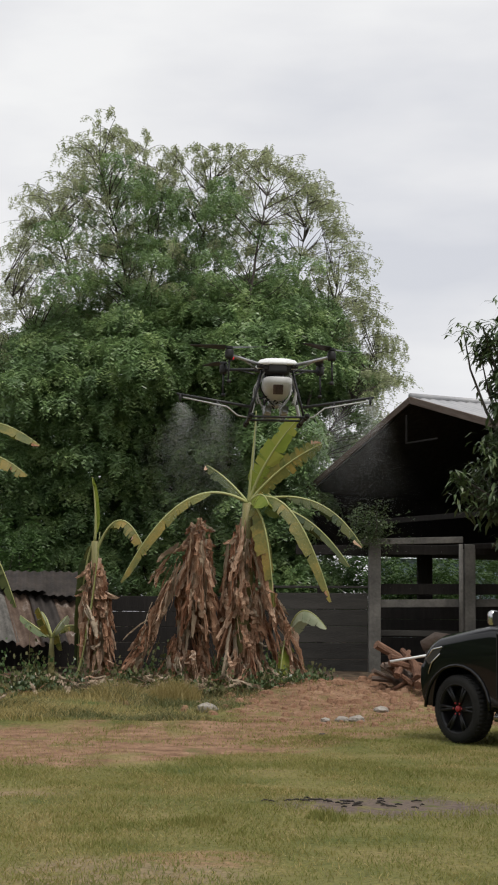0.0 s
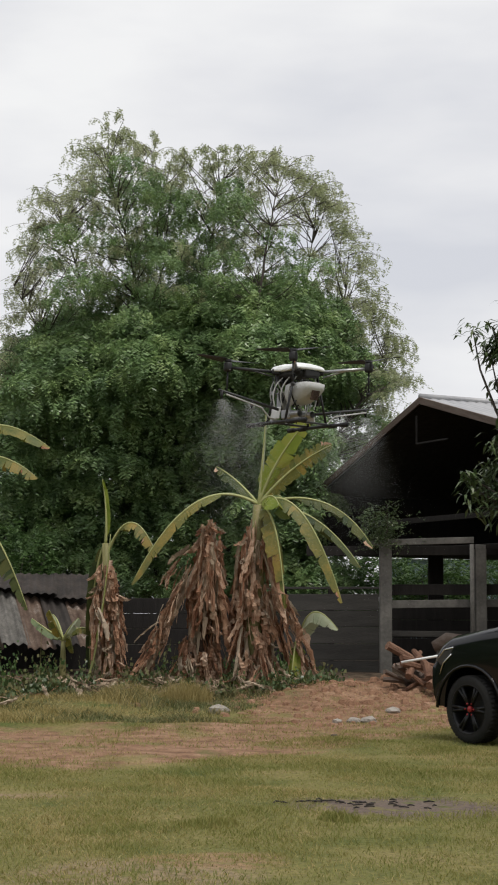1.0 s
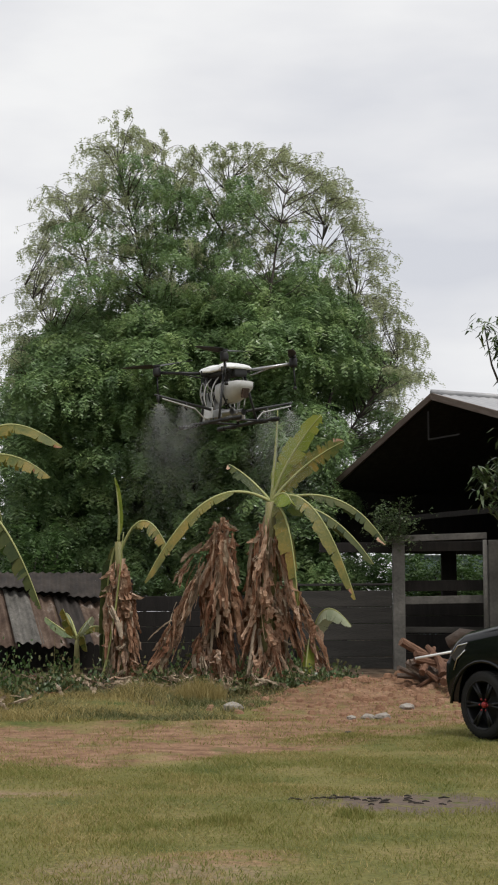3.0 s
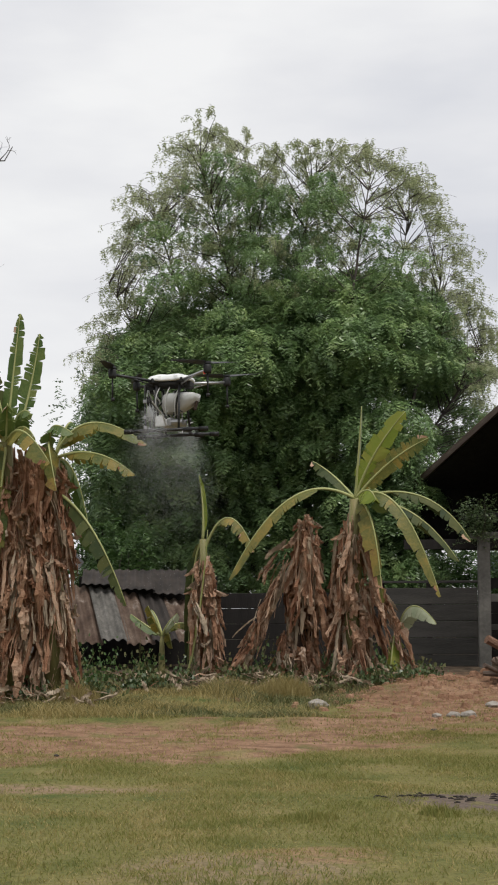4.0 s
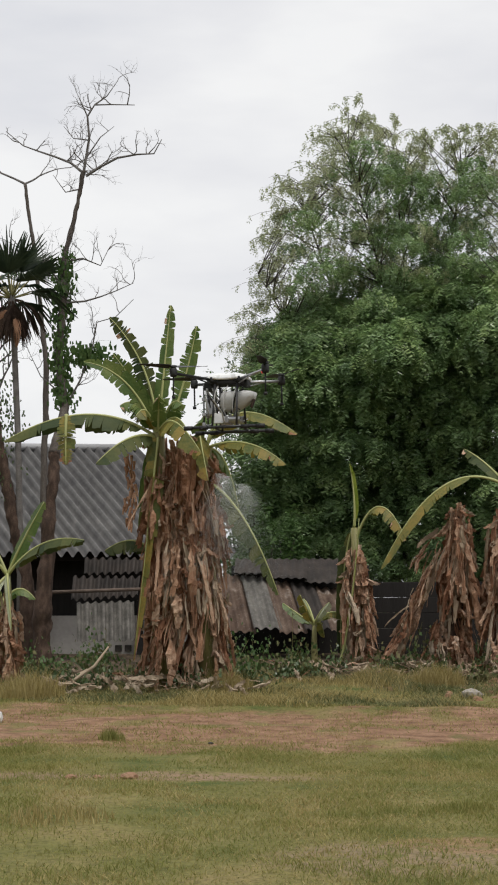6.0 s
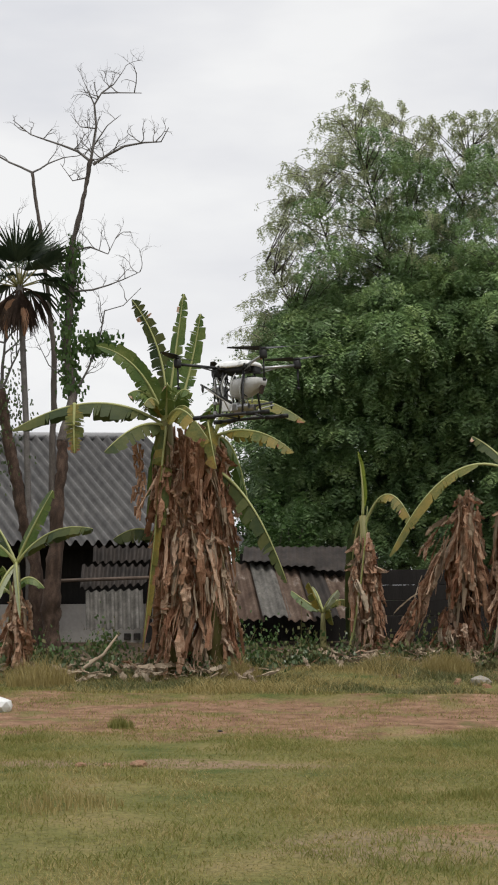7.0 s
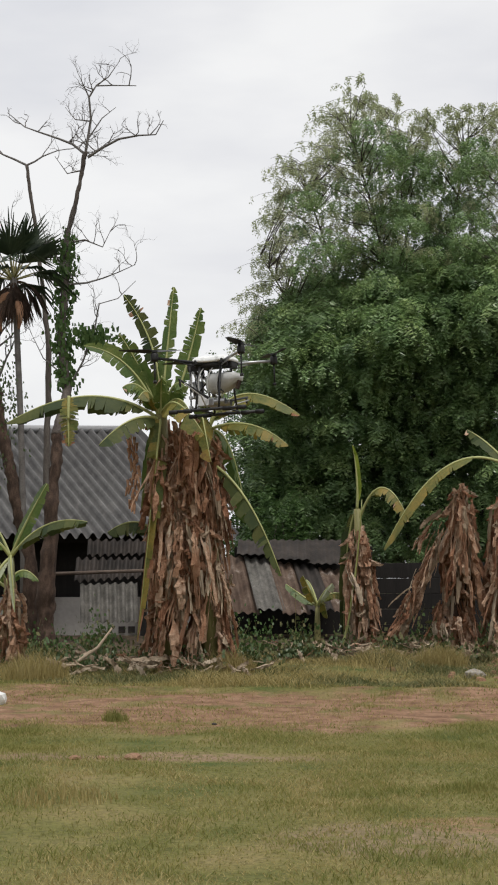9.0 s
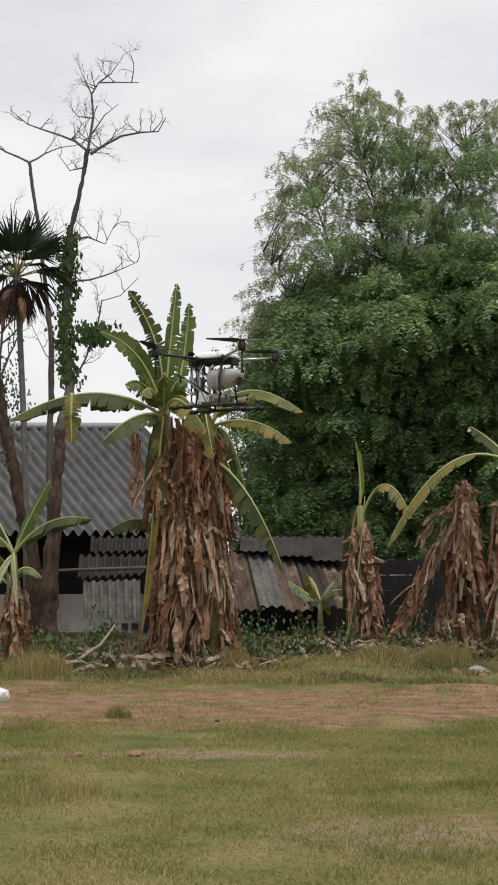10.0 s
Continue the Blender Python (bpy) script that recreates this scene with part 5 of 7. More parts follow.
# ---- the house with the fibre-cement roof ----
def house():
    root = thing("farm_house", None, "low farmhouse with a dark corrugated fibre-cement roof", "house")
    a, b = Vector((-24.3, 33.85, 5.0)), Vector((-8.75, 38.1, 5.02))
    fall = Vector((3.0, -3.6, -2.6))
    d, c = a + fall, b + fall
    # rows of overlapping tiles, each course a sheet of its own
    rows = 5
    for k in range(rows):
        t0, t1 = k / rows, min(1, (k + 1) / rows + 0.03)
        off = Vector((0, -0.006, 0.02)) * (rows - k) * 0.25
        # the ribs lean across the slope
        part("roof_course", sheet_mesh(a.lerp(d, t0) + off, b.lerp(c, t0) + off, b.lerp(c, t1) + off, a.lerp(d, t1) + off, 0.24, 0.16, "tile", "roof_course"), root)
    s = Shape()
    s.tube([a + Vector((0, 0, 0.05)), b + Vector((0, 0, 0.05))], 0.09, 8)
    part("ridge_cap", s.done("ridge_cap", M["tin"], True), root, label="pale ridge cap")
    e, g = a + Vector((-0.9, 3.4, -2.4)), b + Vector((-0.9, 3.4, -2.4))
    part("roof_course", sheet_mesh(a, b, g, e, 0.30, 0.05, "tile", "roof_course"), root)
    # walls
    def wall(p, q, z0, z1, mat, name="wall", thick=0.15):
        p, q = Vector(p), Vector(q)
        s = Shape()
        dd = (q - p).normalized()
        t = Vector((-dd.y, dd.x, 0)) * thick
        v = [Vector((w.x, w.y, z)) + o for o in (Vector(), t) for w, z in ((p, z0), (q, z0), (q, z1), (p, z1))]
        return part(name, s.add(v, [(0, 1, 2, 3), (7, 6, 5, 4), (0, 4, 5, 1), (1, 5, 6, 2), (2, 6, 7, 3), (3, 7, 4, 0)]).done(name, M[mat]), root)
    wall((-18.0, 31.9, 0), (-6.7, 35.2, 0), 0.1, 1.12, "plaster")
    wall((-18.0, 32.2, 0), (-6.7, 35.5, 0), 1.12, 2.5, "wood_shaded", "upper_wall", 0.08)
    wall((-18.6, 38.0, 0), (-7.5, 41.2, 0), 0.1, 2.4, "wood_shaded")
    wall((-6.9, 35.4, 0), (-7.6, 41.1, 0), 0.1, 2.4, "wood_shaded")
    wall((-18.0, 31.9, 0), (-18.6, 38.0, 0), 0.1, 3.6, "wood_shaded")
    for k in range(6):
        p = Vector((-17.6 + 1.95 * k, 31.75 + 0.567 * k, 0))
        along((p.x, p.y, 0.1), (p.x, p.y, 2.35), (0.12, 0.12), "post", "wood_shaded", root)
    along((-18.0, 31.5, 2.30), (-6.6, 34.7, 2.38), (0.08, 0.14), "eave_beam", "wood_shaded", root)
    # vent blocks at the wall's foot
    for x in (-8.35, -8.15, -7.2):
        along((x - 0.07, 31.9 + (x + 18) * 0.29 - 0.03, 0.42), (x + 0.07, 31.94 + (x + 18) * 0.29 - 0.03, 0.42), (0.03, 0.14), "vent", "char_shade", root)
    s = Shape()
    s.tube([(-9.3, 31.2, 1.60), (-7.0, 31.9, 1.68)], 0.035, 8)
    part("rail", s.done("rail", M["wood"], True), root, label="pale horizontal pole")


def loose_sheets():
    """Old roofing sheets hung under the eave, and the low rusty roof beside the house."""
    group = "old roofing sheets"
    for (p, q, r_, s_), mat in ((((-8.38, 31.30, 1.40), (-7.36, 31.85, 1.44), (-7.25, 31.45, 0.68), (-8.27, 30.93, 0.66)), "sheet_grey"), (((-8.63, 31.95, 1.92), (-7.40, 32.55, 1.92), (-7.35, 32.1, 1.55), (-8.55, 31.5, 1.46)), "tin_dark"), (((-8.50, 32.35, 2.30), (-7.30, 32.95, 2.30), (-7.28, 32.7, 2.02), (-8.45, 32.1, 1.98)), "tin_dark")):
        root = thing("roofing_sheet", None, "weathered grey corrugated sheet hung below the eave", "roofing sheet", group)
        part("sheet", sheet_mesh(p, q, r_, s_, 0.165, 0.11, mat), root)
    root = thing("low_lean_to", None, "low lean-to with a rusty corrugated roof", "lean-to")
    r = random.Random(14)
    for k in range(5):
        x0, x1 = -6.0 + 0.52 * k, -6.0 + 0.52 * (k + 1.08)
        j, sag = 0.03 * (k % 2), 0.07 * k
        part("roof_sheet", sheet_mesh((x0 - 0.1, 34.1, 2.0 - sag + j), (x1 - 0.1, 34.15, 1.96 - sag + j), (x1 + 0.42, 32.6, 0.84 + j + r.uniform(-0.05, 0.05)), (x0 + 0.42, 32.55, 0.82 + j + r.uniform(-0.05, 0.05)), 0.19, 0.07, ("tin_rust", "sheet_grey", "tin_rust", "tin_dark", "tin_rust")[k], "roof_sheet"), root)
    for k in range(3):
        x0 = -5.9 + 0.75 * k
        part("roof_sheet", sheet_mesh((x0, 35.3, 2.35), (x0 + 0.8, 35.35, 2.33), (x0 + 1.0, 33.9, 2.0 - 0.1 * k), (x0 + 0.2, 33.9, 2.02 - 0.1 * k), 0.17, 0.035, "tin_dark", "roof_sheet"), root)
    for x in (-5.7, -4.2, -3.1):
        along((x, 32.9, 0.15), (x, 32.9, 0.95), (0.09, 0.09), "post", "wood_shaded", root)
        along((x, 35.2, 0.15), (x, 35.2, 2.1), (0.09, 0.09), "post", "wood_shaded", root)
    along((-6.0, 35.4, 1.2), (-3.0, 35.5, 1.2), (0.05, 2.0), "back_wall", "wood_shaded", root)


house()
loose_sheets()


# ---- the bare tree, the palm and the leaning trunk ----
def grow(s, p, d, length, radius, depth, rng, tips, crook=0.35):
    """Crooked bare branches."""
    n = 5
    pts, q, w = [p], Vector(p), Vector(d).normalized()
    for _ in range(n):
        w = (w + Vector(rng.normal(0, crook * 0.5, 3)) * Vector((1, 0.7, 1)).length / 1.6).normalized()
        q = q + w * length / n
        pts.append(q.copy())
    s.tube(pts, [radius * (1 - 0.6 * k / n) for k in range(n + 1)], 5 if radius < 0.03 else 7, False)
    tips.append(pts[-1])
    if depth == 0:
        return
    for k in range(2 + int(rng.random() < 0.55)):
        j = rng.integers(2, n + 1)
        side = Vector(rng.normal(0, 1, 3))
        side.y *= 0.6
        nd = (w * 0.8 + side.normalized() * 0.8 + Vector((0, 0, 0.25))).normalized()
        grow(s, pts[j], nd, length * rng.uniform(0.5, 0.75), radius * 0.5, depth - 1, rng, tips, crook)


def gnarled(s, pts, radii, sides, seed, rough=0.12, steps=14):
    """A trunk through the given points with a lumpy surface."""
    pts = [Vector(p) for p in pts]
    path, rad = [], []
    for k in range(len(pts) - 1):
        for j in range(steps):
            t = j / steps
            p = pts[k].lerp(pts[k + 1], t)
            path.append(p + 0.35 * radii[k] * Vector((noise.noise(p * 1.3 + Vector((seed, 0, 0))), noise.noise(p * 1.3 + Vector((0, seed, 0))), 0)))
            rad.append((radii[k] * (1 - t) + radii[k + 1] * t) * (1 + rough * noise.noise(p * 3.1 + Vector((0, 0, seed)))))
    first = len(s.v)
    s.tube(path + [pts[-1]], rad + [radii[-1]], sides)
    for v in s.v[first:]:
        v += 0.22 * radii[0] * noise.noise_vector(v * 7.0) + 0.12 * radii[0] * noise.noise_vector(v * 21.0)
    return s


def bare_tree():
    rng = np.random.default_rng(23)
    o = Vector((-8.33, 29.4, 0.2))
    root = thing("bare_tree", Matrix.Translation(o), "leafless tree with a leaning trunk and clinging vines", "tree")

    def w(x, z, y=29.9):
        return Vector((x, y, z)) - o
    s = gnarled(Shape(), [w(-8.42, 0.05, 29.0), w(-8.41, 1.2, 29.0), w(-8.30, 2.8, 29.05), w(-8.30, 4.2, 29.3)], [0.19, 0.16, 0.12, 0.10], 14, 3, 0.25)
    part("trunk", s.done("trunk", M["bark_red"], True), root, label="rough red-brown trunk")
    main = [w(-8.30, 4.15, 29.3), w(-8.27, 5.08), w(-8.39, 6.02), w(-8.33, 7.11), w(-8.29, 8.0), w(-8.02, 9.21), w(-7.94, 9.66)]
    s = gnarled(Shape(), main, [0.10, 0.095, 0.085, 0.07, 0.055, 0.042, 0.038], 9, 5, 0.2)
    part("upper_trunk", s.done("upper_trunk", M["bark"], True), root)
    s, tips = Shape(), []
    # the main boughs, each a crooked line with twigs along it
    boughs = (
        ([w(-7.94, 9.66), w(-7.84, 10.29), w(-7.88, 10.72), w(-7.74, 10.94), w(-7.4, 10.93), w(-6.95, 10.90)], 0.036, 5),
        ([w(-7.90, 9.55), w(-7.62, 9.72), w(-7.28, 9.88), w(-6.9, 9.93), w(-6.57, 9.93), w(-6.42, 10.2)], 0.036, 6),
        ([w(-7.96, 9.62), w(-8.2, 9.82), w(-8.5, 9.95), w(-8.85, 10.08), w(-9.15, 10.2), w(-9.5, 10.5)], 0.034, 8),
        ([w(-7.88, 10.72), w(-7.98, 10.95), w(-8.12, 11.25)], 0.020, 2), ([w(-7.74, 10.94), w(-7.5, 11.1), w(-7.28, 11.40)], 0.020, 3),
        ([w(-7.9, 9.9), w(-7.62, 10.3), w(-7.35, 10.5)], 0.020, 1), ([w(-8.02, 9.3), w(-8.3, 9.25), w(-8.55, 9.6)], 0.020, 3),
        ([w(-7.84, 10.25), w(-8.15, 10.3), w(-8.35, 10.55)], 0.018, 3), ([w(-8.29, 7.9), w(-7.95, 7.95), w(-7.6, 7.8), w(-7.45, 8.1)], 0.026, 6),
        ([w(-8.31, 7.4), w(-8.7, 7.9), w(-8.85, 8.5)], 0.022, 5), ([w(-8.33, 7.1), w(-7.9, 7.12), w(-7.59, 7.2), w(-7.3, 7.3), w(-6.96, 7.44)], 0.026, 6),
        ([w(-8.20, 5.2), w(-7.98, 5.6), w(-7.75, 6.2), w(-7.66, 6.71), w(-7.3, 6.8), w(-6.95, 7.13)], 0.028, 5), ([w(-8.28, 5.3), w(-8.75, 5.7), w(-9.0, 6.2)], 0.022, 3))
    for pts, r, n in boughs:
        s.tube(pts, np.linspace(r * 0.85, r * 0.22, len(pts)), 6, False)
        for k in range(n + 2):
            j = rng.integers(1, len(pts))
            p = pts[j - 1].lerp(pts[j], rng.random())
            grow(s, p, (rng.normal(0, 0.6), rng.normal(0, 0.4), rng.uniform(0.2, 1.0)), rng.uniform(0.25, 0.5), r * 0.36, 2, rng, tips, 0.45)
    part("twig_work", s.done("twig_work", M["twig"], True), root, label="thin bare grey branches")["kind"] = "stuff"
    # vine leaves
    n = 1500
    k = rng.integers(1, 4, n)
    t = rng.uniform(0, 1, (n, 1))
    mm = np.array([list(p) for p in main])
    at = mm[k] * (1 - t) + mm[k + 1] * t + rng.normal(0, 0.10, (n, 3)) * [1, 1, 1.2]
    at[:420] = np.array(w(-7.85, 6.05)) + rng.normal(0, 1, (420, 3)) * [0.20, 0.12, 0.11]
    q = rng.normal(0, 1, (n, 4, 3)) * 0.007 + np.array([[-0.012, 0, 0.025], [0.012, 0, 0.025], [0.016, 0.01, -0.025], [-0.016, 0.01, -0.025]])
    part("vine", quads_mesh("vine", q * rng.uniform(0.8, 2.0, (n, 1, 1)) + at[:, None], M["leaf_low"]), root, label="dark clinging vine leaves")


def second_bare_tree():
    rng = np.random.default_rng(29)
    root = thing("bare_tree", pose(-10.9, 34.5, 0.3), "tall thin leafless tree", "tree")
    tips = []
    main = [Vector((0.9, 0, -0.1)), Vector((0.9, 0, 3.5)), Vector((0.93, 0, 6.2)), Vector((0.68, 0, 8.5)), Vector((0.39, 0, 10.37))]
    s = gnarled(Shape(), main, [0.09, 0.08, 0.06, 0.045, 0.035], 9, 8)
    part("trunk", s.done("trunk", M["bark"], True), root)
    s = Shape()
    for p, d, l, r, n in ((main[-1], (-1, 0, 0.6), 1.5, 0.035, 2), (main[-1], (0.7, 0, 0.6), 1.0, 0.03, 2), (main[3], (-0.6, 0, 0.6), 0.9, 0.025, 2), (main[3], (0.8, 0.2, 0.4), 0.8, 0.025, 2)):
        grow(s, p, d, l, r * 0.8, n + 1, rng, tips, 0.38)
    part("twig_work", s.done("twig_work", M["twig"], True), root)["kind"] = "stuff"


def leaning_trunk():
    rng = np.random.default_rng(31)
    o = Vector((-8.85, 29.6, 0.2))
    root = thing("tree_stump", Matrix.Translation(o), "leaning broken tree trunk with vines", "tree")
    s = Shape()
    pts = [Vector((0.05, 0, -0.1)), Vector((-0.05, 0, 1.6)), Vector((-0.25, 0, 2.6)), Vector((-0.52, 0, 3.7)), Vector((-0.75, 0, 5.0))]
    gnarled(s, pts, [0.16, 0.14, 0.125, 0.105, 0.08], 13, 12, 0.22)
    part("trunk", s.done("trunk", M["bark_red"], True), root)
    s, tips = Shape(), []
    grow(s, pts[-1], (0.2, 0, 1), 1.2, 0.04, 2, rng, tips)
    grow(s, pts[-1], (0.8, 0, 0.8), 0.9, 0.03, 2, rng, tips)
    part("twig_work", s.done("twig_work", M["twig"], True), root)["kind"] = "stuff"
    n = 420
    at = np.array([-0.6, 0, 4.5]) + rng.normal(0, 1, (n, 3)) * [0.2, 0.15, 0.55]
    q = rng.normal(0, 1, (n, 4, 3)) * 0.007 + np.array([[-0.012, 0, 0.025], [0.012, 0, 0.025], [0.016, 0.01, -0.025], [-0.016, 0.01, -0.025]])
    part("vine", quads_mesh("vine", q + at[:, None], M["mango"]), root)


def palm():
    rng = np.random.default_rng(37)
    o = Vector((-9.02, 29.55, 0.2))
    root = thing("palm_tree", Matrix.Translation(o), "slender palm with dark drooping fronds", "palm tree")
    s = Shape()
    s.tube([Vector((0.03, 0, -0.1)), Vector((0.02, 0, 2)), Vector((-0.05, 0, 4.2)), Vector((-0.17, 0, 6.4)), Vector((-0.22, 0, 7.0))], [0.075, 0.06, 0.058, 0.056, 0.07], 10)
    part("trunk", s.done("trunk", M["twig"], True), root, label="thin grey ringed trunk")
    top = np.array([-0.22, 0, 7.0])
    for k in range(30):
        a = 2.4 * k + rng.uniform(-0.2, 0.2)
        dead = k < 11
        e = rng.uniform(-1.4, -0.6) if dead else -0.5 + 1.9 * (k - 11) / 18
        reach = 0.28 if dead else 0.42
        hub = top + np.array([cos(a) * reach * cos(e), sin(a) * reach * cos(e), 0.12 + 0.34 * sin(e)])
        n = 15
        d0 = hub - top - np.array([0, 0, 0.1])
        d0 /= np.linalg.norm(d0)
        side = np.cross(d0, [0, 0, 1.0])
        side /= np.linalg.norm(side) + 1e-6
        quads = []
        for u in np.linspace(-1.0, 1.0, n) * (0.6 if dead else 1.0):
            d = d0 * cos(u) + side * sin(u)
            l = rng.uniform(0.65, 0.95) * (0.7 if dead else 1)
            mid = hub + d * l * 0.55
            tip = hub + d * l + np.array([0, 0, -0.34 * l if e < 0.5 else -0.06])
            nn = np.cross(d, [0.3, 0.8, 0.5])
            nn = nn / np.linalg.norm(nn) * 0.026
            quads += [[hub - nn * 0.3, hub + nn * 0.3, mid + nn, mid - nn], [mid - nn, mid + nn, tip + nn * 0.2, tip - nn * 0.2]]
        part("frond", quads_mesh("frond", np.array(quads), M["bark_red"] if dead else M["palm"]), root, label="dead brown frond" if dead else "")
        s = Shape()
        s.tube([tuple(top + [0, 0, -0.05]), tuple(hub)], [0.02, 0.012], 5)
        part("leaf_stalk", s.done("leaf_stalk", M["bark_red"] if dead else M["stem"]), root)
    # the hanging dead sheath
    s = Shape()
    s.tube([bezier((0.02, -0.1, 6.62), (-0.42, -0.2, 6.75), (-0.30, -0.15, 5.95), t / 8) for t in range(9)], [0.03, 0.06, 0.09, 0.10, 0.09, 0.07, 0.05, 0.04, 0.02], 8)
    s.tube([bezier((-0.05, -0.15, 6.6), (0.12, -0.25, 6.35), (0.05, -0.2, 5.98), t / 8) for t in range(9)], [0.02, 0.05, 0.08, 0.09, 0.09, 0.08, 0.06, 0.04, 0.02], 8)
    part("dead_sheath", s.done("dead_sheath", M["dry"], True), root, pose(-0.1, 0, 0), "orange-brown hanging dead sheath")


def mango_tree():
    rng = np.random.default_rng(41)
    o = Vector((5.35, 29.2, 0.2))
    root = thing("mango_tree", Matrix.Translation(o), "dark broad-leaved tree with drooping narrow leaves", "tree")
    s = Shape()
    s.tube([Vector((0, 0, -0.1)), Vector((0.05, 0, 1.2)), Vector((0.0, 0, 2.4))], [0.16, 0.14, 0.12], 9)
    whorls = []
    for k in range(330):
        z = rng.uniform(2.4, 6.9)
        half = np.interp(z, [2.4, 3.2, 3.9, 4.5, 5.2, 6.2, 7.0], [0.7, 1.2, 1.65, 1.1, 1.05, 1.25, 0.45])
        a = rng.uniform(0, 2 * pi)
        d = rng.uniform(0.5, 1.0)
        whorls.append((cos(a) * half * d, sin(a) * half * d * 0.8, z))
    whorls += [(-1.65, -0.3, 3.75), (-1.6, -0.2, 3.55), (-1.5, -0.3, 3.2), (-0.75, 0, 6.85), (-1.15, -0.1, 6.45), (-1.5, 0, 6.4)]
    for p in whorls:
        b = limb((0, 0, min(2.2 + 0.5 * p[2] * 0.3, p[2] - 0.3)), p, 0.08, rng, 5)
        s.tube(b, np.linspace(0.045, 0.010, 5), 5, False)
    part("trunk", s.done("trunk", M["bark"]), root)
    quads = []
    for p in whorls:
        n = rng.integers(22, 40)
        for _ in range(n):
            a = rng.uniform(0, 2 * pi)
            l, w = rng.uniform(0.18, 0.32), rng.uniform(0.022, 0.036)
            d = np.array([cos(a), sin(a), rng.uniform(-1.1, 0.5)])
            d /= np.linalg.norm(d)
            e = d + np.array([0, 0, -0.8])
            e /= np.linalg.norm(e)
            side = np.cross(d, [0, 0, 1.0])
            side = side / (np.linalg.norm(side) + 1e-6) * w
            q0 = np.array(p) + rng.normal(0, 0.10, 3)
            q1, q2 = q0 + d * l * 0.5, q0 + d * l * 0.5 + e * l * 0.5
            quads += [[q0 - side * 0.3, q0 + side * 0.3, q1 + side, q1 - side], [q1 - side, q1 + side, q2 + side * 0.15, q2 - side * 0.15]]
    part("crown", quads_mesh("crown", np.array(quads), M["mango"]), root)


bare_tree()
second_bare_tree()
leaning_trunk()
palm()
mango_tree()


# ---- the pickup truck ----
def wheel(root, x, y, steer):
    """Tyre, dark rim with spokes and a red hub cap; the axle lies along local y, the outside towards +y."""
    m = pose(x, y, 0.40, 0, 0, steer)
    turn = pose(0, 0, 0, -90, 0, 0)
    s = Shape()
    prof = [(0.28, -0.125), (0.32, -0.135), (0.378, -0.125), (0.395, -0.10), (0.40, 0.0), (0.395, 0.10), (0.378, 0.125), (0.32, 0.135), (0.28, 0.125)]
    s.lathe(prof, turn, 40)
    for k in range(48):
        a = 2 * pi * k / 48
        for z in (-0.06, 0.06):
            s.box((0.036, 0.006, 0.10), m=turn @ pose(0.396 * cos(a), 0.396 * sin(a), z, 0, 0, 0) @ pose(0, 0, 0, 0, 0, math.degrees(a) + 90))
    w = part("wheel", s.done("wheel", M["rubber"], True), root, m)
    s = Shape()
    s.lathe([(0.285, -0.10), (0.285, 0.10), (0.300, 0.128), (0.288, 0.132), (0.265, 0.10), (0.265, -0.10)], turn, 32)
    s.lathe([(0.265, -0.06), (0.0, -0.06)], turn, 24)
    for k in range(6):
        a = 2 * pi * k / 6
        for off in (-0.10, 0.10):
            s.tube([turn @ Vector((0.05 * cos(a), 0.05 * sin(a), 0.085)), turn @ Vector((0.275 * cos(a + off), 0.275 * sin(a + off), 0.115))], [0.022, 0.018], 6)
    part("rim", s.done("rim", M["rim"], True), w, label="dark spoked alloy rim")
    s = Shape()
    s.lathe([(0.038, 0.07), (0.038, 0.105), (0.028, 0.118), (0.0, 0.12)], turn, 16)
    for k in range(6):
        a = 2 * pi * k / 6
        s.lathe([(0.012, 0.08), (0.012, 0.112), (0.0, 0.114)], turn @ Matrix.Translation((0.072 * cos(a), 0.072 * sin(a), 0)), 8)
    part("hub_cap", s.done("hub_cap", M["red"], True), w, label="red hub cap and wheel nuts")


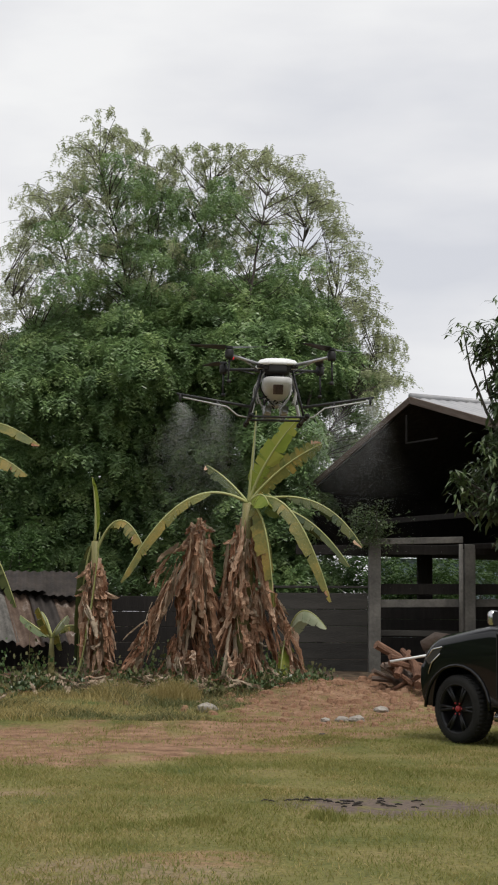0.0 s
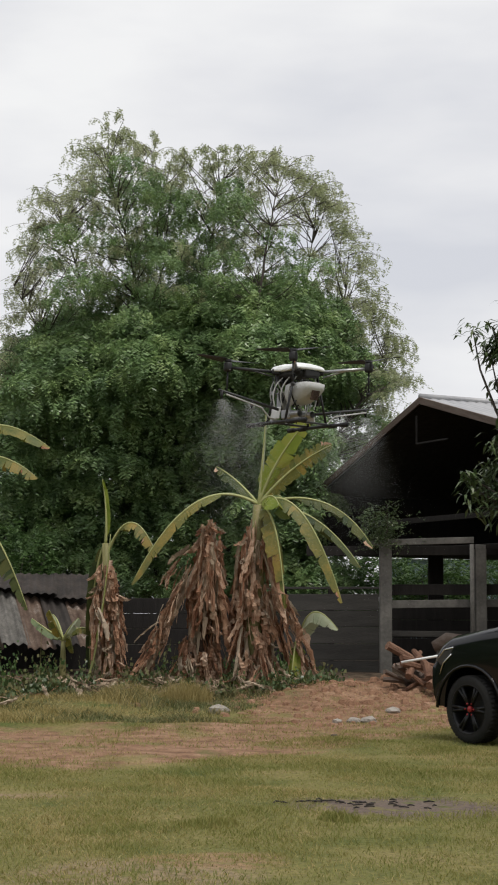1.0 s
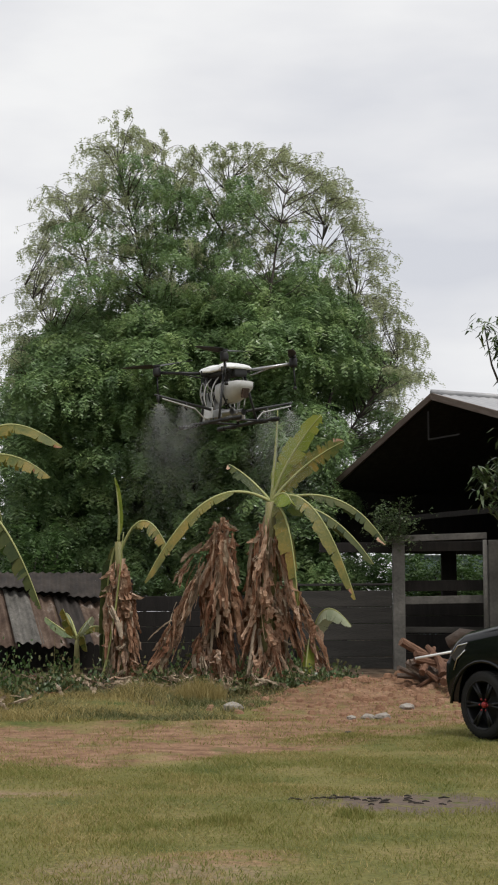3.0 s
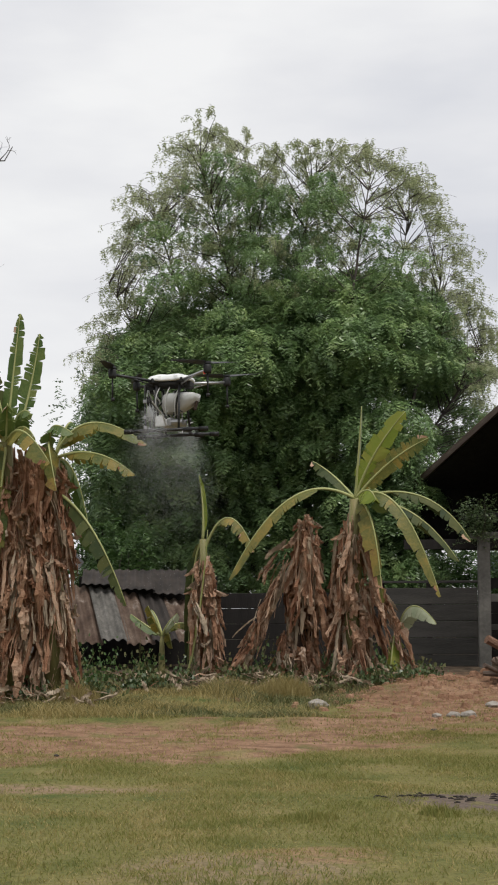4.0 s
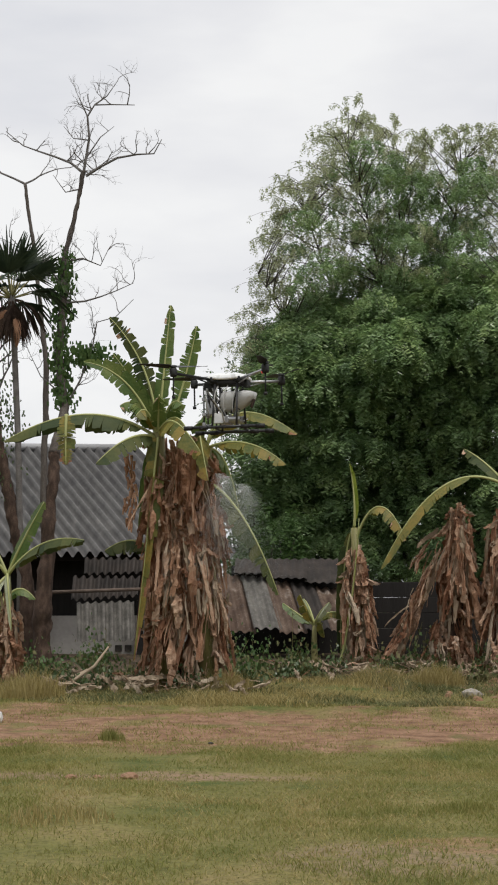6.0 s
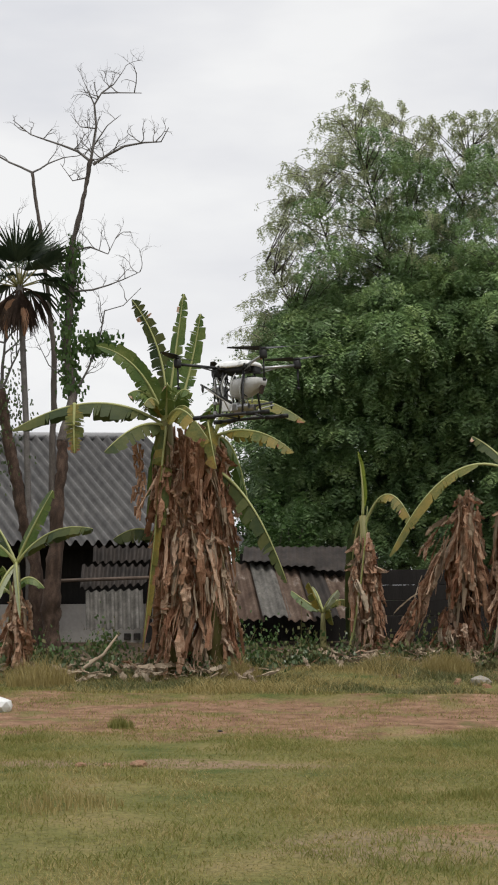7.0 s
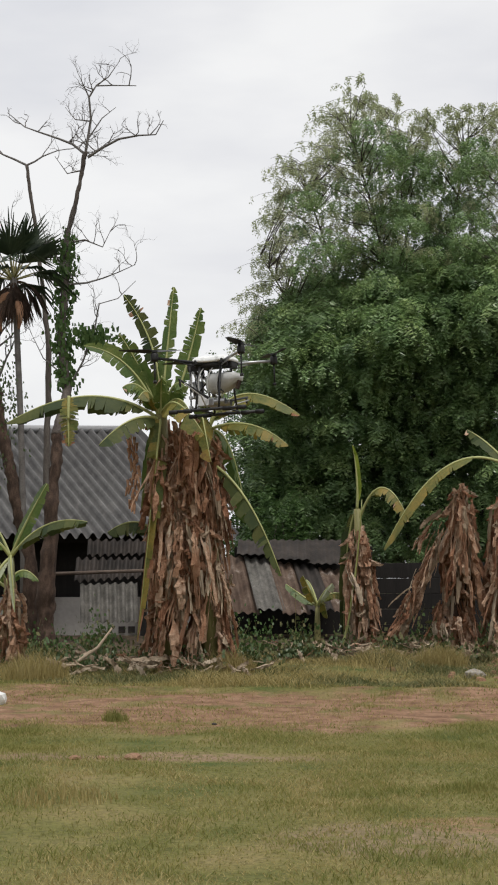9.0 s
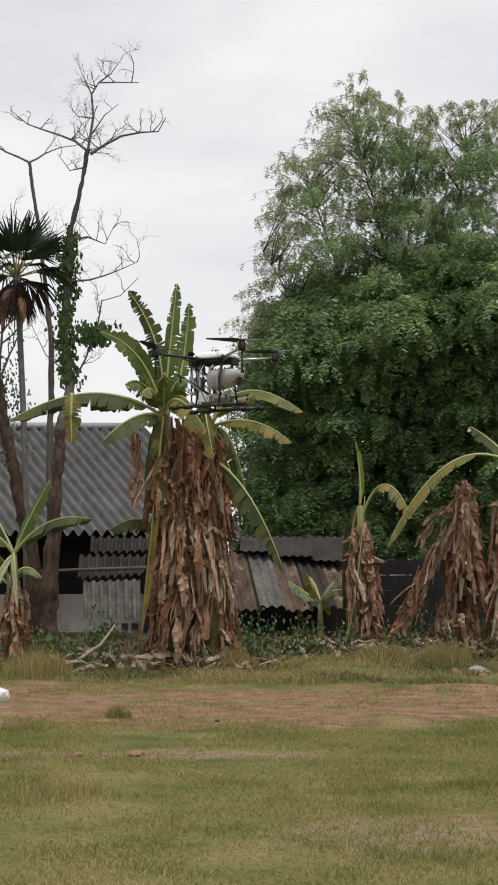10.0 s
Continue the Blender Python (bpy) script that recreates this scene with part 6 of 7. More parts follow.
def pickup():
    # local x runs to the front, y to the truck's left; origin on the ground below the front axle
    heading = 180 - 50
    root = thing("pickup_truck", pose(2.57, 19.62, 0.0, 0, 0, heading) @ pose(0, -0.82, 0), "black pickup truck with dark wheels parked on grass", "pickup truck")

    def arch(cx, r, n=12):
        return [(cx + r * cos(pi * k / n), 0.40 + r * sin(pi * k / n)) for k in range(n + 1)]
    # lower body, in sections across the width
    out = [(0.74, 0.42), (0.83, 0.54), (0.86, 0.70), (0.85, 0.88), (0.80, 1.02), (0.71, 1.11)]
    hood = [(0.56, 1.19), (0.30, 1.265), (-0.20, 1.35), (-0.50, 1.39)]
    tail = [(-2.0, 1.36), (-2.25, 1.34), (-4.05, 1.32), (-4.15, 0.62), (-4.05, 0.50)]
    low = [(-3.62, 0.48)] + [p for p in arch(-3.12, 0.47)][::-1] + [(-2.6, 0.46), (-0.56, 0.44)] + [p for p in arch(0.0, 0.50)][::-1] + [(0.54, 0.42)]
    outline = out + hood + tail + low
    n = len(outline)

    def inset(x, z, y):
        e = abs(y) / 0.92
        nose = 0.26 * e ** 2.6 if x > 0.3 else 0.0
        return x - nose * min(1, (x - 0.3) / 0.5) if x > 0.3 else x
    ys = [-0.92, -0.912, -0.89, -0.85, -0.79, -0.70, -0.4, 0.0, 0.4, 0.70, 0.79, 0.85, 0.89, 0.912, 0.92]
    sag = [-0.15, -0.10, -0.06, -0.028, -0.006, 0.006, 0.028, 0.036, 0.028, 0.006, -0.006, -0.028, -0.06, -0.10, -0.15]
    v = []
    for y, d in zip(ys, sag):
        for x, z in outline:
            v.append(Vector((inset(x, z, y), y, z + (d if z > 1.0 else 0) + (0.0 if z > 0.5 else 0))))
    f = [(r * n + k, r * n + (k + 1) % n, (r + 1) * n + (k + 1) % n, (r + 1) * n + k) for r in range(len(ys) - 1) for k in range(n)]
    f += [tuple(range(n))[::-1], tuple((len(ys) - 1) * n + k for k in range(n))]
    s = Shape().add(v, f)
    body = part("body", s.done("body", M["paint"], True), root, label="glossy black bodywork")
    body.data.set_sharp_from_angle(angle=radians(38))
    softened(body, 0.02, 3)
    # flared front and rear wing lips
    for cx, r in ((0.0, 0.50), (-3.12, 0.47)):
        for sgn in (1, -1):
            s = Shape()
            s.tube([(cx + (r + 0.01) * cos(pi * k / 14), sgn * 0.925, 0.40 + (r + 0.01) * sin(pi * k / 14)) for k in range(15)], 0.020, 8)
            part("wing_flare", s.done("wing_flare", M["paint"], True), root)
    # cab: a tapered house with glass
    cab = []
    for sgn in (1, -1):
        cab += [Vector((-0.60, sgn * 0.84, 1.34)), Vector((-1.28, sgn * 0.68, 1.88)), Vector((-1.40, sgn * 0.66, 1.92)), Vector((-2.10, sgn * 0.66, 1.92)), Vector((-2.22, sgn * 0.68, 1.86)), Vector((-2.32, sgn * 0.84, 1.34))]
    fs = [(0, 1, 2, 3, 4, 5), (11, 10, 9, 8, 7, 6)] + [(k, k + 6, (k + 1) % 6 + 6, (k + 1) % 6) for k in range(6)]
    fwd = Matrix.Translation((0.22, 0, 0))
    c = part("cab", Shape().add(cab, fs).done("cab", M["paint"]), root, fwd)
    softened(c, 0.03, 3)
    for sgn in (1, -1):
        for a, b in ((-0.86, -1.44), (-1.52, -2.14)):
            def at(x, t):
                y = 0.84 + (0.67 - 0.84) * t
                return Vector((x, sgn * (y + 0.012), 1.36 + 0.51 * t))
            x_up = a - 0.36 if a == -0.86 else a - 0.02
            x_back = b if a == -0.86 else b - 0.02
            g = [at(a, 0.04), at(x_up, 0.86), at(x_back, 0.86), at(b, 0.04)]
            nrm = Vector((0, sgn * 0.01, 0))
            part("side_window", Shape().add(g + [p - nrm * 1.5 for p in g], [(0, 1, 2, 3), (7, 6, 5, 4), (0, 4, 5, 1), (1, 5, 6, 2), (2, 6, 7, 3), (3, 7, 4, 0)]).done("side_window", M["window"]), root, fwd, label="tinted side window")
            s = Shape()
            s.tube([at(a + 0.02, 0.0) + nrm, at(b, 0.0) + nrm], 0.012, 6)
            part("window_trim", s.done("window_trim", M["chrome"], True), root, fwd, label="chrome window strip")
        # mirror
        s = Shape()
        s.box((0.10, 0.16, 0.18), m=pose(-0.90, sgn * 1.04, 1.47, 0, 0, 0), bevel=0.045)
        mir = part("mirror", s.done("mirror", M["chrome"], True), root, fwd, label="chrome door mirror")
        s = Shape()
        s.tube([(-0.88, sgn * 0.84, 1.37), (-0.89, sgn * 0.96, 1.42)], 0.03, 8)
        s.box((0.012, 0.20, 0.16), m=pose(-0.985, sgn * 1.04, 1.47), bevel=0.004)
        part("mirror_arm", s.done("mirror_arm", M["black"]), mir)
        # headlight that wraps round the corner, with pale strips
        s = Shape()
        hl = [(0.72, 0.96), (0.58, 1.06), (0.24, 1.11), (0.30, 1.03), (0.60, 0.90)]
        s.slab([(inset(x, z, 0.9), z) for x, z in hl], sgn * 0.80, sgn * 0.925)
        h = part("headlight", s.done("headlight", M["lamp_glass"]), root, label="clear headlight")
        softened(h, 0.01)
        s = Shape()
        s.tube([(0.24, sgn * 0.925, 1.12), (inset(0.48, 1, 0.92), sgn * 0.928, 1.09), (inset(0.72, 1, 0.9), sgn * 0.91, 0.96)], 0.011, 6)
        s.tube([(0.27, sgn * 0.928, 1.04), (inset(0.52, 1, 0.92), sgn * 0.93, 0.93), (inset(0.64, 1, 0.92), sgn * 0.925, 0.80)], 0.010, 6)
        part("lamp_trim", s.done("lamp_trim", M["chrome"], True), h, label="chrome strip")
        # step bar
        s = Shape()
        s.tube([(-0.62, sgn * 0.86, 0.40), (-0.66, sgn * 0.98, 0.33), (-2.45, sgn * 0.98, 0.33), (-2.50, sgn * 0.86, 0.40)], 0.045, 10)
        part("side_step", s.done("side_step", M["chrome"], True), root, label="chrome side step bar")
        s = Shape()
        for k in range(6):
            s.box((0.24, 0.07, 0.008), m=pose(-0.85 - 0.28 * k, sgn * 0.98, 0.379))
        part("step_tread", s.done("step_tread", M["black"]), root)
        # door seams and handles
        for x in (-0.62, -1.48, -2.30):
            s = Shape()
            s.box((0.010, 0.006, 0.74), m=pose(x, sgn * 0.922, 0.92))
            part("door_seam", s.done("door_seam", M["black"]), root)
        for x in (-1.36, -2.16):
            s = Shape()
            s.box((0.18, 0.04, 0.035), m=pose(x, sgn * 0.938, 1.16), bevel=0.012)
            part("door_handle", s.done("door_handle", M["chrome"]), root, label="chrome door handle")
        # small pale badge on the wing, its writing too small to read
        s = Shape()
        for k, wd in enumerate((0.035, 0.03, 0.03, 0.045, 0.03, 0.04, 0.03)):
            s.box((wd, 0.006, 0.030 if k < 3 else 0.022), m=pose(-0.68 - 0.047 * k, sgn * 0.926, 1.08))
        part("badge", s.done("badge", M["lettering"]), root, label="small pale lettering bars")
    # windscreen, grille, bumper, bed
    g = [Vector((-0.605, 0.74, 1.375)), Vector((-0.605, -0.74, 1.375)), Vector((-1.235, -0.60, 1.865)), Vector((-1.235, 0.60, 1.865))]
    o = Vector((0.014, 0, 0.014))
    part("windscreen", Shape().add([p + o for p in g] + [p for p in g], [(0, 1, 2, 3), (7, 6, 5, 4), (0, 4, 5, 1), (1, 5, 6, 2), (2, 6, 7, 3), (3, 7, 4, 0)]).done("windscreen", M["window"]), root, fwd)
    s = Shape()
    for k in range(3):
        s.box((0.03, 1.0, 0.035), m=pose(0.835, 0, 0.92 + 0.07 * k), bevel=0.01)
    part("grille", s.done("grille", M["chrome"]), root, label="chrome grille bars")
    s = Shape()
    s.box((0.10, 1.00, 0.24), m=pose(0.80, 0, 0.58), bevel=0.05)
    part("bumper", s.done("bumper", M["black"], True), root)
    s = Shape()
    s.box((4.4, 1.2, 0.16), m=pose(-1.6, 0, 0.46))
    s.box((0.2, 1.5, 0.14), m=pose(0, 0, 0.42))
    s.box((0.2, 1.5, 0.14), m=pose(-3.12, 0, 0.42))
    part("chassis", s.done("chassis", M["black"]), root)
    for x, st in ((0, -5), (-3.12, 0)):
        wheel(root, x, 0.80, st)
        wheel(root, x, -0.80, 180 + st)


pickup()


# ---- loose things on the ground ----
def lump_mesh(name, r, seed, mat, flat=0.7, sharp=0.35):
    bm = bmesh.new()
    bmesh.ops.create_icosphere(bm, subdivisions=2, radius=r)
    for v in bm.verts:
        k = 1 + sharp * noise.noise(v.co * (2.2 / r) + Vector((seed * 7.1, 0, 0)))
        v.co = Vector((v.co.x * k, v.co.y * k, v.co.z * k * flat))
    me = bpy.data.meshes.new(name)
    bm.to_mesh(me)
    bm.free()
    me.materials.append(M[mat])
    return me


def loose_things():
    r = random.Random(9)
    for x, y, s, mat, lab, name in ((-0.58, 24.45, 0.16, "stone", "pale stone on red earth", "stone"), (1.34, 23.1, 0.10, "stone", "flat pale stone on red earth", "stone"), (1.55, 23.15, 0.12, "stone", "flat pale stone on red earth", "stone"), (2.02, 24.8, 0.11, "stone", "pale stone on red earth", "stone"), (1.1, 23.0, 0.07, "stone", "small pale stone on red earth", "stone"),
                                    (-6.36, 19.5, 0.23, "white", "white plastic sack lying on the ground", "sack"), (-3.16, 13.55, 0.07, "red_earth", "dark clod of earth", "clod"), (-3.45, 13.6, 0.04, "red_earth", "dark clod of earth", "clod"), (-3.65, 13.5, 0.05, "red_earth", "dark clod of earth", "clod"), (-5.4, 15.0, 0.06, "red_earth", "clod of red earth", "clod"),
                                    (0.95, 20.6, 0.05, "char_shade", "dark clod on red earth", "clod"), (-3.1, 17.0, 0.03, "char_shade", "small dark clod on red earth", "clod")):
        z = float(level(np.float64(x), np.float64(y)))
        ob = part(name, lump_mesh(name, s, x * 3 + y, mat, 0.55), None, pose(x, y, z + s * 0.25, 0, 0, r.uniform(0, 360)))
        tagged(ob, lab, name)
    # burnt sticks on the ash patch
    for k in range(30):
        x, y = r.gauss(1.0, 0.35), r.gauss(13.2, 0.16)
        if k < 6:
            x, y = 0.35 + 0.06 * k, 13.25 + r.uniform(-0.05, 0.05)
        l = r.uniform(0.03, 0.10) * (1 if k > 5 else 2.0)
        s = Shape()
        s.tube([(-l / 2, 0, 0), (0, r.uniform(-0.02, 0.02), 0.006), (l / 2, 0, 0)], [0.005, 0.008, 0.004], 6)
        ob = part("burnt_stick", s.done("burnt_stick", M["char_shade"]), None, pose(x, y, float(level(np.float64(x), np.float64(y))) + 0.012, 0, r.uniform(-5, 5), r.uniform(-35, 35)))
        tagged(ob, "charred stick on an ash patch", "stick", "charred sticks")
    # the brush heap beside the truck, with a white pipe over it
    for k in range(26):
        x, y = r.gauss(2.72, 0.26), r.gauss(27.0, 0.25)
        l = r.uniform(0.5, 1.1)
        s = Shape()
        w = r.uniform(0.03, 0.09)
        s.tube([(-l / 2, 0, 0), (-l * 0.1, r.uniform(-0.05, 0.05), r.uniform(0, 0.05)), (l / 2, r.uniform(-0.06, 0.06), 0)], [w, w * 0.9, w * 0.6], 7)
        ob = part("log", s.done("log", M["red_wood"] if k % 3 else M["wood"]), None, pose(x, y, float(level(np.float64(x), np.float64(y))) + 0.04 + 0.36 * r.random(), 0, r.uniform(-35, 35), r.uniform(0, 180)))
        tagged(ob, "broken reddish log in a heap", "log", "heap of logs")
    s = Shape()
    s.tube([(2.29, 26.4, 0.75), (3.3, 26.4, 0.93)], 0.02, 8)
    tagged(part("pipe", s.done("pipe", M["white"], True)), "white plastic pipe lying over a log heap", "pipe")
    s = Shape()
    s.tube([(3.25, 30.6, 0.92), (3.5, 30.55, 1.02), (3.8, 30.5, 1.0), (4.15, 30.4, 0.93)], [0.10, 0.17, 0.15, 0.07], 12)
    tagged(part("log", s.done("log", M["wood"], True)), "thick pale log lying behind the heap", "log")
    s = Shape()
    s.tube([(3.4, 30.5, 0.25), (3.4, 30.5, 0.85)], 0.1, 8)
    s.tube([(4.1, 30.4, 0.25), (4.1, 30.4, 0.85)], 0.1, 8)
    tagged(part("log_rest", s.done("log_rest", M["bark"])), "stub posts under a log", "post")
    # fallen leaves along the foot of the plants
    for k in range(400):
        x = r.uniform(-8.3, 0.9)
        y = (24.3 if x < -4 else 27.3) + r.uniform(0, 1.7)
        z = float(level(np.float64(x), np.float64(y)))
        ob = part("fallen_leaf", DRY[r.choice((4, 13, 17, 20))] if r.random() < 0.85 else r.choice(DRY[10:16]), None, pose(x, y, z + r.uniform(0.05, 0.20), 0, 0, r.uniform(0, 360)) @ pose(0, 0, 0, r.uniform(60, 105), 0, 0))
        ob.scale = (r.uniform(0.45, 0.9), r.uniform(0.45, 0.9), r.uniform(0.15, 0.5))
        tagged(ob, "dead banana leaf fallen on the ground", "dead leaf", "fallen leaves")
    # the long pale stalk by the tall clump
    s = Shape()
    s.tube([(-7.0, 24.7, 0.12), (-6.7, 24.7, 0.2), (-6.35, 24.8, 0.45), (-6.15, 24.9, 0.75)], [0.03, 0.03, 0.025, 0.015], 7)
    tagged(part("leaf_stalk", s.done("leaf_stalk", M["dry_pale"], True)), "pale dead leaf stalk lying by the clump", "stalk")


def weeds():
    rng = np.random.default_rng(51)
    for k in range(105):
        x = rng.uniform(-8.9, 1.2)
        y = (25.0 if x < -4 else 27.8) + (rng.uniform(-0.6, 1.5) if k < 60 else rng.uniform(1.2, 4.0))
        n = rng.integers(60, 150)
        h = rng.uniform(0.15, 0.42) if k < 60 else rng.uniform(0.3, 0.75)
        p = rng.normal(0, 1, (n, 3)) * [0.16, 0.14, 0.4 * h]
        p[:, 2] = np.abs(p[:, 2]) + 0.03
        q = rng.normal(0, 0.006, (n, 4, 3)) + np.array([[-0.02, 0, 0], [0.02, 0, 0], [0.016, 0.02, 0.045], [-0.016, 0.02, 0.045]])
        a = rng.uniform(0, 6.28, n)
        c, s_ = np.cos(a)[:, None], np.sin(a)[:, None]
        q = np.stack([q[..., 0] * c - q[..., 1] * s_, q[..., 0] * s_ + q[..., 1] * c, q[..., 2]], -1) * rng.uniform(0.6, 1.4, (n, 1, 1)) + p[:, None]
        s = Shape()
        for j in range(5):
            s.tube([(0, 0, -0.03), tuple(p[j] * [1.2, 1.2, 1.4])], [0.006, 0.002], 4, False)
        root = thing("weed", pose(x, y, float(level(np.float64(x), np.float64(y)))), "small leafy green weed at the foot of the plants", "weed", "weeds")
        part("leaves", quads_mesh("leaves", q, (M["leaf_low"] if k % 2 else M["verge"]) if k >= 60 else M["mango"] if k % 3 else M["verge"]), root)
        part("stalks", s.done("stalks", M["stem"]), root)


loose_things()
weeds()


# ---- the spraying drone ----
def drone():
    # local -y is the front; the origin lies in the middle of the white shell
    root = thing("spraying_drone", None, "four-rotor crop-spraying drone with a white shell and milky tank", "drone")
    # shell with notched corners
    out = [(-0.17, 0.36), (-0.30, 0.30), (-0.31, 0.16), (-0.25, 0.10), (-0.25, -0.10), (-0.31, -0.18), (-0.30, -0.30), (-0.14, -0.37)]
    out = out + [(-x, y) for x, y in out[::-1]]
    n = len(out)
    v = [Vector((x * k * 0.86, y * k * 0.86, z)) for k, z in ((0.97, -0.035), (1.0, -0.01), (0.90, 0.03), (0.55, 0.065)) for x, y in out]
    f = [(a * n + j, a * n + (j + 1) % n, (a + 1) * n + (j + 1) % n, (a + 1) * n + j) for a in range(3) for j in range(n)] + [tuple(range(n)), tuple(3 * n + j for j in range(n))]
    shell = part("shell", Shape().add(v, f).done("shell", M["white"]), root, label="white plastic top shell")
    softened(shell, 0.012, 2)
    s = Shape()
    s.box((0.36, 0.50, 0.06), m=pose(0, 0, -0.07), bevel=0.02)
    part("avionics_bay", s.done("avionics_bay", M["black"]), root, label="dark electronics bay")
    for name, size, at in (("sensor_housing", (0.24, 0.10, 0.10), (0, -0.25, -0.08)), ("rear_housing", (0.22, 0.14, 0.12), (0, 0.28, -0.11))):
        s = Shape()
        s.box(size, m=pose(*at), bevel=0.02)
        part(name, s.done(name, M["black"]), root)
    for cx in (-0.2, 0.2):
        for cy in (-0.2, 0.2):
            s = Shape()
            s.box((0.11, 0.11, 0.07), m=pose(cx, cy, -0.035, 0, 0, 45), bevel=0.012)
            part("arm_mount", s.done("arm_mount", M["black"]), root)
    # tank tapering to the front
    rings = []
    for z, w, y0, y1 in ((-0.200, 0.16, -0.34, 0.06), (-0.22, 0.19, -0.40, 0.10), (-0.30, 0.195, -0.38, 0.12), (-0.39, 0.17, -0.27, 0.12), (-0.45, 0.12, -0.17, 0.10), (-0.47, 0.08, -0.10, 0.06)):
        rings.append([Vector((w * math.copysign(abs(cos(2 * pi * j / 20)) ** 0.5, cos(2 * pi * j / 20)), (y0 + y1) / 2 + (y1 - y0) / 2 * math.copysign(abs(sin(2 * pi * j / 20)) ** 0.6, sin(2 * pi * j / 20)), z)) for j in range(20)])
    v = [p for r in rings for p in r]
    f = [(a * 20 + j, a * 20 + (j + 1) % 20, (a + 1) * 20 + (j + 1) % 20, (a + 1) * 20 + j) for a in range(len(rings) - 1) for j in range(20)] + [tuple(range(20)), tuple((len(rings) - 1) * 20 + j for j in range(20))]
    tank = part("tank", Shape().add(v, f).done("tank", M["tank"], True), root, label="milky plastic liquid tank")
    s = Shape()
    s.box((0.13, 0.02, 0.13), m=pose(0.0, -0.345, -0.37, 20, 0, 0), bevel=0.008)
    part("radar", s.done("radar", M["bark_red"]), tank, label="small dark red-brown sensor box")
    s = Shape()
    s.lathe([(0.055, -0.205), (0.055, -0.17), (0.0, -0.168)], Matrix.Translation((0, -0.2, 0)), 14)
    part("tank_cap", s.done("tank_cap", M["black"]), tank)
    # battery, pumps and plumbing
    s = Shape()
    s.box((0.16, 0.12, 0.24), m=pose(0, 0.27, -0.40), bevel=0.015)
    part("battery", s.done("battery", M["metal"]), root, label="grey battery pack")
    for x in (-0.11, 0.11):
        s = Shape()
        s.box((0.10, 0.16, 0.12), m=pose(x, 0.06, -0.60), bevel=0.015)
        s.lathe([(0.045, -0.10), (0.045, 0.10)], pose(x, -0.08, -0.60, 90, 0, 0), 12)
        part("pump", s.done("pump", M["metal"]), root, label="small alloy pump")
    r = random.Random(2)
    for k in range(16):
        a = Vector((r.uniform(-0.24, 0.24), r.uniform(-0.2, 0.34), -0.15))
        b = Vector((r.uniform(-0.26, 0.26), r.uniform(-0.25, 0.3), r.uniform(-0.62, -0.45)))
        m_ = (a + b) / 2 + Vector((0.16 * (1 if a.x > 0 else -1), 0.03, 0))
        s = Shape()
        s.tube([bezier(a, m_, b, t / 8) for t in range(9)], 0.010, 6)
        part("hose", s.done("hose", M["hose"] if k % 2 else M["black"], True), root)
    # landing gear
    for sgn in (-1, 1):
        for y in (-0.16, 0.16):
            s = Shape()
            s.tube([(sgn * 0.20, y, -0.10), (sgn * 0.36, y * 1.1, -0.73)], 0.016, 8)
            part("gear_leg", s.done("gear_leg", M["carbon"], True), root)
        s = Shape()
        s.tube([(sgn * 0.36, -0.58, -0.73), (sgn * 0.36, 0.58, -0.73)], 0.022, 8)
        skid = part("skid", s.done("skid", M["carbon"], True), root, label="dark landing skid tube")
        for y in (-0.52, -0.30, 0.30, 0.52):
            s = Shape()
            s.tube([(sgn * 0.36, y - 0.06, -0.735), (sgn * 0.36, y + 0.06, -0.735)], 0.032, 8)
            part("foam_pad", s.done("foam_pad", M["black"], True), skid)
        s = Shape()
        s.box((0.03, 0.16, 0.16), m=pose(sgn * 0.30, 0.08, -0.60, 0, sgn * -12, 0), bevel=0.01)
        part("side_plate", s.done("side_plate", M["tank"]), root, label="pale side plate")
        # spray boom with its hose and nozzles
        a, b = Vector((sgn * 0.33, 0.0, -0.56)), Vector((sgn * 1.30, 0.02, -0.40))
        s = Shape()
        s.tube([a, b], [0.020, 0.014], 8)
        boom = part("spray_boom", s.done("spray_boom", M["carbon"], True), root, label="dark spray boom")
        s = Shape()
        s.tube([Vector((sgn * 0.36, 0, -0.70)), Vector((sgn * 0.50, -0.03, -0.68)), Vector((sgn * 0.64, -0.03, -0.565)), Vector((sgn * 1.22, -0.03, -0.455))], 0.010, 6)
        part("boom_hose", s.done("boom_hose", M["hose"], True), boom, label="pale hose")
        for t in (0.45, 0.95):
            p = a.lerp(b, t)
            s = Shape()
            s.tube([p, p + Vector((0, 0, -0.06)), p + Vector((0, 0, -0.10))], [0.018, 0.02, 0.008], 8)
            part("nozzle", s.done("nozzle", M["black"], True), boom)
    # pale hose loops at both sides of the tank
    for sgn in (-1, 1):
        for k in range(3):
            s = Shape()
            a, b = Vector((sgn * 0.16, -0.16 + 0.14 * k, -0.12)), Vector((sgn * (0.20 + 0.03 * k), -0.1 + 0.12 * k, -0.52))
            s.tube([bezier(a, (a + b) / 2 + Vector((sgn * 0.13, 0.05, 0.02 * k)), b, t / 10) for t in range(11)], 0.009, 6)
            part("hose", s.done("hose", M["hose"], True), root)
    # inner frame: uprights, cross rails and small clamps
    for sx in (-0.13, 0.13):
        for y in (0.16, 0.34):
            s = Shape()
            s.tube([(sx, y, -0.08), (sx, y, -0.69)], 0.011, 6)
            part("frame_rod", s.done("frame_rod", M["carbon"], True), root)
    for z in (-0.30, -0.52, -0.66):
        s = Shape()
        s.tube([(-0.13, 0.34, z), (0.13, 0.34, z)], 0.010, 6)
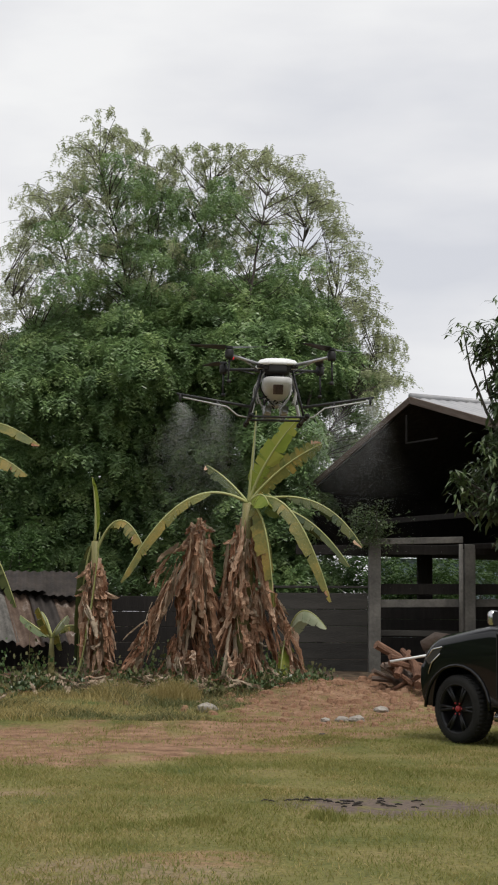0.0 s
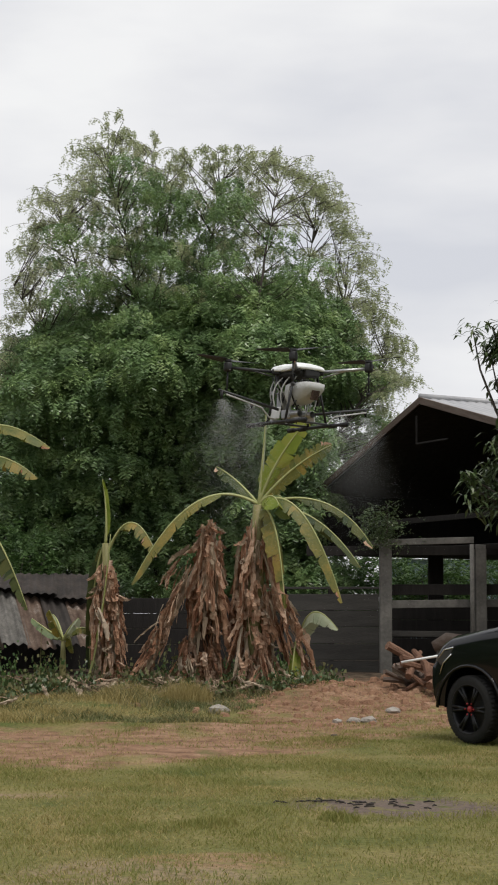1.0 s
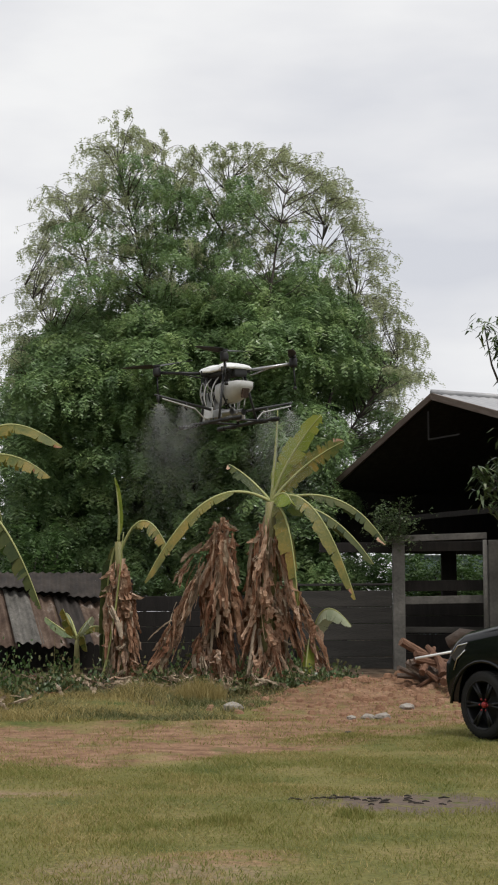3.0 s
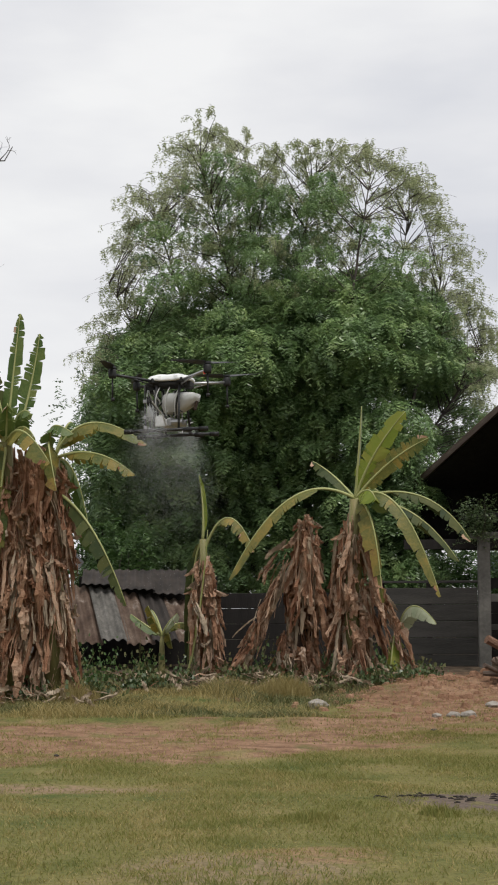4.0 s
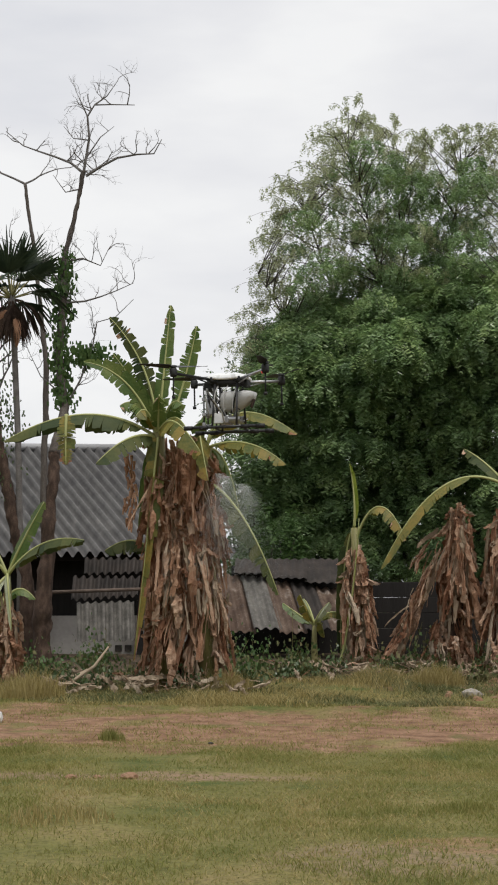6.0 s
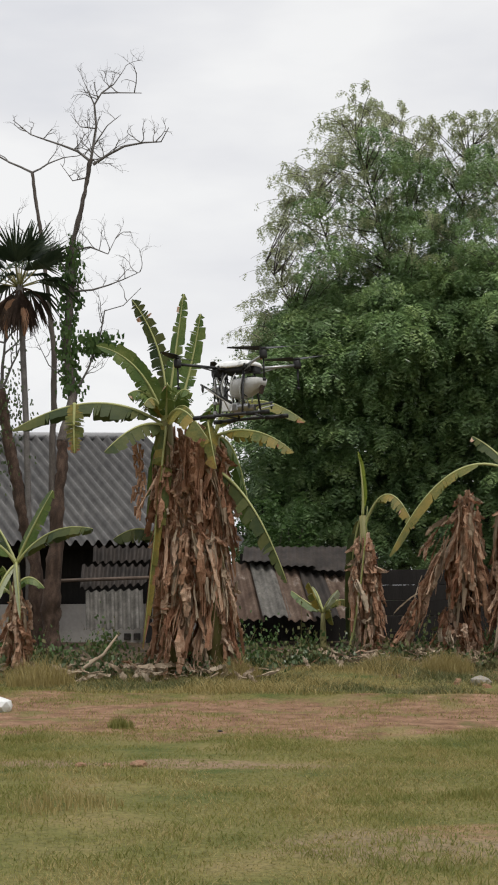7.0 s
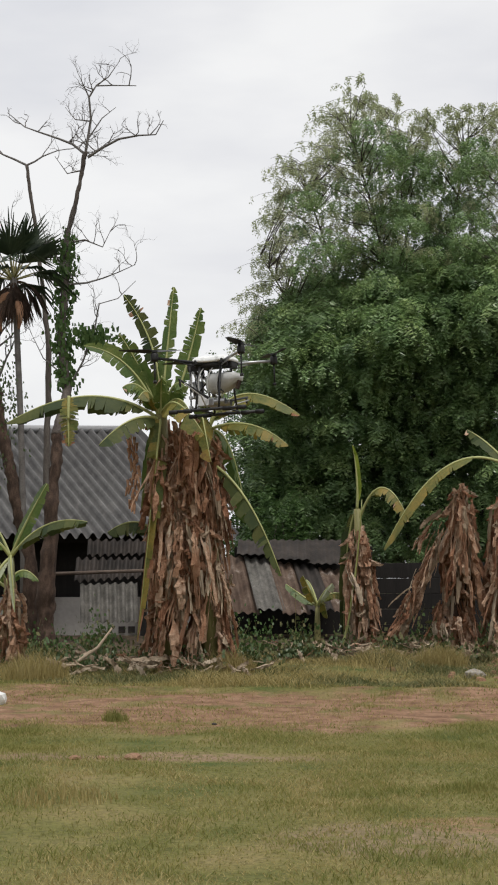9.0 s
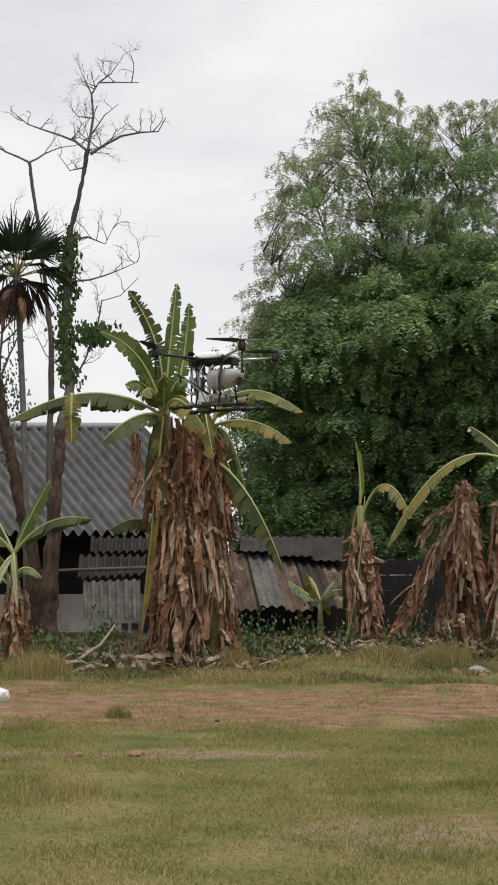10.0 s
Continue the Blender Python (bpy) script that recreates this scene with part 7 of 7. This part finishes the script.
        s.box((0.05, 0.05, 0.05), m=pose(-0.13, 0.34, z), bevel=0.008)
        s.box((0.05, 0.05, 0.05), m=pose(0.13, 0.34, z), bevel=0.008)
        part("frame_rail", s.done("frame_rail", M["metal"]), root)
    s = Shape()
    s.tube([(-0.36, 0.20, -0.71), (0.36, 0.20, -0.71)], 0.014, 8)
    s.tube([(-0.36, -0.20, -0.71), (0.36, -0.20, -0.71)], 0.014, 8)
    part("cross_bar", s.done("cross_bar", M["carbon"], True), root)
    # arms, motors, propellers
    props = []
    for k, (sx, sy) in enumerate(((-1, -1), (1, -1), (1, 1), (-1, 1))):
        a, b = Vector((sx * 0.24, sy * 0.24, -0.03)), Vector((sx * 0.655, sy * 0.655, 0.02))
        s = Shape()
        s.tube([a, b], [0.022, 0.020], 10)
        s.tube([Vector((sx * 0.26, sy * 0.20, -0.10)), a.lerp(b, 0.55)], 0.010, 6)
        arm = part("arm", s.done("arm", M["carbon"] if sy > 0 else M["metal"], True), root, label="tubular arm")
        s = Shape()
        s.lathe([(0.0, -0.05), (0.045, -0.05), (0.055, -0.02), (0.055, 0.05), (0.04, 0.075), (0.0, 0.08)], Matrix.Translation(b), 16)
        part("motor", s.done("motor", M["black"], True), arm)
        s = Shape()
        s.tube([b + Vector((0, 0, -0.04)), b + Vector((sx * 0.01, 0, -0.34))], 0.012, 6)
        s.lathe([(0.0, -0.36), (0.026, -0.36), (0.026, -0.32), (0.0, -0.32)], Matrix.Translation(b), 10)
        part("antenna_leg", s.done("antenna_leg", M["black"], True), arm, label="thin dark rod under the motor")
        if sy < 0 and sx < 0:
            s = Shape()
            s.lathe([(0.0, -0.022), (0.014, -0.015), (0.014, 0.015), (0.0, 0.022)], Matrix.Translation(b + Vector((-sx * 0.05, -sy * 0.05, -0.03))), 10)
            part("signal_light", s.done("signal_light", M["red_light"], True), arm, label="red signal light")
        # propeller: two twisted blades, made round its own axis
        s = Shape()
        for turn_ in (0, 180):
            v, m_ = [], pose(0, 0, 0, 0, 0, turn_)
            for j in range(9):
                t = j / 8
                x = 0.05 + 0.45 * t
                w = 0.028 + 0.034 * sin(pi * min(1, 0.25 + 0.7 * t)) * (1 - 0.45 * t)
                tw = radians(22 - 17 * t)
                for sg, th in ((-1, 0.003), (1, 0.003), (1, -0.003), (-1, -0.003)):
                    v.append(m_ @ Vector((x, sg * w * cos(tw), sg * w * sin(tw) + th + 0.02 * t)))
            f = [(4 * a_ + j, 4 * a_ + (j + 1) % 4, 4 * (a_ + 1) + (j + 1) % 4, 4 * (a_ + 1) + j) for a_ in range(8) for j in range(4)] + [(0, 1, 2, 3), (35, 34, 33, 32)]
            s.add(v, f)
        s.lathe([(0.0, -0.012), (0.05, -0.012), (0.05, 0.014), (0.0, 0.016)], None, 14)
        p = part("propeller", s.done("propeller", M["carbon"]), root, Matrix.Translation(b + Vector((0, 0, 0.095))), "dark two-blade propeller")
        props.append((p, b + Vector((0, 0, 0.095)), 1 if k % 2 else -1, 40 * k))
    return root, props


def spray():
    """Fine drops drifting down from the four nozzles: four fans of tiny translucent specks."""
    rng = np.random.default_rng(61)
    out = []
    for sx in (-1, 1):
        for reach in (0.78, 1.24):
            root = thing("spray_mist", None, "thin whitish spray drifting down from the nozzles", "spray")
            n = 50000
            t = np.abs(rng.normal(0, 0.62, n))
            w = 0.03 + 0.24 * t ** 0.8
            p = np.stack([rng.normal(0, 1, n) * w + 0.05 * np.sin(9 * t), rng.normal(0, 1, n) * w, -1.15 * t], -1)
            q = rng.normal(0, 0.0010, (n, 3, 3)) + p[:, None]
            me = quads_mesh("drops", q, M["mist"])
            ob = part("drops", me, root)
            root["kind"] = "stuff"
            out.append((root, Vector((sx * reach, 0.02, -0.52))))
    return out


DRONE, PROPS = drone()
MIST = spray()
FLIGHT = [
    # seconds, place of the shell, turn about the upright axis, roll and pitch
    (0.0, (0.345, 21.297, 4.742), 4, 0, 0), (0.5, (0.436, 21.296, 4.717), 22, 1, 0), (1.0, (0.506, 21.294, 4.699), 40, 1, 0), (1.5, (0.665, 21.39, 4.736), 52, -4, 0),
    (2.0, (0.584, 21.492, 4.776), 52, -10, 0), (2.5, (0.142, 21.8, 4.798), 52, -9, 0), (3.0, (-0.617, 21.991, 4.765), 46, -4, 0), (3.2, (-0.95, 22.05, 4.74), 50, -3, 0), (3.75, (-2.05, 22.2, 4.67), 72, -2, 0), (4.3, (-3.021, 22.397, 4.605), 92, 0, 0), (4.5, (-3.354, 22.552, 4.591), 94, 1, 0),
    (5.0, (-3.756, 22.691, 4.596), 93, 0, 0), (5.5, (-3.928, 22.865, 4.614), 91, 0, 0), (6.0, (-3.935, 22.965, 4.629), 88, -1, 0), (6.65, (-3.91, 22.97, 4.635), 82, -2, 0), (7.3, (-3.909, 22.97, 4.641), 74, -3, 0), (8.0, (-4.111, 22.934, 4.632), 76, -1, 0),
    (8.5, (-4.163, 22.925, 4.631), 78, -1, 0), (9.0, (-4.162, 22.925, 4.616), 78, -2, 0), (9.5, (-4.189, 22.92, 4.632), 80, -1, 0), (10.0, (-4.185, 22.921, 4.625), 78, -1, 0)]


def motions():
    rows = []
    for t, (x, y, z), turn_, tilt, pitch in FLIGHT:
        rows.append((t, pose(x, y, z, pitch, 0, 0) @ pose(0, 0, 0, 0, tilt, 0) @ pose(0, 0, 0, 0, 0, turn_)))
    walk(DRONE, rows)
    for p, at, way, start in PROPS:
        walk(p, [(k / 30, Matrix.Translation(at) @ pose(0, 0, 0, 0, 0, start + way * 80 * k)) for k in range(301)])
    for mist, at in MIST:
        # it hangs under the booms while they spray, then settles to the ground once they stop
        path = [(t, Matrix.Translation(m @ at) @ pose(0, 0, 0, 0, 0, 20 * t)) for t, m in rows if t <= 5.6]
        last = path[-1][1].translation
        path += [(6.3, Matrix.Translation(last + Vector((0.15, 0.2, -2.2)))), (7.0, Matrix.Translation(last + Vector((0.2, 0.3, -4.9)))), (10.0, Matrix.Translation(last + Vector((0.2, 0.3, -5.0))))]
        walk(mist, path)

    # the tall clump's upper leaves swing in the wind of the rotors
    for k, (name, at) in enumerate((("upright", (-5.44, 25.15, 4.0)), ("upright_two", (-5.29, 25.15, 4.1)), ("dark", (-5.44, 25.15, 4.0)), ("arch", (-5.44, 25.15, 4.0)), ("arch_two", (-5.44, 25.15, 4.0)))):
        at = Vector(at) - Vector((-5.05, 25.5, 0.08))
        swing = []
        for j in range(41):
            t = j / 4
            force = 0.25 + 0.75 * min(1, max(0, (t - 5.5) / 2))
            a = force * (4.5 * sin(4.1 * t + 1.7 * k) + 2.5 * sin(7.3 * t + k))
            lean_ = force * (7 if name == "dark" else 1.5) * (t > 6) * min(1, max(0, (t - 6)))
            swing.append((t, Matrix.Translation(at) @ pose(0, 0, 0, a * 0.5, a + lean_, a * 0.25) @ Matrix.Translation(-at)))
        walk(LEAVES[name], swing)


motions()
